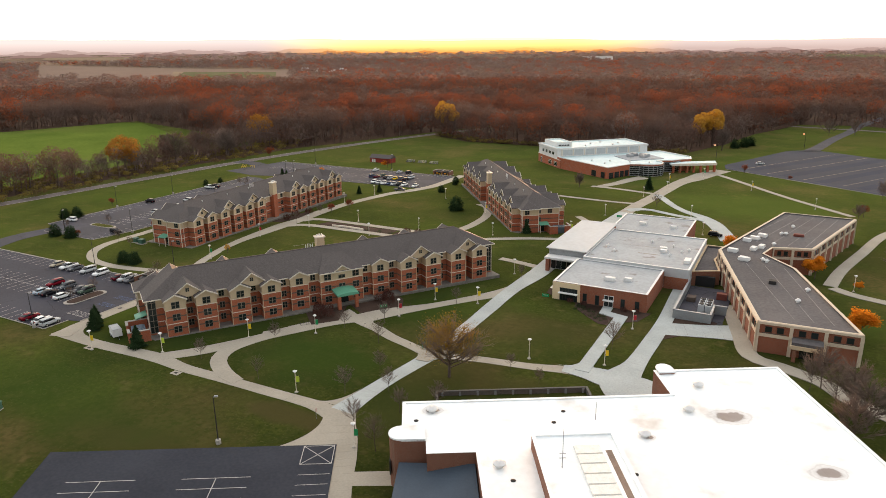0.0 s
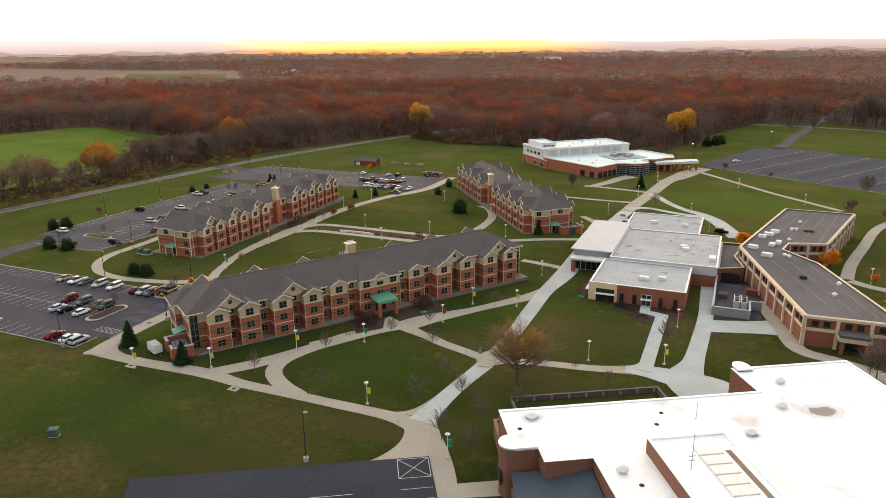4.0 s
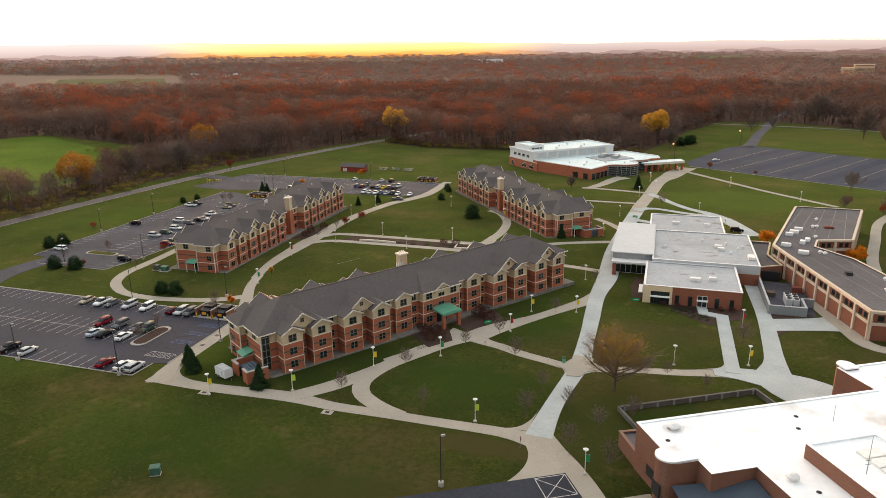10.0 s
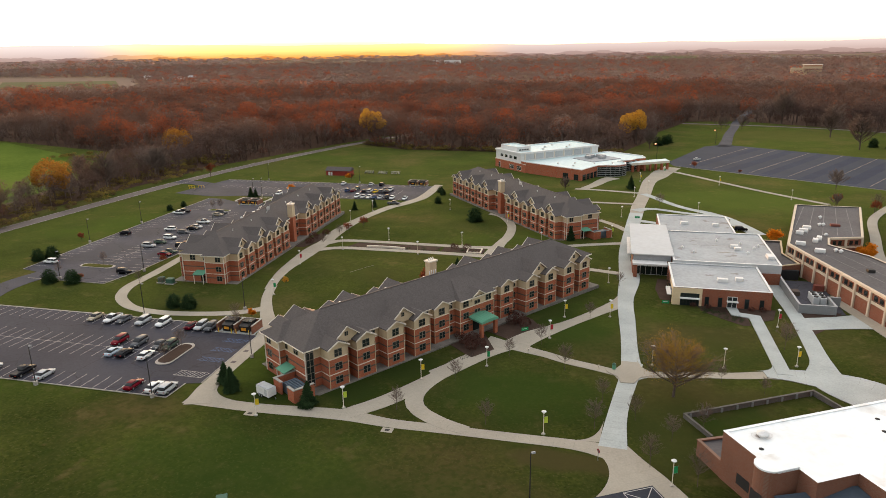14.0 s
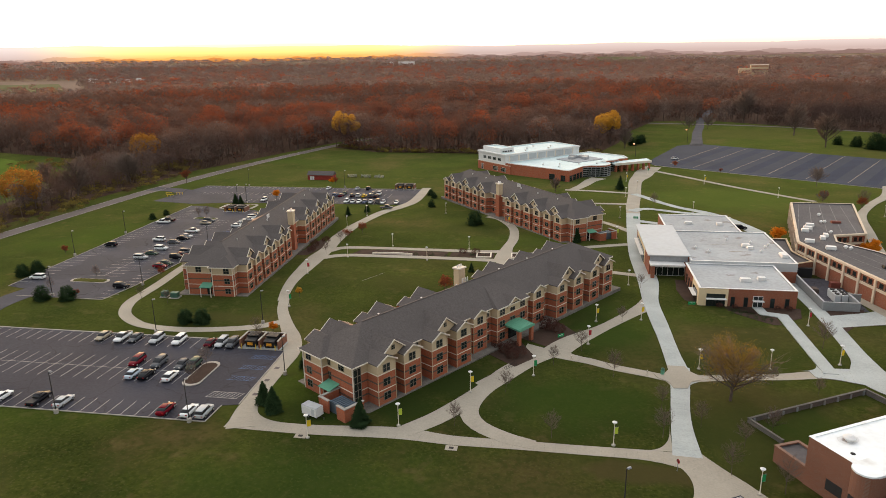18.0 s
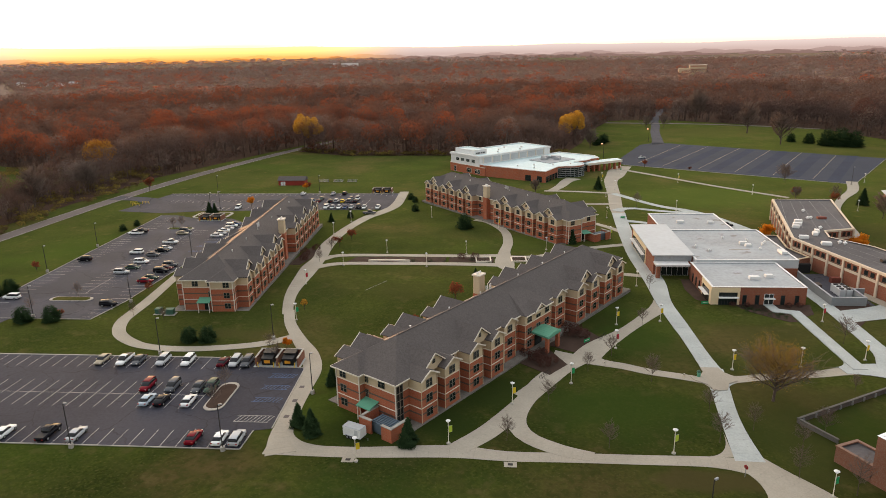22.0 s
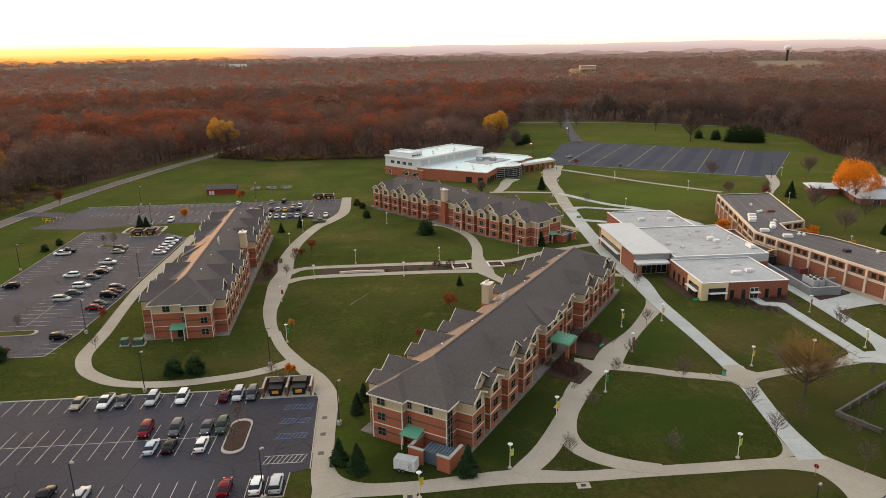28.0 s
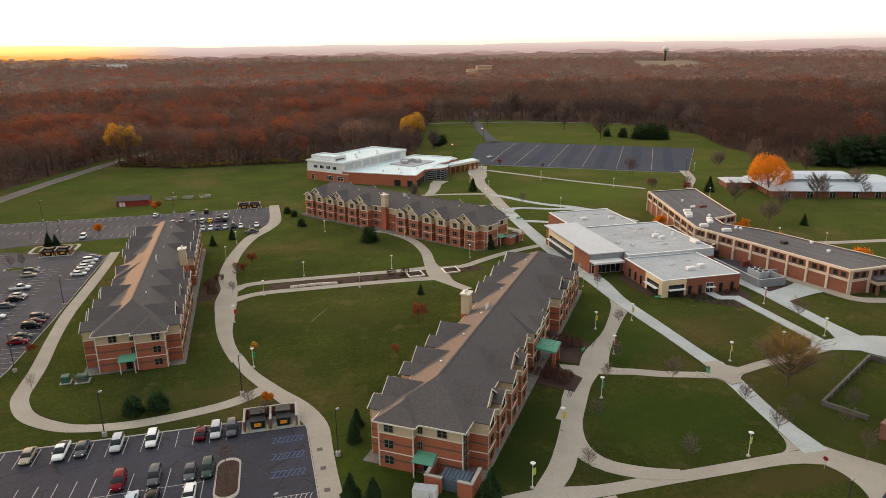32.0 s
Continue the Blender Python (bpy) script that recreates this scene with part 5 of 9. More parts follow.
def roof_fan(parent, x, y, z, r=0.45):
    ob = part("roof_fan", MB().lathe(0, 0, [(r * 0.7, 0), (r * 0.7, 0.4), (r * 1.2, 0.42), (r * 1.2, 0.6), (r * 0.4, 0.95)], 10), WHITEMETAL, parent, "mushroom-shaped roof fan")
    ob.matrix_local = pose(x, y, z)


def glazing(parent, x, y, z, turn, w, h, bars, rows=2, sun=False, frame_mat=None):
    """A bank of panes in a frame, centred at its sill, facing -y before the turn."""
    t = 0.1
    ob = part("window", MB().box(-w / 2 - t / 2, -0.06, -t / 2, w / 2 + t / 2, 0.04, h + t / 2), frame_mat or DARKMETAL, parent)
    ob.matrix_local = pose(x, y, z, 0, 0, turn)
    cut = (0, 0.68, 1) if rows == 2 else [k / rows for k in range(rows + 1)]
    for k in range(bars):
        u0, u1 = -w / 2 + w * k / bars, -w / 2 + w * (k + 1) / bars
        for v0, v1 in zip(cut, cut[1:]):
            part("pane", MB().box(u0 + 0.05, -0.072, h * v0 + 0.05, u1 - 0.05, -0.061, h * v1 - 0.05), GLASS, ob)
    if sun:
        part("sunshade", MB().box(-w / 2 - 0.2, -1.1, h * 0.68 - 0.1, w / 2 + 0.2, -0.05, h * 0.68 + 0.06), WHITEMETAL, ob, "white metal sunshade")


# student union
RUSTUNIT = material("rusted_red_paint", (0.22, 0.055, 0.035), 0.7, dark=(0.12, 0.04, 0.03), scale=0.8, fine=6.0)
union = thing("student_union", "low brick student union with pale flat roofs and glazed entrance", "college building", at(-40, 190))
UX, UY = 40.0, -190.0
U = lambda x, y: (x + UX, y + UY)
ring = lambda *p: [U(*q) for q in p]
block(union, ring((-50.8, 154.8), (-27.8, 154.8), (-27.8, 175.4), (-50.8, 175.4)), -1, 5.0, BRICK_HALL, GREYROOF, WHITEMETAL, 0.16, label="red brick front wing", cap=0.12)
block(union, ring((-49.4, 175.5), (-21.6, 175.5), (-21.6, 208.2), (-49.4, 208.2)), -1, 5.7, PALEROOF, GREYROOF, WHITEMETAL, 0.2, cap=0.12)
block(union, ring((-51.0, 208.3), (-28.0, 208.3), (-28.0, 232.6), (-51.0, 232.6)), -1, 5.2, BRICK_HALL, GREYROOF, WHITEMETAL, 0.16, cap=0.12)
block(union, ring((-60.2, 178.5), (-49.5, 178.5), (-49.5, 212), (-60.2, 212)), -1, 5.9, BRICK_HALL, PALEROOF, WHITEMETAL)
part("slab_roof", MB().prism(ring((-60.8, 177.6), (-49.2, 177.6), (-49.2, 212.6), (-60.8, 212.6)), 6.13, 6.4), PALEROOF, union, "pale slab roof over the entrance hall")
part("porch_roof", MB().box(*U(-60.3, 174.8), 3.9, *U(-50.9, 178.4), 4.4), WHITEMETAL, union, "pale porch roof")
part("porch_fascia", MB().box(*U(-60.1, 178.2), 4.4, *U(-49.8, 178.45), 6.12), GREYMETAL, union)
part("porch_column", MB().box(*U(-60.0, 175.0), -1, *U(-59.0, 176.0), 3.9), BRICK_HALL, union)
part("porch_floor", MB().box(*U(-61.0, 174.8), -1, *U(-50.9, 178.4), 0.12), CONCRETE, union)
glazing(union, *U(-55.0, 178.4), 0.2, 0, 9.0, 3.6, 6, frame_mat=WHITEMETAL)
part("cream_corner", MB().box(*U(-50.95, 154.65), -0.9, *U(-43.9, 155.1), 4.9), CREAM_LIGHT, union, "cream stuccoed corner")
part("cream_corner_side", MB().box(*U(-50.95, 155.1), -0.9, *U(-50.5, 163.2), 4.9), CREAM_LIGHT, union)
glazing(union, *U(-46.8, 154.6), 0.2, 0, 4.4, 3.4, 6, sun=True)
glazing(union, *U(-51.0, 159.2), 0.2, -90, 5.6, 3.4, 6, sun=True)
for x in (-42.7, -39.6, -33.4, -30.0):
    glazing(union, *U(x, 154.75), 0.5, 0, 0.9, 2.4, 1, 1)
glazing(union, *U(-36.8, 154.75), 0.1, 0, 2.2, 3.2, 2, sun=True, frame_mat=WHITEMETAL)
for y in (165.5, 168.6, 171.8):
    glazing(union, *U(-50.85, y), 0.6, -90, 0.9, 2.4, 1, 1)
part("cream_hall_bay", MB().box(*U(-60.35, 189), -0.9, *U(-60.1, 209.5), 5.7), CREAM_LIGHT, union)
glazing(union, *U(-60.4, 199.2), 0.3, -90, 18.5, 3.6, 14, sun=True)
glazing(union, *U(-51.1, 221), 0.3, -90, 6, 3.4, 5, sun=True)
part("service_door", MB().box(*U(-25.4, 175.3), -0.6, *U(-22.2, 175.45), 2.6), WHITEMETAL, union)
part("service_recess", MB().box(*U(-27.7, 175.2), -1, *U(-21.7, 175.35), 3.4), BRICK_HALL, union)
for x, y, z, w, d in ((-38.4, 161.6, 4.84, 2.4, 1.3), (-34.2, 163.0, 4.84, 1.8, 1.2), (-42.8, 220, 5.04, 2.2, 1.2), (-33.0, 219, 5.04, 1.8, 1.1), (-31.2, 192, 5.5, 2.0, 1.3), (-30.6, 189.4, 5.5, 1.7, 1.2), (-23.2, 183, 5.5, 1.6, 3.2)):
    roof_unit(union, *U(x, y), z, w, d, 0.9)
for x, y in ((-35.4, 198), (-29, 195.6), (-26, 191), (-28.4, 186), (-43.2, 184.4), (-24.4, 193.5), (-46, 188.5)):
    roof_fan(union, *U(x, y), 5.5, 0.35)
for x, y, w, d in ((-36.8, 193.5, 12, 0.16), (-41, 200.5, 9, 0.12), (-34, 186.5, 6, 0.5)):
    part("roof_seam", MB().box(x + UX - w / 2, y + UY - d / 2, 5.5, x + UX + w / 2, y + UY + d / 2, 5.508), STONE, union)

# walled service yard
yard = thing("service_yard", "grey block-walled yard with chillers", "service yard", at(-17, 165))
for x0, y0, x1, y1 in ((-4.8, -10.5, 3.6, -10.1), (-4.8, -10.1, -4.4, 14.5), (3.2, -10.1, 3.6, -3.5), (3.6, -3.9, 6.2, -3.5)):
    part("yard_wall", MB().box(x0, y0, -1, x1, y1, 2.3), GREYBLOCK, yard)
    part("wall_cap", MB().box(x0 - 0.05, y0 - 0.05, 2.3, x1 + 0.05, y1 + 0.05, 2.4), GREYMETAL, yard)
part("yard_floor", MB().box(-4.4, -10.1, -1, 6, 14.5, 0.15), ASPHALT, yard)
for x, y in ((0.6, -2.0), (2.2, -2.2)):
    ch = part("chiller", MB().box(x - 0.7, y - 2.6, 0.3, x + 0.7, y + 2.6, 2.2), PALEROOF, yard, "pale grey-green chiller with fans")
    for k in range(3):
        part("fan", MB().lathe(x, y - 1.7 + 1.7 * k, [(0.55, 2.2), (0.55, 2.4)], 10), DARKMETAL, ch)
for x, y in ((-3, -6), (-1.8, -6.4), (-0.6, -6.6)):
    part("fan_drum", MB().lathe(x, y, [(0.5, 0.15), (0.5, 0.8), (0.4, 0.82)], 10), DARKMETAL, yard)
part("pallet_stack", MB().box(-3.6, 2, 0.15, -1.6, 4.2, 1.3), BARK, yard)
part("red_container", MB().box(2.8, 6.5, 0.15, 5.2, 8.0, 1.7), RUSTUNIT, yard)

# link between the union and the classroom hall
link = thing("link_building", "low brick link with a brown flat roof", "college building", at(-18, 190))
block(link, [(-3.5, -9.5), (3.0, -6.0), (0.6, 4), (3.0, 18), (-3.5, 18)], -1, 3.9, BRICK_OLD, BROWNROOF, CREAM)
# A black box stands for the shade inside the open bay.
part("dark_opening", MB().box(-3.0, -9.0, -0.8, 2.2, -8.0, 2.8), BLACKPLASTIC, link)

# classroom hall with two wings
hall = thing("classroom_hall", "two-storey brown brick classroom hall with cream bands and pilasters", "college building", at(0, 190))
HR = [(-3.4, -46.5), (15.0, -45.6), (2.2, -6.2), (-5.5, 4.0), (-3.6, 11.3), (6.2, 14.2), (18.0, 56.4), (-2.6, 57.0), (-16.5, 3.2), (-14.2, -5.8)]
block(hall, HR, -1, 7.3, BRICK_HALL, BROWNROOF, HALLCREAM, 0.3, label="red-brown brick wall", cap=0.08)


def facade(a, b, bays, parent=hall, upper=True):
    """Pilasters, bands and window strips along a wall from a to b (outside to the right)."""
    a, b = Vector(a), Vector(b)
    d = (b - a).normalized()
    n = Vector((d.y, -d.x))
    ang = math.degrees(math.atan2(d.y, d.x))
    ln = (b - a).length

    def slab(s0, s1, out, z0, z1, mat, name):
        q = [a + d * s0 - n * 0.02, a + d * s1 - n * 0.02, a + d * s1 + n * out, a + d * s0 + n * out]
        return part(name, MB().prism([(p.x, p.y) for p in q], z0, z1), mat, parent)
    slab(0, ln, 0.3, 6.78, 7.28, HALLCREAM, "cornice")
    slab(0, ln, 0.12, 4.05, 4.75, HALLCREAM, "cream_band")
    for k in range(bays + 1):
        s = ln * k / bays
        slab(max(0, s - 0.32), min(ln, s + 0.32), 0.4, -0.8, 6.77, HALLCREAM, "pilaster")
    for k in range(bays):
        s = ln * (k + 0.5) / bays
        w = ln / bays - 1.6
        slab(s - w / 2, s + w / 2, 0.06, 4.78, 4.98, BRICK_DARK, "spandrel")
        c = a + d * s + n * 0.06
        for e in (-0.24, 0.24):
            q = c + d * (w * e)
            glazing(parent, q.x, q.y, 5.15, ang, min(1.2, w * 0.26), 1.15, 1, 1)


facade(HR[9], HR[0], 7)
facade(HR[0], HR[1], 3)
facade(HR[7], HR[8], 8)
facade(HR[8], HR[9], 2)
facade(HR[6], HR[7], 4)
facade(HR[5], HR[6], 7)
facade(HR[1], HR[2], 7)
facade(HR[4], HR[5], 2)
part("porch_roof", MB().box(3.0, -49.0, 4.2, 8.6, -45.9, 4.8), BROWNROOF, hall, "dark roof of the entrance porch")
part("porch_fascia", MB().box(2.8, -49.2, 3.4, 8.8, -45.9, 4.18), CREAM, hall)
for x in (3.3, 8.0):
    part("porch_pier", MB().box(x, -48.9, -1, x + 0.7, -48.2, 3.4), BRICK_OLD, hall)
part("hall_door", MB().box(4.6, -46.5, -0.6, 7.2, -46.2, 2.2), GLASS, hall)
for x, y, w, d in ((-13.2, 3.5, 3.2, 2.0), (-9.8, -3.5, 3.4, 2.2), (-8.3, 7.5, 1.8, 3.0), (-6.5, 10.5, 1.7, 3.0), (-10.6, 16, 2.6, 1.8), (-8.8, 19.2, 3.2, 2.0), (-7.0, 23.0, 3.0, 2.0)):
    roof_unit(hall, x, y, 7.0, w * 0.75, d * 0.7, 0.95, -14)
for x, y in ((-5.4, -2.0), (-4.4, -3.0), (-2.2, 27.6), (-1.0, 28.0), (-3.6, 14.8), (3.4, -31), (0.6, 38), (5.2, -22.5)):
    roof_fan(hall, x, y, 7.0, 0.5)
roof_unit(hall, 2.4, 28.0, 7.0, 2.6, 1.3, 0.7, 0, RUSTUNIT, "rust-red rooftop unit")
roof_unit(hall, -2.2, -20.0, 7.0, 1.5, 1.5, 0.8, 0, DARKMETAL, "dark roof hatch")
SEAM = material("worn_roof_seam", (0.25, 0.235, 0.225), 0.9, dark=(0.13, 0.12, 0.115), scale=0.3, fine=2.0, mix=0.9)
for k in range(5):
    a, b = Vector((-0.5 + 3.4 * k, 55)), Vector((-12.6 + 4.2 * k, 16))
    q = Vector((0.09, 0))
    part("roof_seam", MB().prism([tuple(a - q), tuple(a + q), tuple(b + q), tuple(b - q)], 7.0, 7.006), SEAM, hall)
for k in range(3):
    a, b = Vector((3.0 + 3.6 * k, -42)), Vector((-9 + 4.4 * k, -6))
    q = Vector((0.08, 0))
    part("roof_seam", MB().prism([tuple(a - q), tuple(a + q), tuple(b + q), tuple(b - q)], 7.0, 7.006), SEAM, hall)

# athletics hall beyond the lawns
arena = thing("athletics_hall", "red brick athletics hall with white upper walls and roof", "sports hall", pose(-131, 366, gz(366), 0, 0, -47.2))
block(arena, [(-1, 0), (23, 0), (23, 54), (-1, 54)], -2, 10.2, WHITEMETAL, MINTROOF, WHITEMETAL, label="white panelled upper wall")
part("brick_base", MB().box(-1.25, -0.25, -2, 28, 54.2, 4.6), BRICK, arena, "red brick base wall")
block(arena, [(-0.6, 3), (15.5, 3), (15.5, 12), (-0.6, 12)], 9.0, 12.2, WHITEMETAL, MINTROOF, WHITEMETAL)
for k in range(4):
    part("penthouse_louvre", MB().box(15.46, 4.2 + 1.7 * k, 10.3, 15.6, 5.4 + 1.7 * k, 11.0), DARKMETAL, arena)
wave = [(57.0, 24.0)]
for k in range(11):
    a = radians(-62 + 17.4 * k)
    wave.append((55.2 + 7.2 * math.cos(a), 35.2 + 7.2 * math.sin(a) * 1.05))
wave += [(52.8, 46.2), (53.6, 49.5), (53.2, 53.0), (51.8, 56.0)]
block(arena, [(28, 0.2), (62.8, 8.8), *wave, (52.5, 62), (46, 66), (23.1, 62), (23.1, 0.2)], -2, 5.9, BRICK, MINTROOF, WHITEMETAL, 0.25, label="red brick wall of the low front wing", cap=0.35)
for k in range(8):
    part("panel_joint", MB().box(23.0, 2.5 + 6.6 * k, 5.4, 23.3, 3.1 + 6.6 * k, 10.1), TRIM, arena, "pale pilaster on the upper wall")
for k in range(7):
    part("upper_panel", MB().box(23.0, 3.6 + 6.6 * k, 6.3, 23.12, 8.6 + 6.6 * k, 9.3), PALEROOF, arena)
part("upper_cornice", MB().box(22.9, -0.3, 9.5, 23.45, 54.3, 10.25), WHITEMETAL, arena)
part("front_cornice", MB().box(-1.4, -0.45, 9.5, 23.4, -0.05, 10.25), WHITEMETAL, arena)
part("base_coping", MB().box(-1.35, -0.4, 4.6, 27.9, -0.1, 4.85), TRIM, arena)
# wavy glazed wall: a pane and its rails for each facet
for (x0, y0), (x1, y1) in zip(wave, wave[1:]):
    d = Vector((x1 - x0, y1 - y0)).normalized()
    n = Vector((d.y, -d.x))
    quad = lambda o, i: [(x0 + n.x * i, y0 + n.y * i), (x1 + n.x * i, y1 + n.y * i), (x1 + n.x * o, y1 + n.y * o), (x0 + n.x * o, y0 + n.y * o)]
    glass = part("wave_pane", MB().prism(quad(0.12, 0.02), 0.3, 5.2), GLASS, arena, "dark facet of the wavy glass wall")
    for z in (0.2, 1.2, 2.2, 3.2, 4.2, 5.1):
        part("rail", MB().prism(quad(0.26, 0.13), z, z + 0.22), GREYMETAL, glass)
    part("mullion", MB().prism([(x0 + n.x * 0.13 - d.x * 0.08, y0 + n.y * 0.13 - d.y * 0.08), (x0 + n.x * 0.13 + d.x * 0.08, y0 + n.y * 0.13 + d.y * 0.08), (x0 + n.x * 0.24 + d.x * 0.08, y0 + n.y * 0.24 + d.y * 0.08), (x0 + n.x * 0.24 - d.x * 0.08, y0 + n.y * 0.24 - d.y * 0.08)], 0.2, 5.3), GREYMETAL, glass)
# entrance colonnade
part("canopy_roof", MB().prism([(53.6, 48.5), (56.6, 48.0), (61.2, 70.8), (55.0, 74.6), (51.8, 60.0)], 4.1, 4.8), MINTROOF, arena, "pale entrance canopy on brick piers")
part("canopy_fascia", MB().prism([(56.65, 47.9), (56.95, 47.8), (61.6, 70.9), (61.3, 71.0)], 3.7, 4.9), TRIM, arena)
for k in range(7):
    x, y = 56.0 + 0.72 * k, 49.4 + 3.5 * k
    pier = part("canopy_pier", MB().box(x - 0.5, y - 0.5, -2, x + 0.5, y + 0.5, 3.7), BRICK, arena)
    part("pier_cap", MB().box(x - 0.6, y - 0.6, 3.7, x + 0.6, y + 0.6, 4.1), TRIM, pier)
for x in (15.0, 22.0):
    glazing(arena, x, -0.3, 1.0, 0, 4.0, 2.2, 4, 2, frame_mat=TRIM)
glazing(arena, 3.0, -0.3, 0.2, 0, 1.6, 3.0, 2, 2, frame_mat=WHITEMETAL)
for k in range(4):
    glazing(arena, 5 + 4.4 * k, -0.05, 6.4, 0, 2.6, 1.6, 3, 1, frame_mat=WHITEMETAL)
ux, uy = 34.8 / 35.85, 8.6 / 35.85
for s_, w in ((26.0, 3.2), (32.6, 2.6)):
    glazing(arena, 28 + ux * s_ + uy * 0.1, 0.2 + uy * s_ - ux * 0.1, 0.6, 13.9, w, 2.8, 3, 3)
dx, dy = -5.8 / 16.27, 15.2 / 16.27
for s_, w in ((2.6, 3.0), (6.6, 3.0), (10.4, 2.6), (14.0, 2.6)):
    glazing(arena, 62.8 + dx * s_ + dy * 0.1, 8.8 + dy * s_ - dx * 0.1, 0.5, 110.9, w, 2.8, 3, 3)
for x, y, w in ((33, 40, 4.0), (37, 44, 5.0), (41, 41, 3.0), (36, 36, 3.0)):
    roof_unit(arena, x, y, 5.65, w, 2.4, 1.8, 12, GREYMETAL, "grey rooftop unit")
part("roof_step", MB().box(30, 30, 5.6, 46, 50, 6.0), GREYROOF, arena, "grey sunken roof round the plant")
for x, y in ((6, 34), (12, 42), (16, 20), (10, 26), (17, 36)):
    roof_fan(arena, x, y, 9.8, 0.7)
for x, y in ((50, 14), (44, 20), (55, 36), (50, 28), (40, 12)):
    roof_fan(arena, x, y, 5.65, 0.5)

# theatre with the white roof, brown brick walls and round-ended wing walls
theatre = thing("theatre", "brown brick theatre with a white membrane roof and rounded wall ends", "theatre", pose(-49.5, 79.8, gz(80), 0, 0, 30))
TR = [(0, 0), (41.8, 0), (41.8, 8.1), (62.9, 8.1), (62.9, -60), (10.1, -60), (10.1, -14), (3.4, -14), (3.4, -10.9), (0, -10.9)]
block(theatre, TR, -1.5, 7.85, BRICK_OLD, WHITEROOF, WHITEROOF, 0.1, label="brown brick wall", cap=0.05)


def round_wall(x0, x1, yc, r, left=True):
    arc = [(x0 + (-1 if left else 1) * r * math.sin(radians(180 * k / 10)), yc + r * math.cos(radians(180 * k / 10))) for k in range(11)]
    rr = ccw(arc + [(x1, yc - r), (x1, yc + r)])
    part("round_wall", MB().prism(rr, -1.5, 8.0), BRICK_OLD, theatre, "round-ended brick wall")
    part("round_cap", MB().prism(offset(rr, -0.1), 8.0, 8.25), WHITEROOF, theatre)


round_wall(-0.1, 3.2, -9.2, 1.72)
up = [(43.6 + 1.3 * math.cos(radians(180 * k / 8)), 8.2 + 1.5 * math.sin(radians(180 * k / 8))) for k in range(9)]
part("round_wall", MB().prism(ccw(up + [(42.3, 6.8), (44.9, 6.8)]), -1.5, 8.0), BRICK_OLD, theatre)
part("round_cap", MB().prism(offset(ccw(up + [(42.3, 6.8), (44.9, 6.8)]), -0.1), 8.0, 8.25), WHITEROOF, theatre)
block(theatre, [(17.6, -13.5), (28.7, -13.5), (28.7, -44), (17.6, -44)], 7.5, 10.0, BRICK_OLD, WHITEROOF, WHITEROOF, 0.2, cap=0.05)
lean = MB().solid([(-0.5, -11.2, 4.6), (9.9, -14.2, 6.0), (9.9, -34, 3.2), (-3.2, -34, 2.2)], [(-0.5, -11.2, 4.75), (9.9, -14.2, 6.15), (9.9, -34, 3.35), (-3.2, -34, 2.35)])
SLATE = material("slate_blue_metal", (0.055, 0.075, 0.10), 0.6, dark=(0.04, 0.055, 0.075), scale=0.3, fine=3.0)
part("lean_roof", lean, SLATE, theatre, "slate-blue sloping metal roof")
part("lean_wall", MB().prism([(-0.5, -11.3), (9.9, -14.3), (9.9, -33.8), (-3.0, -33.8)], -1.5, 2.2), BRICK_OLD, theatre)
part("wall_grille", MB().box(-1.86, -10.4, 2.2, -1.7, -8.4, 4.4), DARKMETAL, theatre)
for x, y in ((4.4, -2.8), (12.8, -17.3), (33.9, -11.3), (42.6, -5.0), (47.0, 2.4)):
    roof_fan(theatre, x, y, 7.75, 0.75)
SILT = material("dark_silt", (0.30, 0.22, 0.17), 0.9, dark=(0.16, 0.11, 0.085), scale=0.8, fine=3.0)


def ponding(m, x, y, rx, ry):
    """A dried puddle on a roof: a brown middle and pale tide rings with a ragged edge."""
    nt = m.node_tree
    b = nt.nodes["Principled BSDF"]
    was = b.inputs["Base Color"].links[0].from_socket
    tc, sub, ln, no, ad, r, mx = (nt.nodes.new("ShaderNode" + k) for k in ("TexCoord", "Mapping", "VectorMath", "TexNoise", "Math", "ValToRGB", "Mix"))
    sub.vector_type = "POINT"
    sub.inputs["Location"].default_value, sub.inputs["Scale"].default_value = (-x / rx, -y / ry, 0), (1 / rx, 1 / ry, 0)
    nt.links.new(tc.outputs["Object"], sub.inputs["Vector"])
    ln.operation = "LENGTH"
    nt.links.new(sub.outputs[0], ln.inputs[0])
    no.inputs["Scale"].default_value, no.inputs["Detail"].default_value = 0.7, 5.0
    nt.links.new(tc.outputs["Object"], no.inputs["Vector"])
    ad.operation = "MULTIPLY_ADD"
    ad.inputs[1].default_value = 0.8
    nt.links.new(no.outputs["Fac"], ad.inputs[0])
    nt.links.new(ln.outputs["Value"], ad.inputs[2])
    e = r.color_ramp.elements
    e[0].position, e[0].color = 0.0, (0.85, 0.85, 0.85, 1)
    e[1].position, e[1].color = 1.0, (0, 0, 0, 1)
    for p, c in ((0.50, 0.8), (0.56, 0.35), (0.66, 0.22), (0.70, 0.34), (0.76, 0.12), (0.9, 0.05)):
        e.new(p).color = (c, c, c, 1)
    half = nt.nodes.new("ShaderNodeMath")
    half.operation = "MULTIPLY"
    half.inputs[1].default_value = 0.55
    nt.links.new(ad.outputs[0], half.inputs[0])
    nt.links.new(half.outputs[0], r.inputs[0])
    mx.data_type = "RGBA"
    nt.links.new(r.outputs[0], mx.inputs["Factor"])
    nt.links.new(was, mx.inputs["A"])
    mx.inputs["B"].default_value = (0.12, 0.078, 0.062, 1)
    nt.links.new(mx.outputs["Result"], b.inputs["Base Color"])


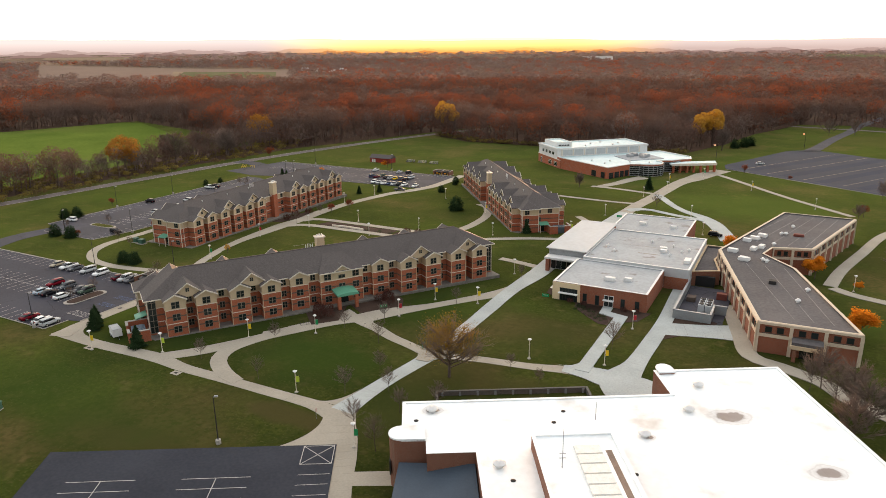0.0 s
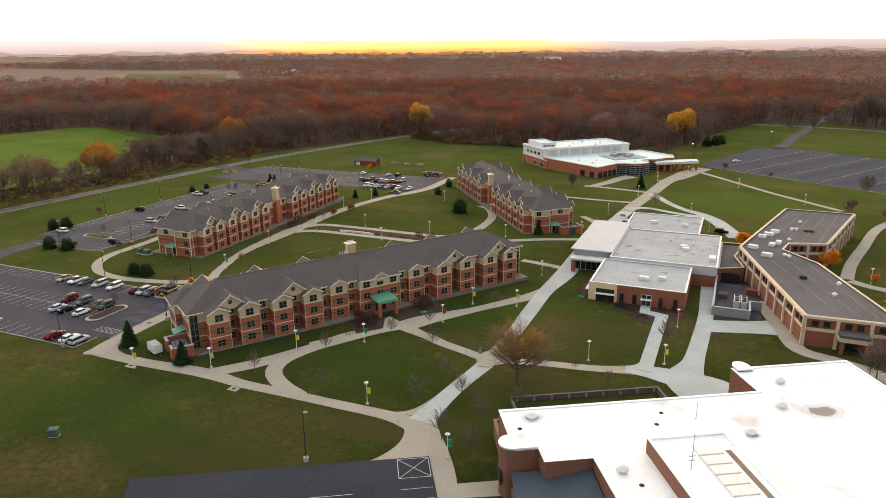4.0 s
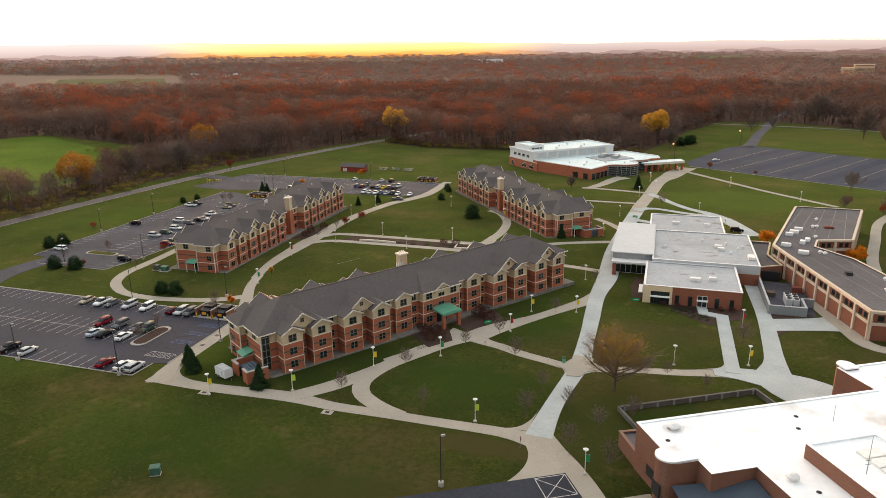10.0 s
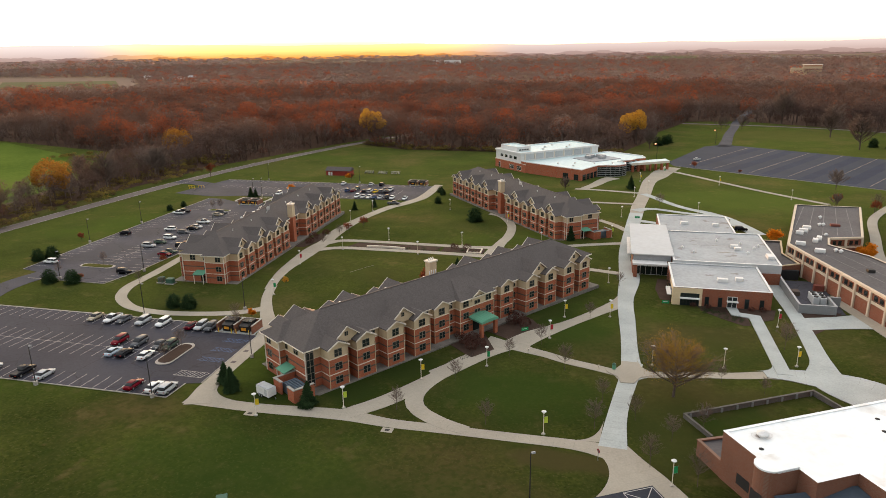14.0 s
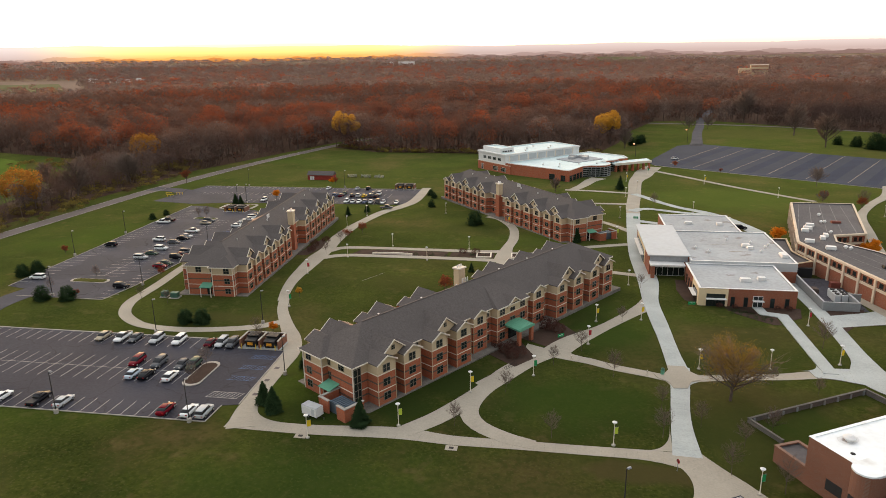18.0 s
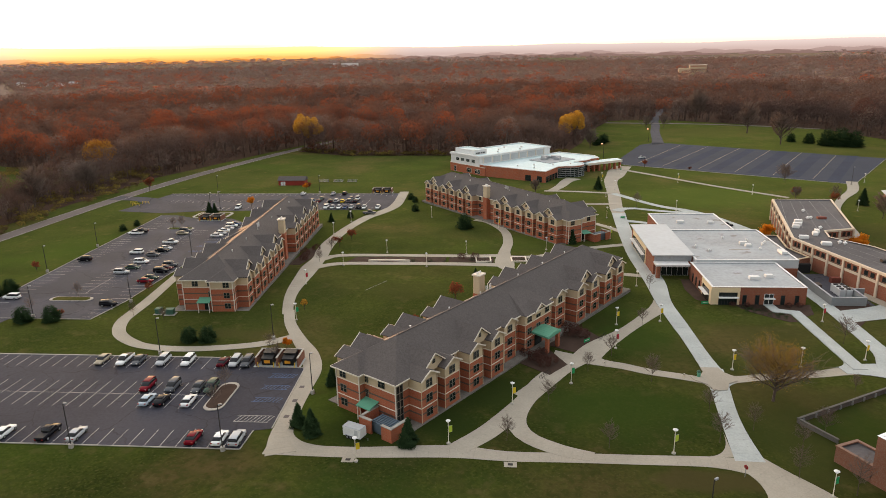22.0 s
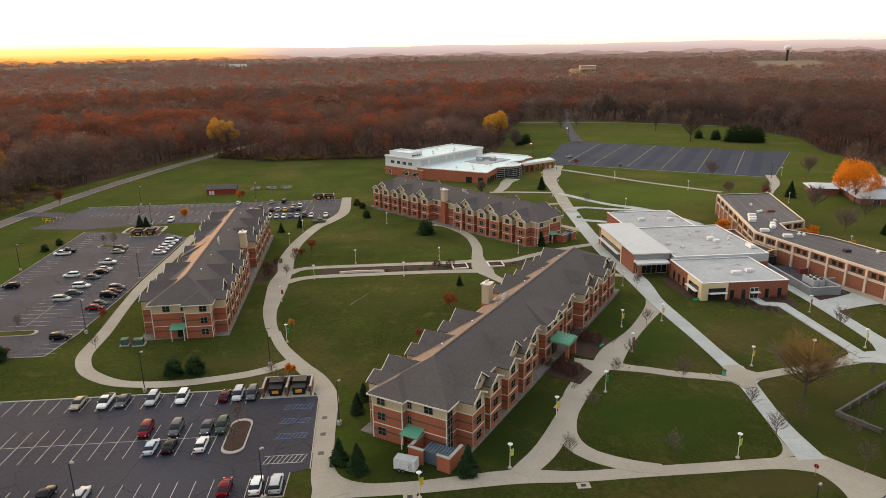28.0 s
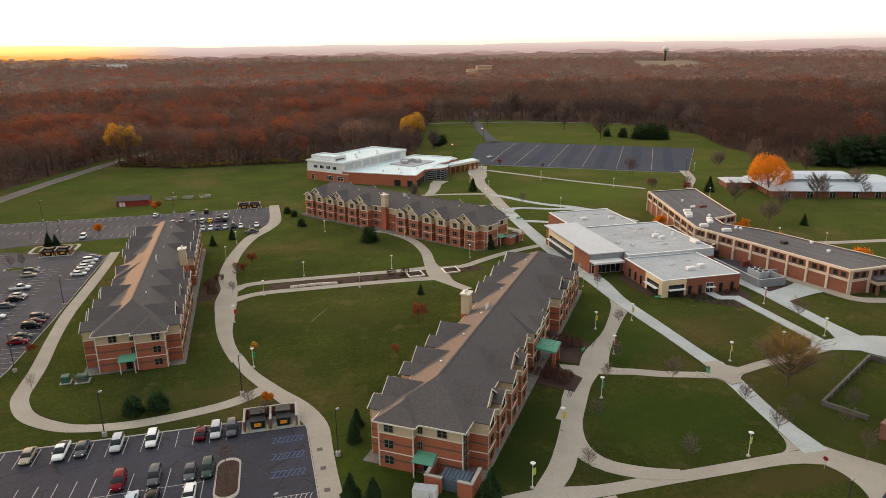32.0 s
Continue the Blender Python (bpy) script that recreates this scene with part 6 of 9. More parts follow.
for x, y, rx, ry in ((48, -6.9, 3.6, 2.3), (54.4, -21, 2.8, 1.8), (4.6, -2.6, 1.8, 1.2), (34.5, -11.6, 1.0, 0.7)):
    ponding(WHITEROOF, x, y, rx, ry)
for x, y in ((2.0, -5.4), (22.0, -7.0), (30, -20), (14.2, -20.4), (24, -4), (36, -30)):
    part("roof_drain", MB().lathe(x, y, [(0.35, 7.752), (0.35, 7.80), (0.12, 7.9)], 8), DARKMETAL, theatre)
for k in range(7):
    part("skylight", MB().box(22.6, -18.4 - 2.1 * k, 9.8, 26.0, -16.6 - 2.1 * k, 10.1), LENS, theatre, "white panel of a rooflight strip")
part("roof_rust", MB().box(26.6, -32, 9.802, 27.4, -17.5, 9.808), SILT, theatre)
mast = part("roof_mast", MB().tube((20.2, -21, 9.8), (20.2, -21, 15.2), 0.06, 0.03), GREYMETAL, theatre, "thin aerial mast")
for z in (11.2, 11.8):
    part("mast_arm", MB().box(19.8, -21.04, z, 20.6, -20.96, z + 0.06), GREYMETAL, mast)
part("roof_pole", MB().tube((28.2, -6.6, 7.75), (28.2, -6.6, 10.6), 0.05, 0.03), GREYMETAL, theatre)
for x0, x1, y0, y1 in ((8, 40, -4.0, -4.12), (30, 60, -14, -14.12), (12, 17, -18.6, -18.7), (31, 60, -30, -30.12), (44, 44.12, -40, 7), (54, 54.12, -40, 7), (12, 12.12, -12, -1)):
    part("roof_seam", MB().box(x0, y0, 7.75, x1, y1, 7.756), WHITEROOF, theatre)
part("side_recess", MB().box(-0.05, -6.2, 1.5, 0.1, -3.6, 3.2), DARKMETAL, theatre)
# sunken yard with retaining walls beside the theatre
pit = thing("retaining_wall", "low grey retaining wall round a sunken grass court", "retaining wall", pose(-49.5, 79.8, gz(80), 0, 0, 30))
for x0, y0, x1, y1 in ((5.4, 16.2, 33.0, 16.5), (5.4, 9.0, 5.7, 16.2), (32.7, 10.0, 33.0, 16.2)):
    part("wall_run", MB().box(x0, y0, -2.0, x1, y1, 0.6), COPING_DARK, pit)
    part("wall_coping", MB().box(x0 - 0.06, y0 - 0.06, 0.6, x1 + 0.06, y1 + 0.06, 0.72), COPING_DARK, pit)
for k in range(9):
    part("wall_post", MB().box(6.4 + 3.2 * k, 16.05, -1.8, 6.8 + 3.2 * k, 16.2, 0.55), GREYBLOCK, pit)
wing = thing("low_wing", "low flat-roofed brick wing of the theatre", "annex", pose(-49.5, 79.8, gz(80), 0, 0, 30))
block(wing, [(0.1, 0.1), (0.4, 6.0), (4.8, 5.6), (4.8, 0.1)], -1.5, 2.6, BRICK_OLD, BROWNROOF, BRICK_OLD, 0.2)

# library by the woods
library = thing("library", "low brick library with pale hipped metal roof", "library", pose(80, 256, gz(256), 0, 0, -18))
LIBROOF = material("pale_blue_metal_roof", (0.50, 0.55, 0.585), 0.6, dark=(0.42, 0.46, 0.49), scale=0.2, fine=1.5)
part("wall", MB().box(-17, -8, -2, 44, 24, 3.2), BRICK_HALL, library)
part("roof", MB().solid([(-19, -10, 3.2), (46, -10, 3.2), (46, 26, 3.2), (-19, 26, 3.2)], [(-10, -1, 5.6), (38, -1, 5.6), (38, 17, 5.6), (-10, 17, 5.6)]), LIBROOF, library, "pale standing-seam hip roof")
part("clerestory", MB().box(-9, 0, 5.6, 22, 16, 6.9), LIBROOF, library)
part("upper_roof", MB().solid([(-10, -1, 6.9), (23, -1, 6.9), (23, 17, 6.9), (-10, 17, 6.9)], [(-6, 4, 8.2), (19, 4, 8.2), (19, 12, 8.2), (-6, 12, 8.2)]), LIBROOF, library, "pale upper hip roof")
part("roof_lantern", MB().solid([(-8, 9, 8.0), (-3, 9, 8.0), (-3, 14, 8.0), (-8, 14, 8.0)], [(-7.6, 9.4, 10.4), (-4, 9.4, 9.2), (-4, 13.6, 9.2), (-7.6, 13.6, 10.4)]), WHITEMETAL, library, "white wedge-shaped rooflight")
part("low_wing", MB().box(-30, 13, -2, -19.2, 24, 2.6), BRICK_HALL, library)
part("wing_roof", MB().solid([(-31, 12, 2.6), (-19.1, 12, 2.6), (-19.1, 25, 2.6), (-31, 25, 2.6)], [(-28, 16, 3.6), (-20, 16, 3.6), (-20, 21, 3.6), (-28, 21, 3.6)]), PALEROOF, library)
for k in range(6):
    glazing(library, -11.0 + 9.4 * k, -8.05, -0.4, 0, 2.6, 3.0, 2, 2, frame_mat=WHITEMETAL)
for k in range(12):
    part("roof_seam", MB().tube((-15 + 5.2 * k, -9.4, 3.3), (-8 + 3.9 * k, -1.2, 5.55), 0.06, 0.06, 4), WHITEMETAL, library)
part("terrace", MB().box(-19, -13, -2, 50, -8.2, -0.35), CONCRETE, library, "pale terrace before the library")

# red field shed
shed = thing("field_shed", "red wooden shed with a dark roof beside the sports field", "shed", at(-209.5, 324))
part("wall", MB().box(-6.8, -2.6, -1, 6.8, 2.6, 2.6), REDPAINT, shed)
part("roof", MB().solid([(-7.2, -3.1, 2.55), (7.2, -3.1, 2.55), (7.2, 3.1, 2.55), (-7.2, 3.1, 2.55)], [(-7.2, -0.1, 4.3), (7.2, -0.1, 4.3), (7.2, 0.1, 4.3), (-7.2, 0.1, 4.3)]), SHINGLE, shed)
part("shed_door", MB().box(-5.6, -2.72, -0.3, -4.6, -2.6, 1.9), WHITEMETAL, shed, "white door")
part("shed_door", MB().box(-4.3, -2.72, -0.3, -3.3, -2.6, 1.9), WHITEMETAL, shed)

# distant landmarks
tower = thing("water_tower", "far water tower with a white bulb on a steel stem", "water tower", pose(1033, 1968, gz(1968)))
part("stem", MB().lathe(0, 0, [(6, 0), (3.4, 8), (3.2, 40), (5.5, 43)], 12), DARKMETAL, tower)
part("tank", MB().lathe(0, 0, [(5.5, 43), (9, 46), (10, 49), (8.4, 53), (3, 56)], 14), WHITEMETAL, tower)
far_hall = thing("far_building", "long pale building among the far woods", "building", pose(279, 1440, float(relief(279, 1440)), 0, 0, -10))
part("wall", MB().box(-26, -10, -4, 26, 10, 17.5), CREAM, far_hall)
part("wall_wing", MB().box(-6, -8, 17.5, 26, 8, 23), CREAM, far_hall)
for z in (15.0, 20.6):
    part("window_band", MB().box(-4, -12.2 if z < 16 else -8.2, z, 25, -10 if z < 16 else -8, z + 1.4), BRICK, far_hall)
part("roof_edge", MB().box(-7, -9, 23, 27, 9, 23.8), TRIM, far_hall)
barns = thing("far_barns", "white farm buildings far beyond the woods", "farm building", pose(-600, 2170, float(relief(-600, 2170)) + 6, 0, 0, 10))
for x, y, w in ((-30, 0, 26), (12, 14, 34), (40, -10, 18)):
    part("barn", MB().solid([(x - w / 2, y - 6, -2), (x + w / 2, y - 6, -2), (x + w / 2, y + 6, -2), (x - w / 2, y + 6, -2)], [(x - w / 2, y - 5, 11), (x + w / 2, y - 5, 11), (x + w / 2, y + 5, 11), (x - w / 2, y + 5, 11)]), WHITEMETAL, barns)

houses = thing("far_houses", "white farmhouse and sheds beside a far field", "farm building", pose(-1040, 1345, float(relief(-1040, 1345)) + 3))
for x, y, w, h in ((-42, 0, 16, 7), (-16, 10, 10, 5), (34, -6, 34, 4), (66, 4, 14, 6)):
    hb = part("house_wall", MB().box(x - w / 2, y - 5, -2, x + w / 2, y + 5, h), WHITEMETAL, houses)
    part("house_roof", MB().solid([(x - w / 2 - 0.5, y - 5.5, h), (x + w / 2 + 0.5, y - 5.5, h), (x + w / 2 + 0.5, y + 5.5, h), (x - w / 2 - 0.5, y + 5.5, h)], [(x - w / 2, y - 0.2, h + 3), (x + w / 2, y - 0.2, h + 3), (x + w / 2, y + 0.2, h + 3), (x - w / 2, y + 0.2, h + 3)]), PALEROOF, hb)

# ---- woods ----
rng = np.random.default_rng(7)


def inside(px, py, ring):
    """Which of the points lie in the ring."""
    hit = np.zeros(len(px), bool)
    n = len(ring)
    for i in range(n):
        (x0, y0), (x1, y1) = ring[i], ring[(i + 1) % n]
        cross = ((y0 > py) != (y1 > py)) & (px < (x1 - x0) * (py - y0) / ((y1 - y0) or 1e-9) + x0)
        hit ^= cross
    return hit


def trunk_template(seed):
    """Trunk and forks of a tree of unit height."""
    r = np.random.default_rng(seed)
    v, f = [], []

    def stick(p, q, a, b):
        i = len(v)
        for c, w in ((p, a), (q, b)):
            for k in range(3):
                t = 2.1 * k
                v.append((c[0] + w * math.cos(t), c[1] + w * math.sin(t), c[2]))
        for k in range(3):
            j = (k + 1) % 3
            f.extend([(i + k, i + j, i + 3 + j), (i + k, i + 3 + j, i + 3 + k)])
    stick((0, 0, -0.03), (0.02, 0.01, 0.55), 0.016, 0.009)
    for k in range(5):
        a, z = r.uniform(0, 6.28), r.uniform(0.3, 0.55)
        stick((0.01, 0, z), (0.18 * math.cos(a), 0.18 * math.sin(a), z + r.uniform(0.2, 0.35)), 0.007, 0.002)
    return np.array(v), np.array(f)


def leafy_template(n, size, seed, rx=0.28, lobes=11, tall=1.0, hollow=0.78):
    """A tree of unit height: trunk, forks and a crown of rounded boughs, each a shell of small clumps of leaves or twigs."""
    v, f = trunk_template(seed)
    r = np.random.default_rng(seed + 500)
    k = np.arange(lobes)
    up = 1 - (1.55 if tall == 1.0 else 1.8) * (k + 0.5) / lobes
    az = 2.4 * k + r.uniform(-0.4, 0.4, lobes)
    flat = np.sqrt(1 - up * up)
    out = np.stack([flat * np.cos(az), flat * np.sin(az), up], -1)
    mid = out * r.uniform(0.5, 0.72, lobes)[:, None] * np.array((rx, rx, 0.34)) + np.array((0, 0, 0.6 if tall == 1.0 else 0.55))
    size_of = rx * r.uniform(0.36, 0.52, lobes)
    which = r.integers(lobes, size=n)
    d = r.normal(size=(n, 3))
    d = d / np.linalg.norm(d, axis=1)[:, None] + out[which] * 0.75
    d /= np.linalg.norm(d, axis=1)[:, None]
    c = mid[which] + d * (size_of[which] * r.uniform(hollow, 1.08, n))[:, None]
    return clumps(v, f, c, d, size, r, 0.32)


def clumps(v, f, c, d, size, r, loose):
    """Adds one small flat clump of leaves at each place c, turned along d."""
    n = len(c)
    nn = d + r.normal(size=(n, 3)) * loose
    a = np.cross(nn, r.normal(size=(n, 3)))
    b = np.cross(nn, a)
    a *= (size * r.uniform(0.6, 1.4, n) / np.linalg.norm(a, axis=1))[:, None]
    b *= (size * r.uniform(0.5, 1.1, n) / np.linalg.norm(b, axis=1))[:, None]
    tri = np.stack([c + a, c - a * 0.6 + b, c - a * 0.6 - b], 1).reshape(-1, 3)
    return np.concatenate([v, tri]), np.concatenate([f, np.arange(n * 3).reshape(-1, 3) + len(v)]), len(v)


def dome_template(n, size, seed, rx=0.27, low=0.2, inner=0.72, wood=True):
    """A far tree of unit height: a rounded crown of clumps, thickest at its skin."""
    v, f = trunk_template(seed) if wood else (np.zeros((0, 3)), np.zeros((0, 3), int))
    r = np.random.default_rng(seed + 500)
    bump = r.uniform(0, 6.28, 3)
    d = r.normal(size=(n, 3))
    d /= np.linalg.norm(d, axis=1)[:, None]
    d[:, 2] = np.where((d[:, 2] < -0.1) & (r.uniform(size=n) < 0.5), -d[:, 2], d[:, 2])
    az = np.arctan2(d[:, 1], d[:, 0])
    rough = 1 + 0.16 * np.sin(3 * az + bump[0]) * np.cos(4 * d[:, 2] + bump[1]) + 0.08 * np.sin(5 * az + 6 * d[:, 2] + bump[2])
    c = d * (rough * r.uniform(inner, 1.0, n))[:, None] * np.array((rx, rx, 0.4)) + np.array((0, 0, 0.58))
    c[:, 2] = np.maximum(c[:, 2], low * r.uniform(0.8, 1.3, n))
    return clumps(v, f, c, d, size, r, 0.28)


def grow(name, spots, templates, mat, label, category="woods"):
    """One joined stand: spots are rows of x, y, height, width factor, tint."""
    vs, fs, ts, base = [], [], [], 0
    pick = rng.integers(len(templates), size=len(spots))
    for k, (tv, tf, wood) in enumerate(templates):
        s = spots[pick == k]
        if not len(s):
            continue
        a = rng.uniform(0, 6.28, len(s))
        c, sn = np.cos(a)[:, None], np.sin(a)[:, None]
        h, w = s[:, 2:3], s[:, 3:4]
        x = (tv[:, 0] * c - tv[:, 1] * sn) * h * w + s[:, 0:1]
        y = (tv[:, 0] * sn + tv[:, 1] * c) * h * w + s[:, 1:2]
        ground = relief(s[:, 0:1], s[:, 1:2])
        z = tv[:, 2] * h + ground
        vs.append(np.stack([x, y, z], -1).reshape(-1, 3))
        fs.append((tf[None] + (base + np.arange(len(s)) * len(tv))[:, None, None]).reshape(-1, 3))
        ts.append(np.where(np.arange(len(tv)) < wood, np.minimum(s[:, 4:5], 0.04), s[:, 4:5]).ravel())
        base += len(s) * len(tv)
    v, f, t = np.concatenate(vs), np.concatenate(fs), np.concatenate(ts)
    me = bpy.data.meshes.new(name)
    me.vertices.add(len(v))
    me.vertices.foreach_set("co", v.astype(np.float32).ravel())
    me.loops.add(len(f) * 3)
    me.loops.foreach_set("vertex_index", f.astype(np.int32).ravel())
    me.polygons.add(len(f))
    me.polygons.foreach_set("loop_start", np.arange(0, len(f) * 3, 3, dtype=np.int32))
    me.update(calc_edges=True)
    at_ = me.attributes.new("tint", "FLOAT", "POINT")
    at_.data.foreach_set("value", t.astype(np.float32))
    me.materials.append(mat)
    return tagged(new(name, me), label, category, kind="stuff")


WEST = [(-1000, 330), (-568, 322), (-547, 432), (-422, 392), (-330, 356), (-292, 350), (-278, 395), (-262, 450), (-236, 520), (-200, 640), (-160, 780), (-1000, 780)]
EAST = [(-244, 450), (-208, 428), (-137, 425), (-62, 434), (-46, 485), (-32, 560), (-4, 642), (24, 648), (46, 648), (92, 612), (150, 562), (166, 470), (140, 400), (136, 332), (182, 314), (300, 296), (620, 240), (1200, 300), (1200, 900), (80, 900), (-140, 800), (-186, 640), (-216, 540)]
OPEN = [BROWN_FIELD, PALE_FIELD, *CLEARINGS]


def scatter(x0, x1, y0, y1, step, near, far, ring=None, open_to=True):
    gx, gy = np.meshgrid(np.arange(x0, x1, step), np.arange(y0, y1, step))
    px = gx.ravel() + rng.uniform(-0.45, 0.45, gx.size) * step
    py = gy.ravel() + rng.uniform(-0.45, 0.45, gx.size) * step
    d = np.hypot(px + 80, py - 40)
    ang = np.degrees(np.arctan2(py - 40, px + 80))
    ok = (d > near) & (d <= far) & (ang > 30) & (ang < 166)
    if ring is not None:
        ok &= np.logical_or.reduce([inside(px, py, r) for r in ring])
    for o in OPEN:
        ok &= ~inside(px, py, o)
    return px[ok], py[ok]


def tints(px, py, scale=0.012):
    """Mixed greys and browns, with drifts of rust: a tint for each tree, above 0.5 where it keeps its leaves."""
    n = len(px)
    k = np.sin(px * scale + 1.3 * np.sin(py * scale * 0.8)) * np.sin(py * scale * 1.3 + 0.7 + 1.1 * np.sin(px * scale * 0.6))
    t = np.clip(0.17 + 0.16 * k + rng.normal(0, 0.1, n), 0.05, 0.46)
    # East trees get a duller tint to offset the sun on them.
    t = np.where((px > 60) & (py < 620), t * 0.7 + 0.03, t)
    k2 = np.sin(px * scale * 2.7 + 1.7 * np.sin(py * scale * 2.1)) * np.sin(py * scale * 3.1 + 2.0)
    rust = np.clip(0.2 + 0.3 * k + 0.25 * k2, 0.03, 0.75) * np.where(px > 60, 0.16, 1.0)
    t = np.where(rng.uniform(size=n) < rust, rng.uniform(0.52, 1.0, n), t)
    return np.where(rng.uniform(size=n) < np.where(k2 < -0.45, 0.3, 0.02), 0.0, t)


def spots_of(px, py, h, w):
    n = len(px)
    t = tints(px, py)
    lift = 1 + 0.08 * np.sin(px * 0.05 + 2 * np.sin(py * 0.03))
    return np.stack([px, py, rng.uniform(h * 0.62, h * 1.22, n) * lift, rng.uniform(w * 0.8, w * 1.25, n) * np.where(t > 0.5, 1.15, 1.0), t], -1)


near_t = [leafy_template(680, 0.0185, 11 + k, 0.31, 13, 1.0, 0.86) for k in range(6)]
near_b = [leafy_template(620, 0.0155, 21 + k, 0.28, 15, 0.9, 0.62) for k in range(7)]
mid_t = [leafy_template(130, 0.036, 31 + k, 0.32, 7, 1.0, 0.86) for k in range(5)]
mid_b = [leafy_template(110, 0.034, 41 + k, 0.29, 8, 0.9, 0.6) for k in range(5)]
far_t = [dome_template(40, 0.075, 51 + k, 0.27, 0.2, 0.8, False) for k in range(4)]
sky_t = [dome_template(30, 0.1, 61 + k, 0.27, 0.2, 0.8, False) for k in range(4)]


def mixed(name, spots, bare, leafy, mat, label):
    """A stand of leafless trees with leafy ones among them."""
    b = spots[:, 4] < 0.5
    grow(name, spots[b], bare, mat, "leafless grey-brown " + label)
    grow(name, spots[~b], leafy, mat, "rust-brown leafy " + label)


near = spots_of(*scatter(-1000, 1200, 280, 900, 10.2, 0, 640, (WEST, EAST)), 22.5, 1.0)
mixed("near_woods", near[near[:, 0] <= 62], near_b, near_t, WOODS, "autumn woods behind the campus")
mixed("east_woods", near[near[:, 0] > 62], near_b, near_t, SHADEDWOODS, "dark woods beside the library")
mixed("middle_woods", spots_of(*scatter(-1000, 1200, 200, 1250, 12.0, 640, 1050, (WEST, EAST, [(-1000, 760), (1200, 760), (1400, 1250), (-1200, 1250)])), 21.0, 1.05), mid_b, mid_t, WOODS, "autumn woods further off")
# Both far stands use crown colours paled for distance haze.
grow("far_woods", spots_of(*scatter(-2400, 2400, 200, 2500, 22, 1050, 2300), 17.0, 1.6), far_t, MIDWOODS, "far brown woods towards the skyline, slightly paled with haze")
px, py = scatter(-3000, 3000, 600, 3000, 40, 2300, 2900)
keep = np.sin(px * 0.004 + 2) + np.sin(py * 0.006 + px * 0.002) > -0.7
grow("skyline_woods", spots_of(px[keep], py[keep], 15.0, 2.4), sky_t, HAZEDWOODS, "woods along the skyline, coloured pale with haze")
# young growth along the edges of the woods
ex, ey = [], []
for ring in (WEST, EAST):
    for (x0, y0), (x1, y1) in zip(ring, ring[1:]):
        for k in range(int(math.hypot(x1 - x0, y1 - y0) / 2.6)):
            u = rng.uniform()
            ex.append(x0 + (x1 - x0) * u + rng.uniform(-7, 7))
            ey.append(y0 + (y1 - y0) * u + rng.uniform(-2, 9))
ex, ey = np.array(ex), np.array(ey)
ok = (np.hypot(ex + 80, ey - 40) < 640) & (np.logical_or(inside(ex, ey, WEST), inside(ex, ey, EAST)))
young = spots_of(ex[ok], ey[ok], 9.0, 1.15)
young[:, 4] = np.minimum(young[:, 4], 0.62)
grow("wood_edge_growth", young, [leafy_template(170, 0.035, 81 + k, 0.33, 8, 0.9, 0.4) for k in range(4)], WOODS, "leafless young growth at the edge of the woods", "brush")
# hedgerow between the road and the field, with brush under it
hy = rng.uniform(90, 352, 210)
hx = -296 - rng.uniform(0, 24, 210) - rng.uniform(0, 8, 210) - np.clip((hy - 230) * 0.06, 0, 8)
hedge = spots_of(hx, hy, 16.0, 1.0)
hedge[:, 4] *= 0.6
hedge[:, 2] *= rng.uniform(0.5, 1.2, 210)
grow("hedgerow", hedge, near_b, WOODS, "bare hedgerow trees along the road")
bx = np.concatenate([-289 - rng.uniform(0, 34, 420), rng.uniform(-240, -60, 200), -300 - rng.uniform(0, 120, 120)])
by = np.concatenate([rng.uniform(60, 352, 420), rng.uniform(424, 434, 200), rng.uniform(348, 372, 120)])
by = np.where((bx > -240) & (by > 420), by + np.where(bx < -200, (-200 - bx) * 0.5, 0), by)
brush = spots_of(bx, by, 2.8, 1.5)
brush[:, 4] = rng.uniform(0, 1, len(brush))
grow("hedge_brush", brush, [dome_template(90, 0.085, 71 + k, 0.5, 0.04, 0.55, False) for k in range(3)], BRUSH, "low olive and brown brush at the edge of the woods", "brush")
LITTER = material("leaf_litter", (0.085, 0.05, 0.034), 0.95, dark=(0.045, 0.028, 0.02), scale=0.05, fine=1.0, spec=0.05)
sheet("wood_floor_west", WEST, 0.04, LITTER, "leaf litter under the woods", "forest floor")
sheet("wood_floor_east", EAST, 0.04, LITTER, "leaf litter under the woods", "forest floor")
sheet("hedge_floor", [(-306, 60), (-304, 150), (-302, 215), (-298, 280), (-293, 350), (-330, 356), (-345, 300), (-330, 230), (-326, 60)], 0.045, LITTER, "leaf litter and dead grass under the hedgerow", "verge")

# ---- single trees ----


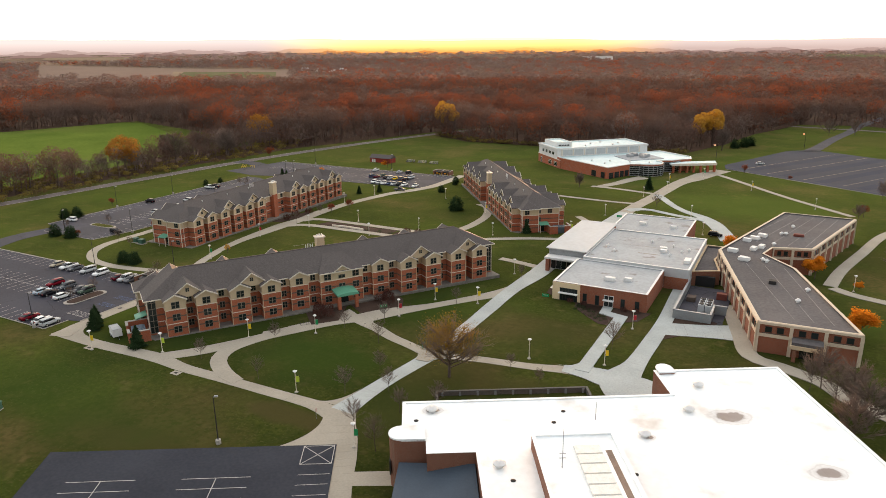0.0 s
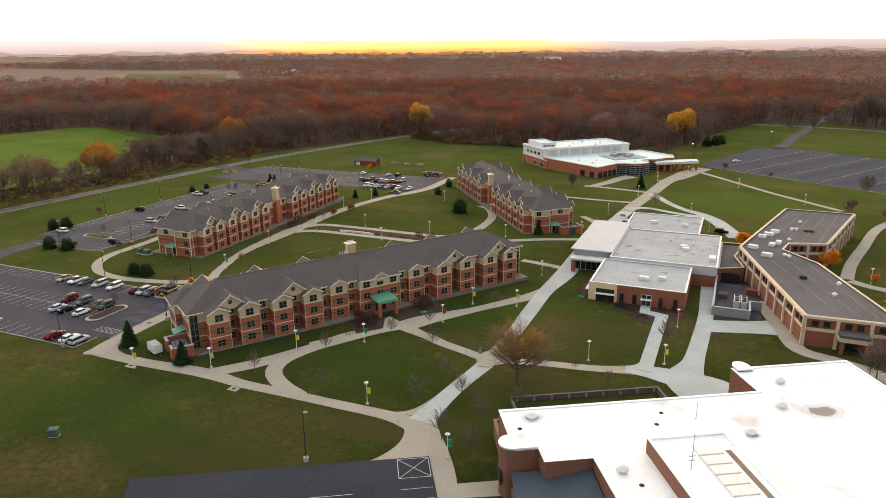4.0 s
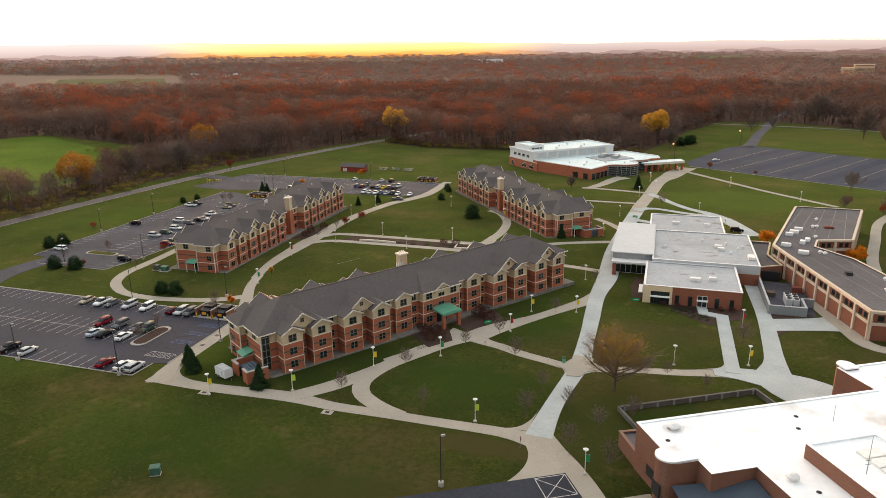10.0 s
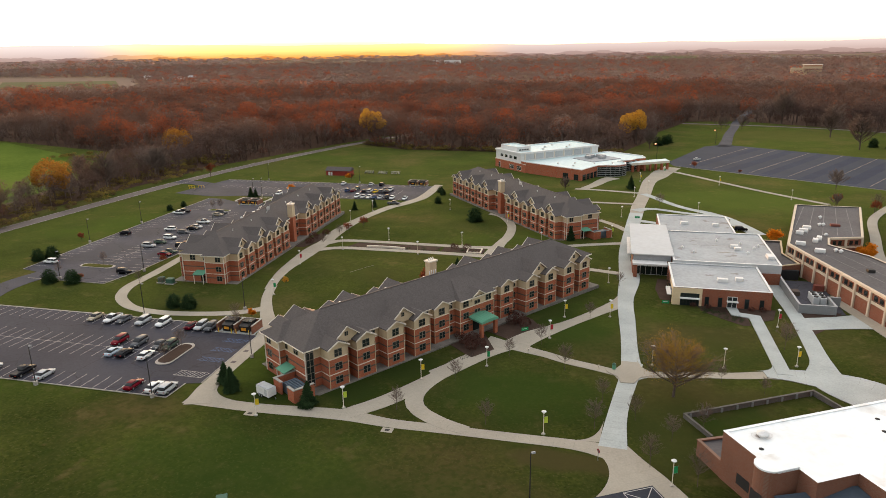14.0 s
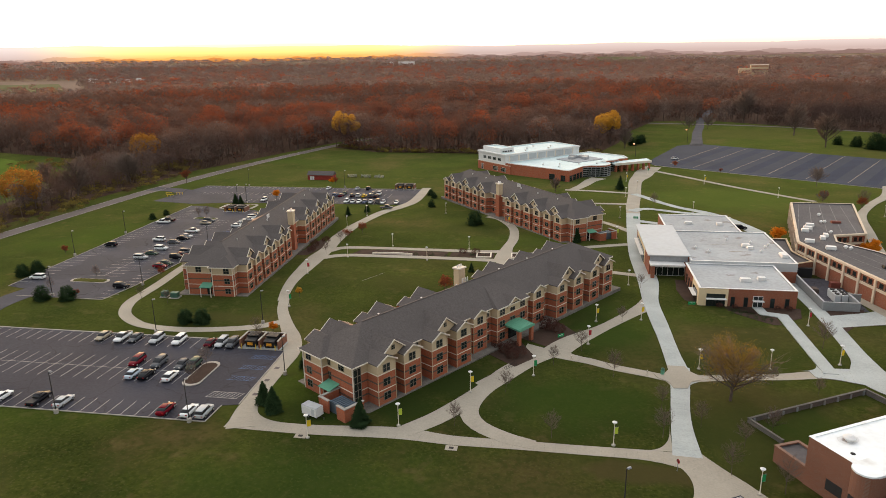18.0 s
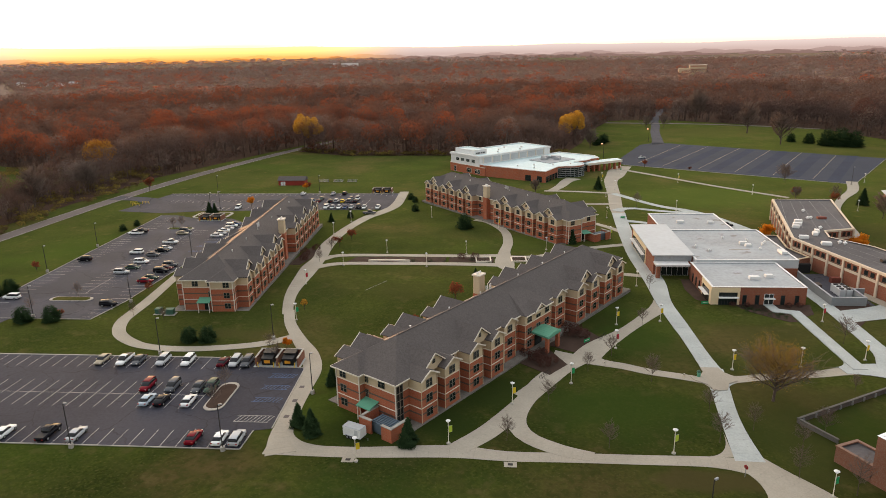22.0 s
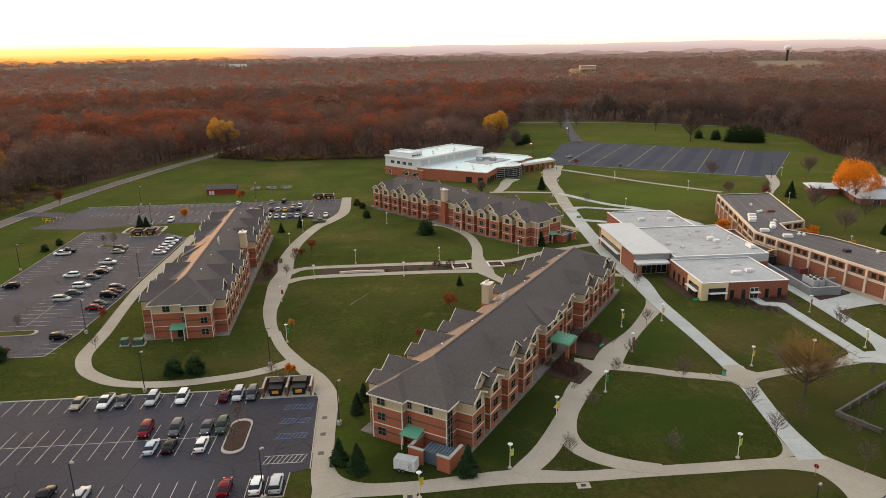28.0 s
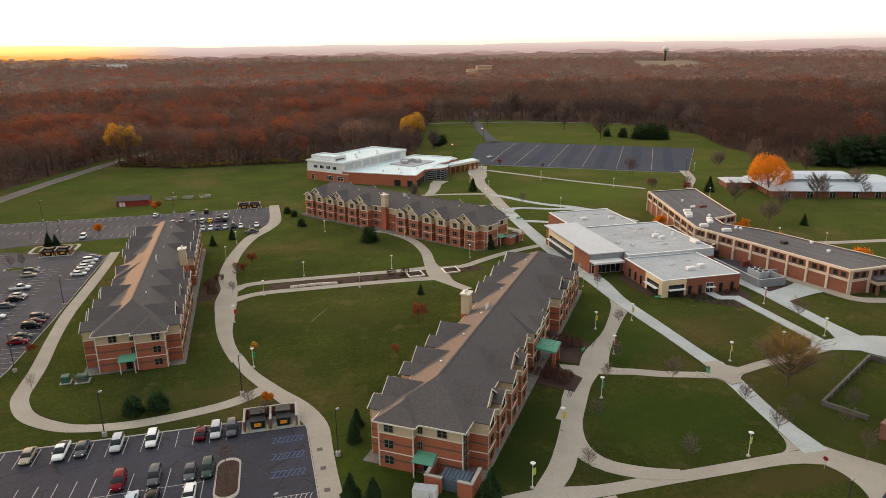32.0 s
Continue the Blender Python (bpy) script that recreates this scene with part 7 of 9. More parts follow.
def limb_tree(h, spread, seed, twig_n, leaf_mat=None, leaf_n=0, leaf_size=0.2, trunk=0.34, reach=1.0):
    """Meshes of a bare or leafy broad-leaved tree: wood, and twigs or leaves."""
    r = random.Random(seed)
    wood, tw = MB(), []
    tips = []

    def grow_limb(p, d, ln, rad, depth):
        q = p + d * ln
        wood.tube(p, q, rad, rad * 0.62, 5 if depth < 2 else 3)
        if depth >= 3:
            tips.append((q, d))
            return
        for _ in range((5, 4, 3)[depth]):
            e = (d + Vector((r.uniform(-1, 1), r.uniform(-1, 1), r.uniform(-0.25, 0.7))) * spread).normalized()
            s = p + d * ln * r.uniform(0.55, 1.0)
            grow_limb(s, e, ln * r.uniform(0.55, 0.8) * (reach if depth == 0 else 1.0), rad * 0.5, depth + 1)
    grow_limb(Vector((0, 0, -0.15)), Vector((r.uniform(-0.05, 0.05), 0, 1)).normalized(), h * trunk, h * 0.018, 0)
    v, f = [], []
    for k in range(twig_n):
        p, d = tips[k % len(tips)]
        e = (d + Vector((r.uniform(-1, 1), r.uniform(-1, 1), r.uniform(-0.5, 0.8))) * 0.9).normalized()
        s = p - d * r.uniform(0, h * 0.08)
        q = s + e * h * r.uniform(0.06, 0.14)
        n = e.orthogonal().normalized() * h * 0.0042
        i = len(v)
        v += [tuple(s + n), tuple(s - n), tuple(q)]
        f.append((i, i + 1, i + 2))
    for k in range(leaf_n):
        p, d = tips[r.randrange(len(tips))]
        c = p + Vector((r.gauss(0, 1), r.gauss(0, 1), r.gauss(0, 0.8))) * h * 0.055
        a = Vector((r.uniform(-1, 1), r.uniform(-1, 1), r.uniform(-1, 1))).normalized()
        b = a.orthogonal().normalized()
        a, b = a * leaf_size * r.uniform(0.6, 1.2), b * leaf_size * r.uniform(0.5, 1)
        i = len(v)
        v += [tuple(c + a), tuple(c + b), tuple(c - a), tuple(c - b)]
        f.append((i, i + 1, i + 2, i + 3))
    me = bpy.data.meshes.new("crown")
    me.from_pydata(v, [], f)
    t = me.attributes.new("tint", "FLOAT", "POINT")
    t.data.foreach_set("value", np.random.default_rng(seed).uniform(0.2, 0.7, len(v)).repeat(1).astype(np.float32))
    me.materials.append(leaf_mat or TWIGS)
    return wood.mesh("trunk", BARK), me


def vase_tree(h, r0, seed, limbs, twigs, stem=0.8, first=0.22, rise=1.2, thick=1.0, girth=1.0):
    """Meshes of a leafless tree: a leader, side limbs that rise from it, and fine twigs."""
    r = random.Random(seed)
    wood = MB().tube((0, 0, -0.15), (0.02 * h, 0, h * stem * 0.5), h * 0.016 * girth, h * 0.011 * girth, 7)
    wood.tube((0.02 * h, 0, h * stem * 0.5), (0, 0.01 * h, h * stem), h * 0.011 * girth, h * 0.003, 6)
    v, f = [], []

    def twig(p, d, ln, w):
        q = p + d * ln
        n = d.orthogonal().normalized() * w
        m = d.cross(n)
        i = len(v)
        v.extend([tuple(p + n), tuple(p - n), tuple(q)])
        f.append((i, i + 1, i + 2))
        return q
    tips = []
    for k in range(limbs):
        t = first + (stem - first) * (k + r.random()) / limbs
        a = 2.4 * k + r.uniform(-0.4, 0.4)
        p = Vector((0.02 * h * min(1, t * 2), 0, h * t))
        ln = r0 * (1.15 - 0.75 * (t - first) / (1.02 - first)) * r.uniform(0.8, 1.15)
        d = Vector((math.cos(a), math.sin(a), rise * r.uniform(0.6, 1.3))).normalized()
        q = p + d * ln * 0.55
        e = (d + Vector((0, 0, 0.35))).normalized()
        s_ = q + e * ln * 0.5
        wood.tube(p, q, h * 0.0075 * girth, h * 0.005 * girth, 4)
        wood.tube(q, s_, h * 0.005 * girth, h * 0.002, 3)
        for j in range(twigs):
            u = r.uniform(0.25, 1.0)
            b = p + (q - p) * (u / 0.55) if u < 0.55 else q + (s_ - q) * ((u - 0.55) / 0.45)
            g_ = (d + Vector((r.uniform(-1, 1), r.uniform(-1, 1), r.uniform(-0.3, 0.9))) * 0.8).normalized()
            o = twig(b, g_, ln * r.uniform(0.25, 0.5), h * 0.0034 * thick)
            for _ in range(2):
                twig(b + (o - b) * r.uniform(0.3, 0.8), (g_ + Vector((r.uniform(-1, 1), r.uniform(-1, 1), r.uniform(-0.5, 0.7))) * 0.8).normalized(), ln * r.uniform(0.12, 0.28), h * 0.0024 * thick)
            tips.append(o)
    me = bpy.data.meshes.new("crown")
    me.from_pydata(v, [], f)
    t = me.attributes.new("tint", "FLOAT", "POINT")
    t.data.foreach_set("value", np.random.default_rng(seed).uniform(0.1, 0.8, len(v)).astype(np.float32))
    me.materials.append(TWIGS)
    return wood.mesh("trunk", BARK), me, tips


def leaves_on(tips, seed, n, size, jitter, mat):
    r = random.Random(seed)
    v, f = [], []
    for k in range(n):
        t_ = tips[r.randrange(len(tips))]
        c = t_ - Vector((t_.x, t_.y, 0)) * 0.5 * r.random() ** 2 + Vector((r.gauss(0, 1), r.gauss(0, 1), r.gauss(0, 0.8))) * jitter
        a = Vector((r.uniform(-1, 1), r.uniform(-1, 1), r.uniform(-1, 1))).normalized()
        b = a.orthogonal().normalized() * size * r.uniform(0.5, 1)
        a = a * size * r.uniform(0.6, 1.2)
        i = len(v)
        v += [tuple(c + a), tuple(c + b), tuple(c - a), tuple(c - b)]
        f.append((i, i + 1, i + 2, i + 3))
    me = bpy.data.meshes.new("leaves")
    me.from_pydata(v, [], f)
    t = me.attributes.new("tint", "FLOAT", "POINT")
    t.data.foreach_set("value", np.random.default_rng(seed).uniform(0.2, 0.7, len(v)).astype(np.float32))
    me.materials.append(mat)
    return me


def cloud_crown(h, n, size, seed, rx, lobes, mat, low=0.6):
    """The leafy crown of a tree h metres high: many small clumps on rounded boughs."""
    tv, tf, wood = leafy_template(n, size, seed, rx, lobes, 1.0, 0.7)
    tv, tf = tv[wood:].copy(), tf[tf.min(axis=1) >= wood] - wood
    tv[:, 2] += low - 0.6
    me = bpy.data.meshes.new("crown")
    me.from_pydata((tv * h).tolist(), [], tf.tolist())
    t = me.attributes.new("tint", "FLOAT", "POINT")
    t.data.foreach_set("value", np.random.default_rng(seed).uniform(0.15, 0.75, len(tf)).repeat(3).astype(np.float32))
    me.materials.append(mat)
    return me


def make_tree(name, label, group, wood, crown):
    t = thing(name, label, "tree", at(0, -900), group)
    part("trunk", wood, None, t)
    part("crown", crown, None, t)
    return t


def plant(src, spots):
    """First spot takes the tree itself, the others copies; spots are x, y, scale."""
    for k, (x, y, s) in enumerate(spots):
        m = pose(x, y, gz(y), 0, 0, 137.5 * k)
        ob = src if k == 0 else copy_thing(src, m)
        ob.matrix_world = m @ Matrix.Diagonal((s, s, s, 1))


bare_a = make_tree("bare_tree", "small bare young tree with grey twigs on the lawn", "lawn trees", *vase_tree(4.9, 1.75, 3, 34, 20, 0.84, 0.3, 0.95, 0.65, 0.6)[:2])
bare_b = make_tree("bare_tree", "small bare young tree with fine brown twigs beside a footpath", "lawn trees", *vase_tree(4.8, 1.7, 8, 32, 20, 0.84, 0.3, 0.85, 0.65, 0.6)[:2])
plant(bare_a, [(-102.7, 88.5, 0.9), (-86.2, 115.1, 0.85), (-74.5, 111.1, 1.15), (-66.9, 99.7, 0.95), (-61.2, 93.9, 1.0), (-37.8, 108.8, 0.7), (-44.8, 112.2, 0.75), (-195.7, 141, 0.85), (-219.1, 155, 0.85), (-225.4, 232, 1.0), (-160.5, 188.7, 0.8), (-63.7, 165.9, 0.85), (-150.9, 117, 0.9), (6.6, 128.2, 1.5), (31.5, 321.8, 1.7), (-154, 121.6, 0.95)])
plant(bare_b, [(-95, 101.9, 0.95), (-80.4, 122.7, 1.0), (-86.2, 87.1, 1.0), (-68, 89.7, 1.15), (-59.3, 80.3, 1.2), (-29.8, 130.7, 1.35), (-70.6, 140.2, 0.9), (-224.3, 142.8, 0.9), (-228.7, 231.4, 1.0), (-159.8, 201.9, 0.9), (-47.8, 269.7, 1.3), (10.3, 122, 1.9), (13.3, 121, 1.8), (-156.6, 97.4, 0.9), (-157, 104, 1.0), (33.5, 276, 1.6), (-186.6, 138.4, 0.8), (62, 262, 1.9), (74, 240, 1.8), (92, 236, 1.7), (-52.8, 76.6, 1.35), (-55.6, 88.4, 1.0), (-50.2, 92.6, 1.1)])
OAKLEAF = leaf_material("oak_leaves", (0.18, 0.10, 0.025), (0.28, 0.165, 0.032), (0.38, 0.235, 0.042), 0.4)
oak_parts = vase_tree(9.4, 6.4, 21, 34, 30, 0.8, 0.2, 0.62, 1.3, 1.9)
oak = make_tree("oak_tree", "broad old oak with thinning golden leaves by the path junction", "", *oak_parts[:2])
part("leaves", leaves_on([q for q in oak_parts[2] if q.z > 2.6 and math.hypot(q.x, q.y) < 6.3], 5, 11000, 0.08, 0.6, OAKLEAF), None, oak, "sparse golden leaves")
plant(oak, [(-54.2, 104.3, 1.0)])
rust_a = make_tree("rust_tree", "small tree still holding rust-red leaves", "autumn trees", *limb_tree(4.6, 0.7, 33, 60, RUST, 900, 0.12))
plant(rust_a, [(-156.1, 215.6, 1.1), (-246.7, 177.5, 0.9), (-276.5, 306, 2.0), (-24.2, 372.5, 1.2), (-3.1, 359.3, 0.7), (-115.6, 155.5, 1.35), (-124, 138.6, 0.7), (-158.4, 207, 1.0), (-160.6, 210, 0.8), (23.3, 289, 1.3), (32.2, 274, 1.4), (-197, 309, 1.1), (-214, 139.5, 0.7), (-201.6, 160, 0.75)])
orange_a = make_tree("orange_tree", "rounded tree in full orange autumn leaf", "autumn trees", *limb_tree(6.5, 0.7, 44, 40, ORANGE, 5600, 0.15))
plant(orange_a, [(-15.6, 215.5, 1.15), (7.4, 201, 1.2), (-150.9, 123.6, 0.5), (-212.1, 270.4, 0.85), (-198.3, 308.4, 0.7), (15.6, 160, 1.3), (17.5, 195, 0.5)])
big_orange = make_tree("orange_tree", "broad tall tree in full orange autumn leaf by the library", "autumn trees", limb_tree(19, 0.7, 46, 60)[0], cloud_crown(20, 5200, 0.018, 46, 0.47, 17, ORANGE, 0.56))
plant(big_orange, [(61.5, 257.5, 0.94)])
round_bare = make_tree("bare_tree", "bare round-headed tree with dense dark twigs", "lawn trees", *vase_tree(8.0, 4.2, 91, 30, 24, 0.8, 0.16, 0.9, 1.6)[:2])
plant(round_bare, [(33.7, 328.8, 1.0), (21.5, 284.7, 0.65), (38.3, 248.2, 1.15), (27.8, 213.6, 1.05), (16.2, 570.4, 1.4), (32.6, 580.6, 1.4), (82.5, 323.4, 1.2), (75, 244, 1.35), (48, 232, 1.0), (8.5, 131, 0.95), (13, 126, 1.0), (15, 118, 1.05), (19, 121, 1.1), (12.5, 112, 0.95), (100, 250, 1.3), (100, 300, 1.2), (110, 330, 1.3)])
gold_a = make_tree("golden_tree", "tree with bright yellow leaves at the wood's edge", "autumn trees", limb_tree(24, 0.4, 57, 60)[0], cloud_crown(24, 2600, 0.019, 57, 0.27, 13, GOLD, 0.62))
plant(gold_a, [(-234, 455, 1.0), (-242, 460, 1.08), (-52, 474, 1.05), (-59, 469, 0.95), (-153.7, 147.5, 0.13)])
rust_b = make_tree("rust_tree", "tall rust-orange tree in the hedgerow", "autumn trees", limb_tree(12, 0.6, 66, 60)[0], cloud_crown(13, 2600, 0.024, 66, 0.42, 15, OCHRE, 0.56))
plant(rust_b, [(-309, 233.5, 1.55), (-334, 362, 1.6)])
field_a = make_tree("field_tree", "large bare spreading tree on the grass before the woods", "field trees", *vase_tree(14, 6.0, 77, 36, 30, 0.85, 0.16, 1.0, 2.2, 1.4)[:2])
plant(field_a, [(-330, 300, 1.0), (-340, 285, 0.9), (-318, 322, 0.85), (85.3, 535.3, 1.6), (84.3, 466.9, 1.5), (72, 630, 1.9), (-306.9, 263.8, 1.25), (125, 350, 0.8), (-305.3, 301.4, 1.1), (118, 300, 0.85), (-88, 300, 0.45), (-44, 455, 0.9)])


def conifer(h, r, seed, n, rounded=False, mat=None, needle=0.04):
    rr = random.Random(seed)
    v, f = [], []
    for k in range(n):
        z = h * (0.04 + 0.94 * (1 - math.sqrt(rr.random())))
        ring = r * (math.sqrt(max(0.0, 1 - (z / h) ** 2.4)) if rounded else 1 - z / h) * rr.uniform(0.5, 1.05) + 0.08
        a = rr.uniform(0, 6.283)
        ring *= 1 + 0.2 * math.sin(4 * a + 9 * z / h + seed) + 0.16 * math.sin(34 * z / h + 2 * a)
        c = Vector((ring * math.cos(a), ring * math.sin(a), z))
        out = Vector((math.cos(a), math.sin(a), -0.35 + rr.uniform(-0.2, 0.3))).normalized()
        side = Vector((-out.y, out.x, rr.uniform(-0.3, 0.3))).normalized()
        s = h * needle * rr.uniform(0.7, 1.3)
        i = len(v)
        v += [tuple(c + out * s * 1.5), tuple(c - out * s + side * s * 0.8), tuple(c - out * s - side * s * 0.8)]
        f.append((i, i + 1, i + 2))
    me = bpy.data.meshes.new("crown")
    me.from_pydata(v, [], f)
    t = me.attributes.new("tint", "FLOAT", "POINT")
    t.data.foreach_set("value", np.random.default_rng(seed).uniform(0, 0.9, len(v)).astype(np.float32))
    me.materials.append(mat or NEEDLES)
    core = MB().tube((0, 0, -0.2), (0, 0, h * 0.97), h * 0.022, 0.01, 6)
    return core.mesh("trunk", BARK), me


spruce = make_tree("spruce", "dark green cone-shaped spruce", "evergreens", *conifer(5.0, 1.5, 5, 4200, False, None, 0.029))
plant(spruce, [(-138.8, 91.3, 0.95), (-135.8, 88.7, 1.05), (-118.9, 86.4, 1.05), (-225.2, 257, 1.1), (-223, 257.4, 0.95), (-58.4, 307.7, 1.35), (-79.8, 211.8, 1.0), (-169.9, 242.8, 0.8), (-163.9, 249.8, 0.85), (43, 272.6, 1.5), (-136.6, 107, 0.85), (-135.6, 111.5, 0.75), (-111, 175, 0.6), (39, 209, 0.9)])
pine = make_tree("pine", "bushy rounded dark pine", "evergreens", *conifer(4.0, 1.7, 6, 4200, True, None, 0.034))
plant(pine, [(-174.7, 126.6, 0.95), (-170.4, 126.9, 1.0), (-243.2, 154.6, 1.05), (-241, 158, 1.1), (-222, 136.5, 1.1), (-215.1, 137.5, 1.1), (-246.9, 228, 0.7), (-245.7, 236, 0.65), (-144, 285.8, 0.8), (-139.2, 262, 0.85), (-141.4, 280, 0.7), (-117.1, 232.6, 1.5), (117, 453, 3.2), (110, 457, 2.9), (124, 450, 2.8), (104, 470, 1.9), (96, 480, 1.6), (140.8, 318, 3.8), (152, 312, 4.2), (164, 314, 4.4), (176, 308, 4.6), (190, 304, 4.4), (-38, 470, 1.6), (-33, 478, 1.7), (-30, 486, 1.6)])
shrub_me = conifer(1.2, 0.9, 9, 320, True, None, 0.055)
shrub = make_tree("shrub", "low clipped dark shrub in a bed", "shrubs", *shrub_me)
shrub["category"] = "shrub"
plant(shrub, [*[(-43.6 + 1.5 * k + 0.5 * (j % 2), 152.6 - 1.4 * j - 0.9 * k, 0.42 + 0.08 * ((k * 7 + j * 3) % 4)) for k in range(6) for j in range(3)], (-131, 190.6, 0.9), (-126, 190.6, 1.0), (-121, 190.6, 0.9), (-113, 192, 0.9), (-109, 191.6, 0.8), (-97, 192.4, 0.9), (-92.6, 193, 0.8), (12, 148.6, 1.0), (15, 138, 1.1), (18, 133, 1.2), (30, 124, 1.1), (36, 120, 1.0)])
MAROON = leaf_material("maroon_twigs", (0.06, 0.030, 0.025), (0.085, 0.040, 0.032), (0.12, 0.055, 0.04), 0.25)
red_shrub = make_tree("shrub", "rounded maroon-twigged shrub by the entrance", "shrubs", conifer(1.0, 0.5, 12, 4, True, MAROON)[0], cloud_crown(2.9, 1500, 0.03, 12, 0.6, 12, MAROON, 0.44))
red_shrub["category"] = "shrub"
plant(red_shrub, [(-98.4, 121.6, 0.75), (-96.6, 119.2, 0.95), (-94.8, 116.8, 0.9), (-93.0, 118.6, 0.75), (-95.4, 121.2, 0.85), (-88.6, 137.0, 0.75), (-86.8, 134.4, 1.0), (-85.2, 131.8, 0.9), (-88.2, 132.8, 0.85), (-166, 190, 0.9), (-167, 196, 1.0), (-165, 202, 0.9), (-112, 193.4, 0.8), (-116, 193, 0.8), (-46, 153.4, 0.5), (-42.4, 153.2, 0.45), (-32.6, 153, 0.5), (-30, 153.2, 0.5)])

# ---- hazy distance at the skyline ----


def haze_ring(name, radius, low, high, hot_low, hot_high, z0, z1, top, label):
    """A far emissive band of land with haze, and warm glow below the sun, painted into its colour; top gives its height
    by bearing.
    """
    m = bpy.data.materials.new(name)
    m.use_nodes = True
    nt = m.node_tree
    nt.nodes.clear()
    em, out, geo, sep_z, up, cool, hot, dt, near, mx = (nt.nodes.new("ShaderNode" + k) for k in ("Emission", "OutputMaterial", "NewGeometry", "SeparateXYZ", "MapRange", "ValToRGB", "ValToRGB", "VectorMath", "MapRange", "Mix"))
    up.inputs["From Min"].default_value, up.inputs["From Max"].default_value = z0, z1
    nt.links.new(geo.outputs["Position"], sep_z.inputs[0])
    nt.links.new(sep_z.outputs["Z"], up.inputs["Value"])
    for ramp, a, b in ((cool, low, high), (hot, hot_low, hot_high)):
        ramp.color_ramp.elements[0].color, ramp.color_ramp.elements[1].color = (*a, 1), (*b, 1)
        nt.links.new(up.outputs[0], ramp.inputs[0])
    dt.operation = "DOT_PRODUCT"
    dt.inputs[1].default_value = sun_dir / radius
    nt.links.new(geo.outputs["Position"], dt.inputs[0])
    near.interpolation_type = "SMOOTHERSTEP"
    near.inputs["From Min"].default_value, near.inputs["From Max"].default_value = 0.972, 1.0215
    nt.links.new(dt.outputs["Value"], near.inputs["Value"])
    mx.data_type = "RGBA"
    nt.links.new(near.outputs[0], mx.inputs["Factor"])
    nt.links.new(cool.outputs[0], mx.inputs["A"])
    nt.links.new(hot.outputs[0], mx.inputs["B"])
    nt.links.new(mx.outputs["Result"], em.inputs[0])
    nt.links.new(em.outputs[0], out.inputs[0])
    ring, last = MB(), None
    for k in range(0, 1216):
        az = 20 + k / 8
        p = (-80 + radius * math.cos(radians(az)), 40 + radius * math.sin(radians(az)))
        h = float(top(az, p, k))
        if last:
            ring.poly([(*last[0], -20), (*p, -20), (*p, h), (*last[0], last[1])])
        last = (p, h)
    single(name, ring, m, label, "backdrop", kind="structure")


rag = random.Random(17)
ragged = [rag.uniform(-1, 1) for _ in range(1300)]
# Each nearer ring is painted with less haze and glow.
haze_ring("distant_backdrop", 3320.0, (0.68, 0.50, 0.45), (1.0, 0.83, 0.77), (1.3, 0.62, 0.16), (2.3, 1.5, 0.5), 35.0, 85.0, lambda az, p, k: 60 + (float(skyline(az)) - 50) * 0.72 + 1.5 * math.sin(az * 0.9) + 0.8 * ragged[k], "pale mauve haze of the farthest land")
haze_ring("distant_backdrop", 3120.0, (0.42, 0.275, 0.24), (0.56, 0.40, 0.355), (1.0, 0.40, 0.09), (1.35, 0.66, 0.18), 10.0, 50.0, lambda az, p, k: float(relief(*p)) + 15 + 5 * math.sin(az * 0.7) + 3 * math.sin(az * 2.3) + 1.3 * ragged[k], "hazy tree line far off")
haze_ring("distant_backdrop", 2920.0, (0.25, 0.15, 0.125), (0.34, 0.22, 0.19), (0.62, 0.22, 0.05), (0.85, 0.34, 0.08), 0.0, 45.0, lambda az, p, k: float(relief(*p)) + 12 + 5 * math.sin(az * 0.9 + 2) + 3 * math.sin(az * 3.1) + 1.6 * ragged[k + 40], "dim tree line of far woods in painted haze")

# ---- cars ----
CAR_COLOURS = {"white": (0.75, 0.75, 0.74), "silver": (0.46, 0.47, 0.48), "grey": (0.10, 0.105, 0.115), "black": (0.008, 0.008, 0.011), "red": (0.15, 0.004, 0.012), "maroon": (0.085, 0.006, 0.014),
               "tan": (0.36, 0.31, 0.23), "blue": (0.05, 0.08, 0.16), "green": (0.05, 0.08, 0.06), "yellow": (0.75, 0.5, 0.03), "pale blue": (0.45, 0.52, 0.58)}


def loft(stations):
    """A rounded closed body through cross-sections (x, half width, low, high, top half width)."""
    m = MB()
    rings = []
    for x, w, z0, z1, wt in stations:
        i, h = len(m.v), z1 - z0
        half = [(w * 0.86, z0), (w * 0.98, z0 + h * 0.18), (w, z0 + h * 0.5), (w * 0.55 + wt * 0.45, z0 + h * 0.8), (wt * 0.92, z1 - h * 0.04), (wt * 0.5, z1 + 0.015)]
        m.v += [(x, -u, z) for u, z in half] + [(x, u, z) for u, z in reversed(half)]
        rings.append(range(i, i + 12))
    for a, b in zip(rings, rings[1:]):
        for k in range(12):
            j = (k + 1) % 12
            m.f.append((a[k], b[k], b[j], a[j]))
    m.f += [tuple(rings[0]), tuple(reversed(rings[-1]))]
    return m


def rounded(ob):
    ob.data.polygons.foreach_set("use_smooth", [True] * len(ob.data.polygons))
    return ob


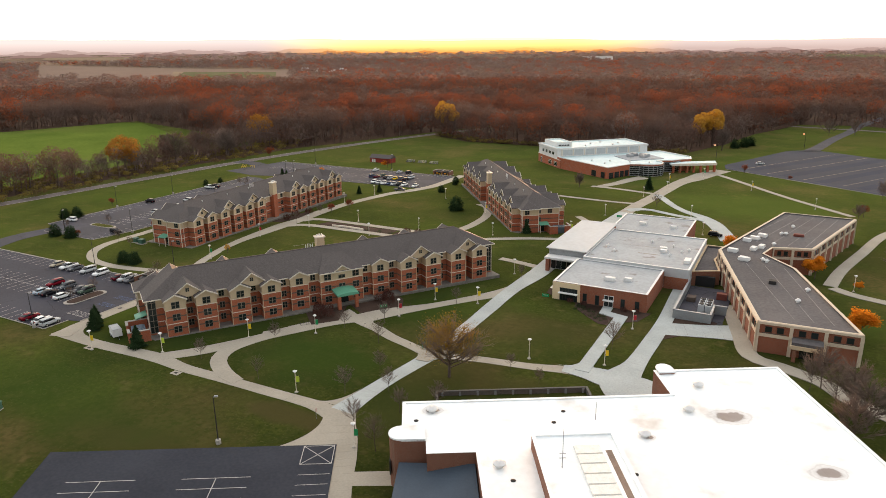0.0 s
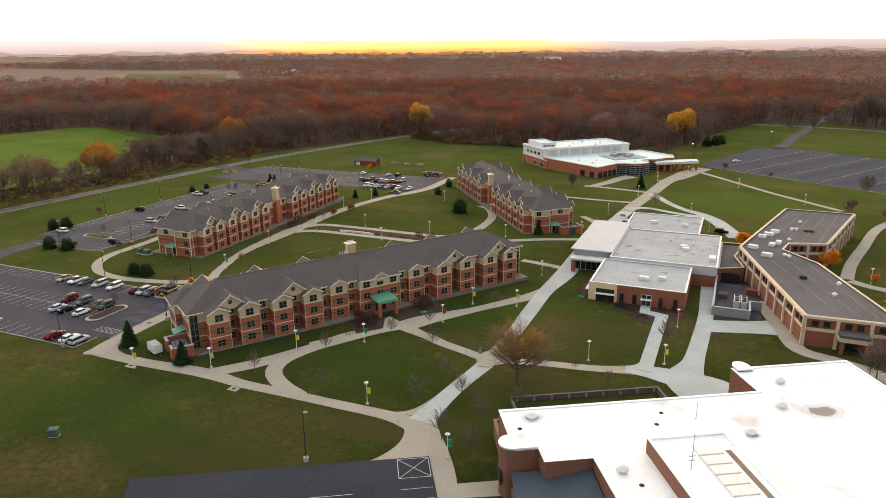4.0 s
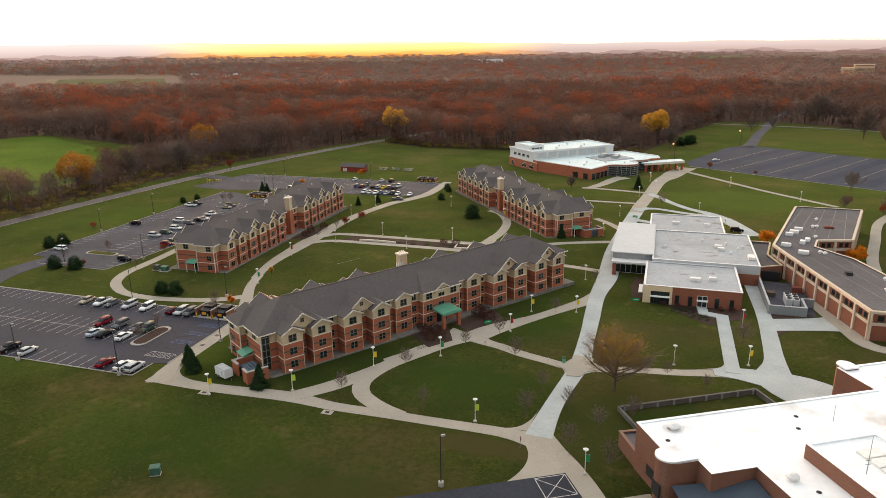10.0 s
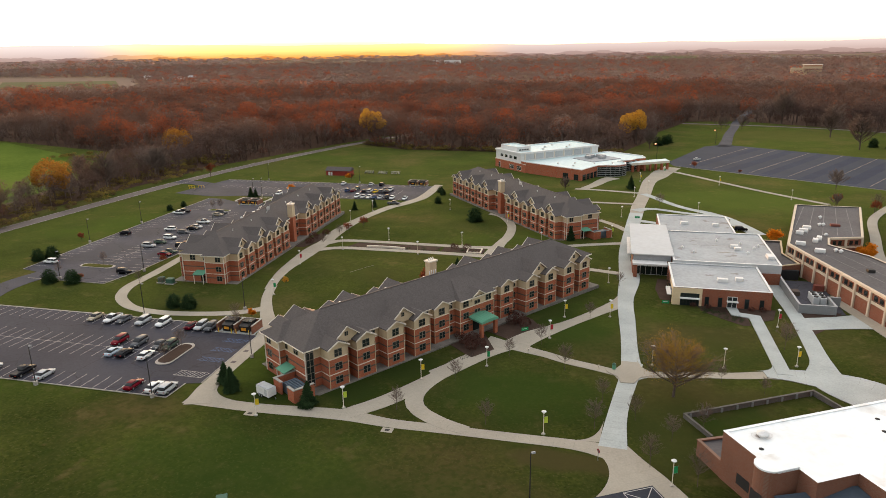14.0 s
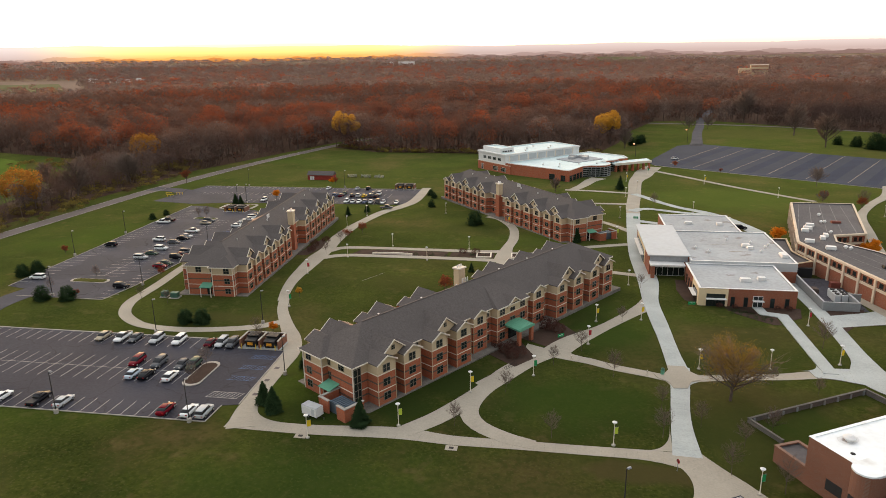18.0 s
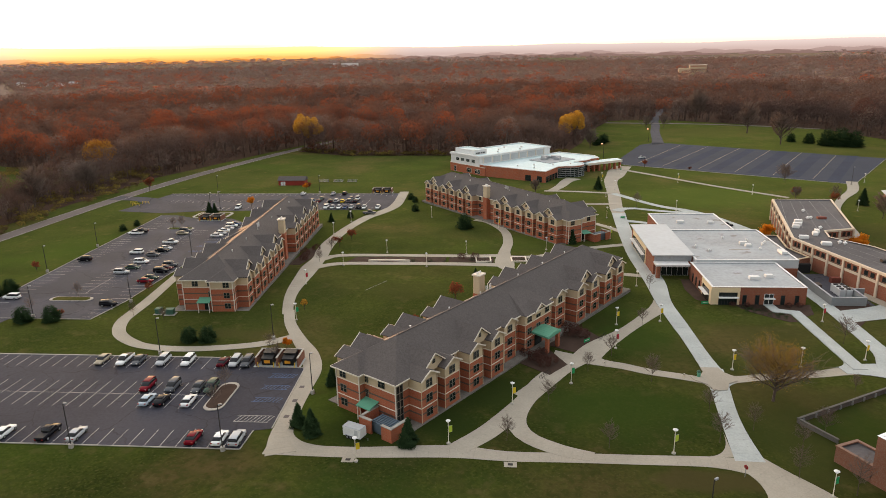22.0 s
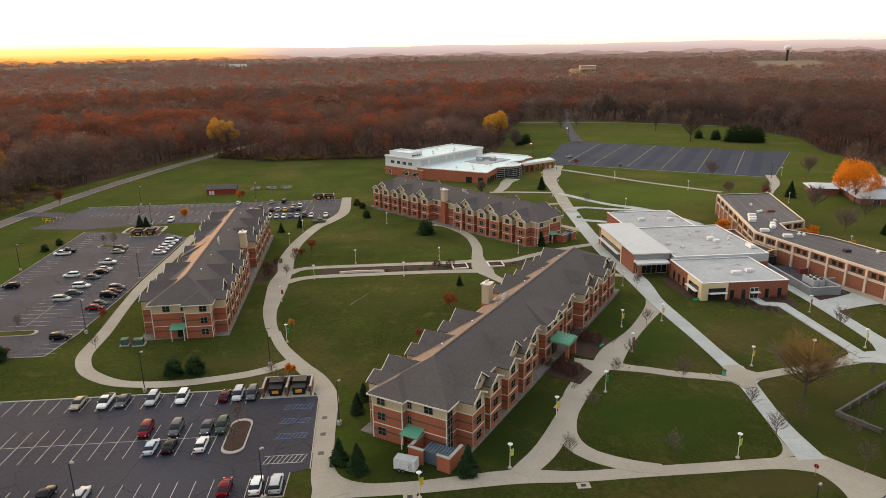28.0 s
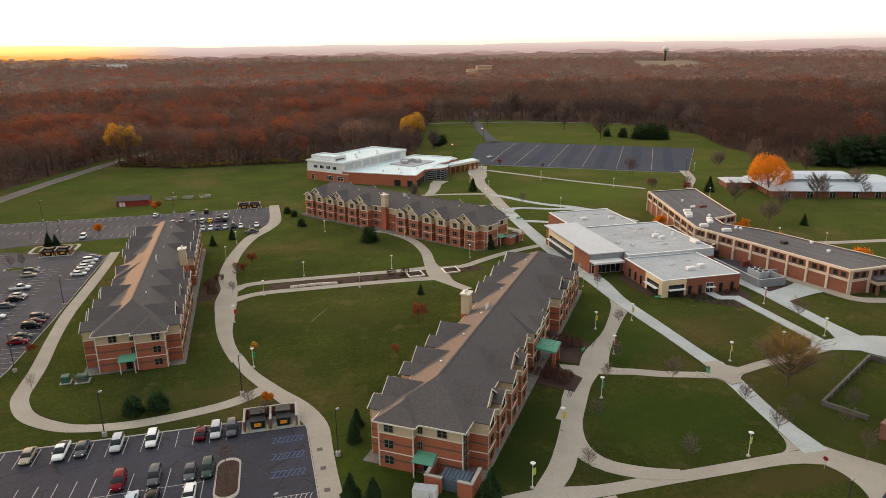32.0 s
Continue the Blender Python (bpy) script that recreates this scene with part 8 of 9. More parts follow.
SHAPES = {
    "sedan": (4.7, [(-2.35, 0.7, 0.45, 0.8, 0.6), (-2.25, 0.85, 0.3, 0.95, 0.78), (-1.5, 0.9, 0.24, 1.0, 0.82), (0, 0.91, 0.22, 0.98, 0.84), (1.2, 0.9, 0.24, 0.92, 0.8), (2.1, 0.82, 0.28, 0.78, 0.7), (2.35, 0.66, 0.4, 0.66, 0.55)],
              [(-1.82, 0.78, 0.98, 1.0, 0.74), (-1.15, 0.82, 0.97, 1.4, 0.64), (0.32, 0.82, 0.97, 1.44, 0.66), (1.12, 0.8, 0.92, 0.96, 0.76)], (-1.28, 0.46, 1.42)),
    "suv": (4.75, [(-2.38, 0.76, 0.5, 0.95, 0.7), (-2.3, 0.9, 0.36, 1.1, 0.84), (-1.4, 0.93, 0.32, 1.14, 0.86), (0, 0.94, 0.3, 1.12, 0.86), (1.2, 0.92, 0.32, 1.08, 0.84), (2.15, 0.86, 0.36, 0.98, 0.76), (2.38, 0.7, 0.5, 0.8, 0.6)],
            [(-2.28, 0.82, 1.1, 1.14, 0.78), (-2.05, 0.85, 1.1, 1.7, 0.7), (0.42, 0.86, 1.1, 1.74, 0.71), (1.22, 0.82, 1.06, 1.1, 0.8)], (-2.16, 0.52, 1.73)),
    "van": (5.0, [(-2.5, 0.8, 0.42, 0.95, 0.76), (-2.42, 0.94, 0.3, 1.08, 0.88), (0, 0.97, 0.26, 1.1, 0.9), (1.5, 0.94, 0.28, 1.05, 0.85), (2.3, 0.85, 0.32, 0.9, 0.72), (2.5, 0.66, 0.45, 0.75, 0.55)],
            [(-2.42, 0.86, 1.06, 1.1, 0.82), (-2.2, 0.88, 1.06, 1.72, 0.7), (0.5, 0.88, 1.06, 1.76, 0.7), (1.9, 0.82, 1.0, 1.04, 0.78)], (-2.2, 0.55, 1.75)),
    "pickup": (5.6, [(-2.8, 0.84, 0.5, 1.0, 0.82), (-2.7, 0.95, 0.42, 1.08, 0.9), (-0.7, 0.97, 0.38, 1.1, 0.9), (1.3, 0.96, 0.38, 1.1, 0.88), (2.5, 0.9, 0.42, 1.04, 0.8), (2.8, 0.76, 0.52, 0.9, 0.66)],
               [(-0.75, 0.84, 1.08, 1.12, 0.82), (-0.6, 0.86, 1.08, 1.75, 0.7), (0.75, 0.86, 1.08, 1.78, 0.7), (1.6, 0.84, 1.06, 1.1, 0.8)], (-0.6, 0.78, 1.77)),
}
_cars = {}


def base_car(kind):
    ln, body, cabin, top = SHAPES[kind]
    c = thing("car" if kind != "pickup" else "pickup_truck", "", "car", at(0, -950))
    rounded(part("body", loft(body), CARPAINT, c))
    rounded(part("cabin_glass", loft(cabin), CARGLASS, c, "dark glazed cabin"))
    w = cabin[1][4] * 1.0
    x0, x1, z = top[0] + 0.05, top[1] - 0.05, top[2]
    rounded(part("car_roof", loft([(x0, w * 0.8, z - 0.05, z - 0.01, w * 0.7), (x0 + 0.15, w, z - 0.06, z + 0.03, w * 0.86), ((x0 + x1) / 2, w * 1.02, z - 0.05, z + 0.06, w * 0.88), (x1 - 0.15, w, z - 0.05, z + 0.04, w * 0.86), (x1, w * 0.84, z - 0.03, z + 0.01, w * 0.74)]), CARPAINT, c))
    for s in (-1, 1):
        part("mirror", MB().box(cabin[-1][0] - 0.45, s * (cabin[-1][1] + 0.04), cabin[-1][2] + 0.06, cabin[-1][0] - 0.3, s * (cabin[-1][1] + 0.22), cabin[-1][2] + 0.2), CARPAINT, c)
        for x in (cabin[1][0] + 0.02, (cabin[1][0] + cabin[2][0]) / 2, cabin[2][0] + 0.02):
            part("window_pillar", MB().solid([(x - 0.04, s * (cabin[2][1] - 0.0), cabin[1][2] + 0.04), (x + 0.04, s * cabin[2][1], cabin[1][2] + 0.04), (x + 0.04, s * (cabin[2][1] - 0.08), cabin[1][2] + 0.04), (x - 0.04, s * (cabin[2][1] - 0.08), cabin[1][2] + 0.04)],
                 [(x - 0.04, s * (w + 0.06), z - 0.02), (x + 0.04, s * (w + 0.06), z - 0.02), (x + 0.04, s * (w - 0.02), z - 0.02), (x - 0.04, s * (w - 0.02), z - 0.02)]), CARPAINT, c)
    if kind == "pickup":
        part("load_bed", MB().box(-2.6, -0.78, 0.9, -0.8, 0.78, 1.112), BLACKPLASTIC, c)
    r = 0.33 if kind == "sedan" else 0.37
    for x in (-ln * 0.29, ln * 0.31):
        for s in (-1, 1):
            t = part("tyre", MB().tube((x, s * 0.72, r), (x, s * 0.95, r), r, r, 14), RUBBER, c)
            part("rim", MB().tube((x, s * 0.95, r), (x, s * 0.965, r), r * 0.62, r * 0.55, 10), ALLOY, t)
    for s in (-1, 1):
        part("headlight", MB().box(ln / 2 - 0.22, s * 0.45, 0.62 + (0.12 if kind != "sedan" else 0), ln / 2 - 0.04, s * 0.72, 0.74 + (0.12 if kind != "sedan" else 0)), LENS, c)
        part("tail_light", MB().box(-ln / 2 - 0.01, s * 0.5, 0.7, -ln / 2 + 0.18, s * 0.8, 0.9), TAIL, c)
    return c


def park(kind, colour, x, y, turn):
    if kind not in _cars:
        _cars[kind] = base_car(kind)
        c = _cars[kind]
        _cars[kind + "_used"] = False
    c = _cars[kind]
    m = at(x, y, turn, 0.05)
    if _cars[kind + "_used"]:
        c = copy_thing(c, m)
    else:
        _cars[kind + "_used"] = True
    c.matrix_world = m @ Matrix.Diagonal((0.95, 0.97, 0.98, 1))
    what = {"sedan": "saloon car", "suv": "sport utility car", "van": "minivan", "pickup": "pickup truck"}[kind]
    tagged(c, f"{colour} {what} parked in a marked stall", "car", "parked cars")
    for o in c.children_recursive:
        o.color = (*CAR_COLOURS[colour], 1)


for kind, colour, x in (("sedan", "tan", -188.7), ("pickup", "white", -183.7), ("sedan", "grey", -180.6), ("suv", "silver", -175.2), ("suv", "white", -169.7), ("sedan", "maroon", -161.9), ("suv", "silver", -159.4), ("suv", "grey", -156.8)):
    park(kind, colour, x, 115.2, 270 if colour != "maroon" else 90)
for kind, colour, x in (("suv", "red", -172.7), ("suv", "grey", -167.6), ("sedan", "grey", -162.4), ("suv", "green", -159.8)):
    park(kind, colour, x, 103.8, 270)
for kind, colour, x in (("sedan", "pale blue", -170.0), ("sedan", "black", -167.1), ("sedan", "white", -161.9)):
    park(kind, colour, x, 98.4, 90)
for kind, colour, x in (("sedan", "white", -189.3), ("pickup", "black", -181.3), ("sedan", "silver", -176.2), ("sedan", "red", -155.4), ("sedan", "white", -150.8), ("suv", "silver", -147.8), ("sedan", "silver", -194.8), ("suv", "blue", -200.2), ("sedan", "grey", -208.4)):
    park(kind, colour, x, 86.0, 90)
for kind, colour, x, y in (("suv", "white", -236.8, 152.8), ("suv", "black", -238, 188.7), ("pickup", "white", -238.8, 222.4), ("pickup", "black", -238.2, 225.2)):
    park(kind, colour, x, y, 180)
for kind, colour, x, y in (("suv", "silver", -218.2, 175.6), ("sedan", "green", -217.4, 180.6), ("suv", "white", -217.6, 186.4), ("sedan", "grey", -218.0, 194.6), ("sedan", "black", -217.4, 199.8), ("sedan", "silver", -217.6, 202.6), ("pickup", "white", -219.4, 209.9), ("sedan", "tan", -221, 222.6), ("suv", "grey", -221.4, 226.2)):
    park(kind, colour, x, y, 0)
park("suv", "white", -225.0, 197.1, 180)
for kind, colour, y in (("suv", "black", 148.4), ("sedan", "red", 167.7), ("sedan", "green", 170.8), ("suv", "black", 177.2), ("sedan", "maroon", 180.2), ("suv", "grey", 183.4), ("sedan", "white", 219.6), ("sedan", "silver", 223.2), ("sedan", "white", 226.8), ("sedan", "silver", 230.2), ("suv", "white", 234.0), ("sedan", "blue", 237.4)):
    park(kind, colour, -206.6, y, 0)
park("suv", "white", -216.7, 267.2, 270)
for kind, colour, x in (("suv", "white", -178.2), ("sedan", "silver", -175.4), ("sedan", "white", -172.6), ("sedan", "blue", -170.0), ("sedan", "silver", -167.3), ("suv", "black", -164.3), ("sedan", "white", -161.7), ("sedan", "white", -155.8)):
    park(kind, colour, x, 267.4, 270)
for kind, colour, x in (("sedan", "black", -179.4), ("suv", "silver", -176.6), ("sedan", "yellow", -173.8), ("suv", "grey", -170.8), ("sedan", "black", -168.2), ("sedan", "maroon", -184.8), ("suv", "blue", -187.6)):
    park(kind, colour, x, 280.0, 90)
for kind, colour, x in (("suv", "silver", -168.2), ("sedan", "grey", -170.9), ("sedan", "green", -184.9)):
    park(kind, colour, x, 285.0, 270)
for kind, colour, x, y in (("sedan", "white", -196.6, 297), ("sedan", "silver", -182.1, 297), ("suv", "black", -176.6, 297)):
    park(kind, colour, x, y, 90)
park("sedan", "white", -19.1, 406.8, 30)
park("pickup", "grey", -157.4, 256.4, 5)
park("suv", "black", -22.0, 236.0, 0)

# ---- path lamps ----


def lamp_post():
    t = thing("path_lamp", "", "street lamp", at(0, -960))
    part("footing", MB().lathe(0, 0, [(0.34, -0.3), (0.34, 0.18), (0.3, 0.2)], 10), KERB, t)
    part("post", MB().lathe(0, 0, [(0.12, 0.2), (0.09, 0.5), (0.065, 0.55), (0.055, 3.9)], 8), TRIM, t, "pale painted post")
    part("globe", MB().lathe(0, 0, [(0.1, 3.9), (0.2, 4.05), (0.24, 4.25)], 10), LENS, t)
    part("cap", MB().lathe(0, 0, [(0.4, 4.25), (0.42, 4.31), (0.1, 4.48)], 12), WHITEMETAL, t, "white disc-shaped cap")
    return t


plain_lamp = lamp_post()
flag_lamp = lamp_post()
arm = part("banner_arm", MB().tube((0, 0, 3.3), (0.72, 0, 3.3), 0.02, 0.02, 5), GREYMETAL, flag_lamp)
part("banner_arm", MB().tube((0, 0, 2.1), (0.72, 0, 2.1), 0.02, 0.02, 5), GREYMETAL, flag_lamp)
part("banner", MB().box(0.1, -0.015, 2.1, 0.7, 0.015, 3.3), BANNER, flag_lamp)
CLOTH = {"yellow": (0.72, 0.5, 0.03), "green": (0.03, 0.28, 0.10), "red": (0.45, 0.04, 0.05), "lime": (0.45, 0.55, 0.06)}
used = {}


def stand(src, label, x, y, turn=0, cloth=None):
    m = at(x, y, turn)
    ob = copy_thing(src, m) if used.get(src.name) else src
    used[src.name] = True
    ob.matrix_world = m
    tagged(ob, label, "street lamp", "path lamps")
    for o in ob.children_recursive:
        if cloth:
            o.color = (*CLOTH[cloth], 1)


for x, y, cloth in ((-101.6, 101.0, "yellow"), (-90.1, 109.6, "green"), (-76.6, 140.2, "yellow"), (-78.9, 126.6, "red"), (-66, 142.6, "yellow"), (-76.2, 86.1, "lime"), (-57.4, 117.1, "yellow"), (-29.2, 122.7, "yellow"), (-28.5, 143.8, "red"),
                    (-56.4, 76, "green"), (-126.6, 81.2, "yellow"), (-112.3, 87.1, "lime"), (-104.7, 233, "yellow"), (-17.5, 325.7, "yellow"), (-66.3, 218.3, "lime"), (-159, 167.7, "red"), (-153.8, 140.6, "green"), (-53.6, 330, "yellow"), (-41, 352, "green")):
    stand(flag_lamp, f"pale path lamp with a {cloth} banner", x, y, 25, cloth)
for x, y in ((-114.9, 199.2), (-89, 204.2), (-66.7, 168.5), (7.5, 295.8), (-33.6, 262.2), (-57.2, 291), (-62.8, 250), (68.6, 323.8), (-140.9, 200), (-152.2, 185.6), (-126.3, 185.1), (-131.2, 250.7), (-162.1, 243.1), (-43.5, 118.8), (16.3, 194.1),
             (-164.4, 224), (-50.6, 308), (-26, 236), (26, 184), (36, 262), (48, 180)):
    stand(plain_lamp, "pale path lamp with a white disc cap", x, y)

# tall parking lamps
pole = thing("parking_lamp", "tall dark parking lamp on a concrete base", "street lamp", at(-175.1, 82.6), "parking lamps")
part("footing", MB().lathe(0, 0, [(0.42, -0.3), (0.42, 0.75), (0.36, 0.8)], 10), KERB, pole)
part("pole", MB().lathe(0, 0, [(0.1, 0.8), (0.06, 8.4)], 8), DARKMETAL, pole)
part("arm", MB().box(-0.05, -0.03, 8.3, 0.3, 0.03, 8.38), DARKMETAL, pole)
hd = part("lamp_head", MB().solid([(0.1, -0.18, 8.3), (0.75, -0.18, 8.3), (0.75, 0.18, 8.3), (0.1, 0.18, 8.3)], [(0.16, -0.12, 8.5), (0.7, -0.12, 8.5), (0.7, 0.12, 8.5), (0.16, 0.12, 8.5)]), GREYMETAL, pole)
part("lens", MB().box(0.15, -0.15, 8.27, 0.7, 0.15, 8.3), LENS, hd)
for x, y in ((-149.2, 83.1), (-139.6, 103.2), (-178.1, 119.6), (-202.2, 151.6), (-242.8, 176.8), (-221.7, 140.0), (-244, 206), (-203.4, 191.9), (-222.7, 262.4), (-226, 260.6), (-202.4, 83.0), (-76.2, 67.0), (-190, 302), (-240, 302), (60, 318), (-155.6, 128.6)):
    copy_thing(pole, at(x, y, 35))
# sodium street lamps that are lit
for x, y in ((-41.9, 407.2), (1.2, 487.6)):
    t = thing("sodium_lamp", "tall street lamp with a lit orange sodium lamp", "street lamp", at(x, y), "lit street lamps")
    part("pole", MB().lathe(0, 0, [(0.12, -0.3), (0.08, 9.2)], 8), DARKMETAL, t)
    part("arm", MB().tube((0, 0, 9.1), (-1.2, -0.6, 9.4), 0.05, 0.04, 6), DARKMETAL, t)
    part("lit_bowl", MB().lathe(-1.2, -0.6, [(0.1, 9.5), (0.55, 9.3), (0.6, 9.1), (0.2, 8.8)], 10), LIT, t, "glowing orange lamp")

# ---- bin enclosures ----


def bin_enclosure(x, y, turn):
    t = thing("bin_enclosure", "brick bin enclosure with two dark bins and yellow bollards", "bin enclosure", at(x, y, turn), "bin enclosures")
    for x0, y0, x1, y1 in ((-4.6, 2.2, 4.6, 2.5), (-4.6, -2.2, -4.3, 2.2), (4.3, -2.2, 4.6, 2.2), (-0.15, -2.2, 0.15, 2.2)):
        w = part("enclosure_wall", MB().box(x0, y0, -0.4, x1, y1, 2.0), BRICK_OLD, t)
        part("wall_cap", MB().box(x0 - 0.05, y0 - 0.05, 2.0, x1 + 0.05, y1 + 0.05, 2.12), KERB, w)
    part("slab", MB().box(-5, -3.6, -0.3, 5, 2.2, 0.08), CONCRETE, t)
    for s in (-2.2, 2.2):
        b = part("bin", MB().solid([(s - 1.1, -1.6, 0.1), (s + 1.1, -1.6, 0.1), (s + 1.1, 1.6, 0.1), (s - 1.1, 1.6, 0.1)], [(s - 1.25, -1.9, 1.7), (s + 1.25, -1.9, 1.7), (s + 1.25, 1.8, 2.3), (s - 1.25, 1.8, 2.3)]), BLACKPLASTIC, t, "black refuse bin")
        part("bin_label", MB().box(s - 0.6, -1.99, 0.7, s + 0.6, -1.86, 1.3), ORANGEPAINT, b, "orange panel")
        part("bin_lid", MB().box(s - 1.3, -0.4, 2.16, s + 1.3, 1.9, 2.34), BLACKPLASTIC, b)
    for s in (-3.9, -0.6, 0.6, 3.9):
        part("bollard", MB().lathe(s, -2.6, [(0.1, 0), (0.1, 1.15), (0.05, 1.22)], 8), YELLOWPAINT, t, "yellow bollard")


bin_enclosure(-150.2, 116.6, 0)
bin_enclosure(-219.8, 246.6, 0)
bin_enclosure(-159.6, 302.2, 0)

# white box trailer by the dormitory
tr = thing("cargo_trailer", "small white tandem-axle box trailer parked on the lawn", "trailer", at(-128.3, 88.4, -24) @ Matrix.Diagonal((0.84, 0.84, 0.84, 1)))
part("box", MB().box(-2.1, -1.1, 0.55, 2.1, 1.1, 2.5), WHITEMETAL, tr)
part("roof", MB().solid([(-2.12, -1.12, 2.5), (2.12, -1.12, 2.5), (2.12, 1.12, 2.5), (-2.12, 1.12, 2.5)], [(-2.05, -0.95, 2.62), (2.05, -0.95, 2.62), (2.05, 0.95, 2.62), (-2.05, 0.95, 2.62)]), GREYROOF, tr, "grey sheet-metal roof")
for x in (-1.0, -0.2):
    for s in (-1, 1):
        w = part("wheel", MB().tube((x, s * 1.0, 0.36), (x, s * 1.22, 0.36), 0.36, 0.36, 14), RUBBER, tr)
        part("rim", MB().tube((x, s * 1.22, 0.36), (x, s * 1.235, 0.36), 0.2, 0.18, 10), ALLOY, w)
for s in (-1, 1):
    part("mudguard", MB().box(-1.5, s * 1.1, 0.76, 0.3, s * 1.26, 0.82), GREYMETAL, tr)
part("side_door", MB().box(0.75, -1.13, 0.75, 1.55, -1.1, 2.3), PALEROOF, tr)
part("door_latch", MB().box(0.85, -1.16, 1.4, 1.0, -1.13, 1.5), DARKMETAL, tr)
part("rear_door", MB().box(-2.14, -0.95, 0.7, -2.1, 0.95, 2.4), PALEROOF, tr)
part("drawbar", MB().tube((2.1, 0, 0.5), (3.4, 0, 0.45), 0.06, 0.05, 6), DARKMETAL, tr)
part("jockey_wheel", MB().tube((3.2, 0, -0.05), (3.2, 0, 0.6), 0.05, 0.05, 6), GREYMETAL, tr)
# transformer boxes near the west dormitory
for x, y, w in ((-190.4, 143.6, 1.5), (-187.2, 143.2, 2.0)):
    t = thing("transformer_box", "green metal transformer box on a concrete pad", "transformer", at(x, y, 4), "transformers")
    part("pad", MB().box(-w * 0.7, -1.1, -0.3, w * 0.7, 1.1, 0.15), KERB, t)
    part("cabinet", MB().box(-w / 2, -0.7, 0.15, w / 2, 0.7, 1.35), GREENMETAL, t)
    part("lid", MB().solid([(-w / 2 - 0.05, -0.75, 1.35), (w / 2 + 0.05, -0.75, 1.35), (w / 2 + 0.05, 0.75, 1.35), (-w / 2 - 0.05, 0.75, 1.35)], [(-w / 2, -0.6, 1.5), (w / 2, -0.6, 1.5), (w / 2, 0.7, 1.56), (-w / 2, 0.7, 1.56)]), GREENMETAL, t)
kiosk = thing("utility_cabinet", "small green roofed utility cabinet alone on the lawn", "utility box", at(-118.7, 57.2, 30))
part("body", MB().box(-0.7, -0.48, -0.2, 0.7, 0.48, 1.3), GREENMETAL, kiosk)
part("lid", MB().solid([(-0.8, -0.58, 1.3), (0.8, -0.58, 1.3), (0.8, 0.58, 1.3), (-0.8, 0.58, 1.3)], [(-0.76, -0.5, 1.38), (0.76, -0.5, 1.38), (0.76, 0.54, 1.5), (-0.76, 0.54, 1.5)]), GREENMETAL, kiosk)
part("base", MB().box(-0.8, -0.56, -0.3, 0.8, 0.56, 0.08), KERB, kiosk)
# bleachers by the field
for x in (-195.2, -187.6, -180.3):
    b = thing("bleacher", "low silver metal bleacher beside the field", "bleacher", at(x, 330, 0), "bleachers")
    for k in range(4):
        part("bench", MB().box(-2.6, 0.5 * k - 0.14, 0.35 + 0.3 * k, 2.6, 0.5 * k + 0.14, 0.41 + 0.3 * k), GREYMETAL, b)
    for u in (-2.2, 0, 2.2):
        part("stay", MB().solid([(u - 0.04, -0.1, -0.2), (u + 0.04, -0.1, -0.2), (u + 0.04, 1.7, -0.2), (u - 0.04, 1.7, -0.2)], [(u - 0.04, -0.1, 0.34), (u + 0.04, -0.1, 0.34), (u + 0.04, 1.6, 1.24), (u - 0.04, 1.6, 1.24)]), DARKMETAL, b)
# yellow gates at the lot entrance
for x, y in ((-269, 277), (-263.5, 277), (-266, 273)):
    t = thing("barrier", "low yellow barrier at the lot entrance", "barrier", at(x, y), "barriers")
    part("rail", MB().box(-1.6, -0.06, 0.8, 1.6, 0.06, 1.0), YELLOWPAINT, t)
    for u in (-1.5, 0, 1.5):
        part("post", MB().lathe(u, 0, [(0.08, -0.2), (0.08, 1.15)], 8), YELLOWPAINT, t)
# signs, bins, bollards and racks near the entrances
for x, y, a in ((-84.8, 129.1, 40), (-52.5, 154.0, 5), (-57, 248, 0)):
    t = thing("entrance_sign", "small green sign on two posts", "sign", at(x, y, a), "signs")
    part("board", MB().box(-0.9, -0.04, 0.35, 0.9, 0.04, 1.1), BANNER, t)
    t.children[0].color = (0.02, 0.25, 0.09, 1)
    part("writing_bar", MB().box(-0.6, -0.05, 0.75, 0.6, -0.042, 0.85), WHITEMETAL, t.children[0])
    for u in (-0.7, 0.7):
        part("post", MB().box(u - 0.04, 0.042, -0.2, u + 0.04, 0.1, 1.15), DARKMETAL, t)
t = thing("litter_bin", "green litter bin beside the path junction", "litter bin", at(-64.9, 113.6))
part("drum", MB().lathe(0, 0, [(0.34, -0.1), (0.38, 1.0), (0.4, 1.05)], 12), GREENROOF, t)
part("hood", MB().lathe(0, 0, [(0.4, 1.06), (0.4, 1.2), (0.15, 1.45)], 12), GREENMETAL, t)
for x, y in ((-82.6, 117.9), (-67.9, 113.0)):
    t = thing("path_bollard", "short pale bollard beside a footpath", "bollard", at(x, y), "bollards")
    part("shaft", MB().lathe(0, 0, [(0.11, -0.2), (0.11, 0.9), (0.06, 1.0)], 10), TRIM, t)
    part("band", MB().lathe(0, 0, [(0.115, 0.68), (0.115, 0.78)], 10), DARKMETAL, t)
t = thing("stop_sign", "red traffic sign where the footpaths meet", "traffic sign", at(-67.1, 80.3, 120))
part("post", MB().box(-0.03, 0.02, -0.2, 0.03, 0.08, 1.9), GREYMETAL, t)
part("plate", MB().tube((0, -0.02, 1.7), (0, 0.018, 1.7), 0.38, 0.38, 8), TAIL, t)
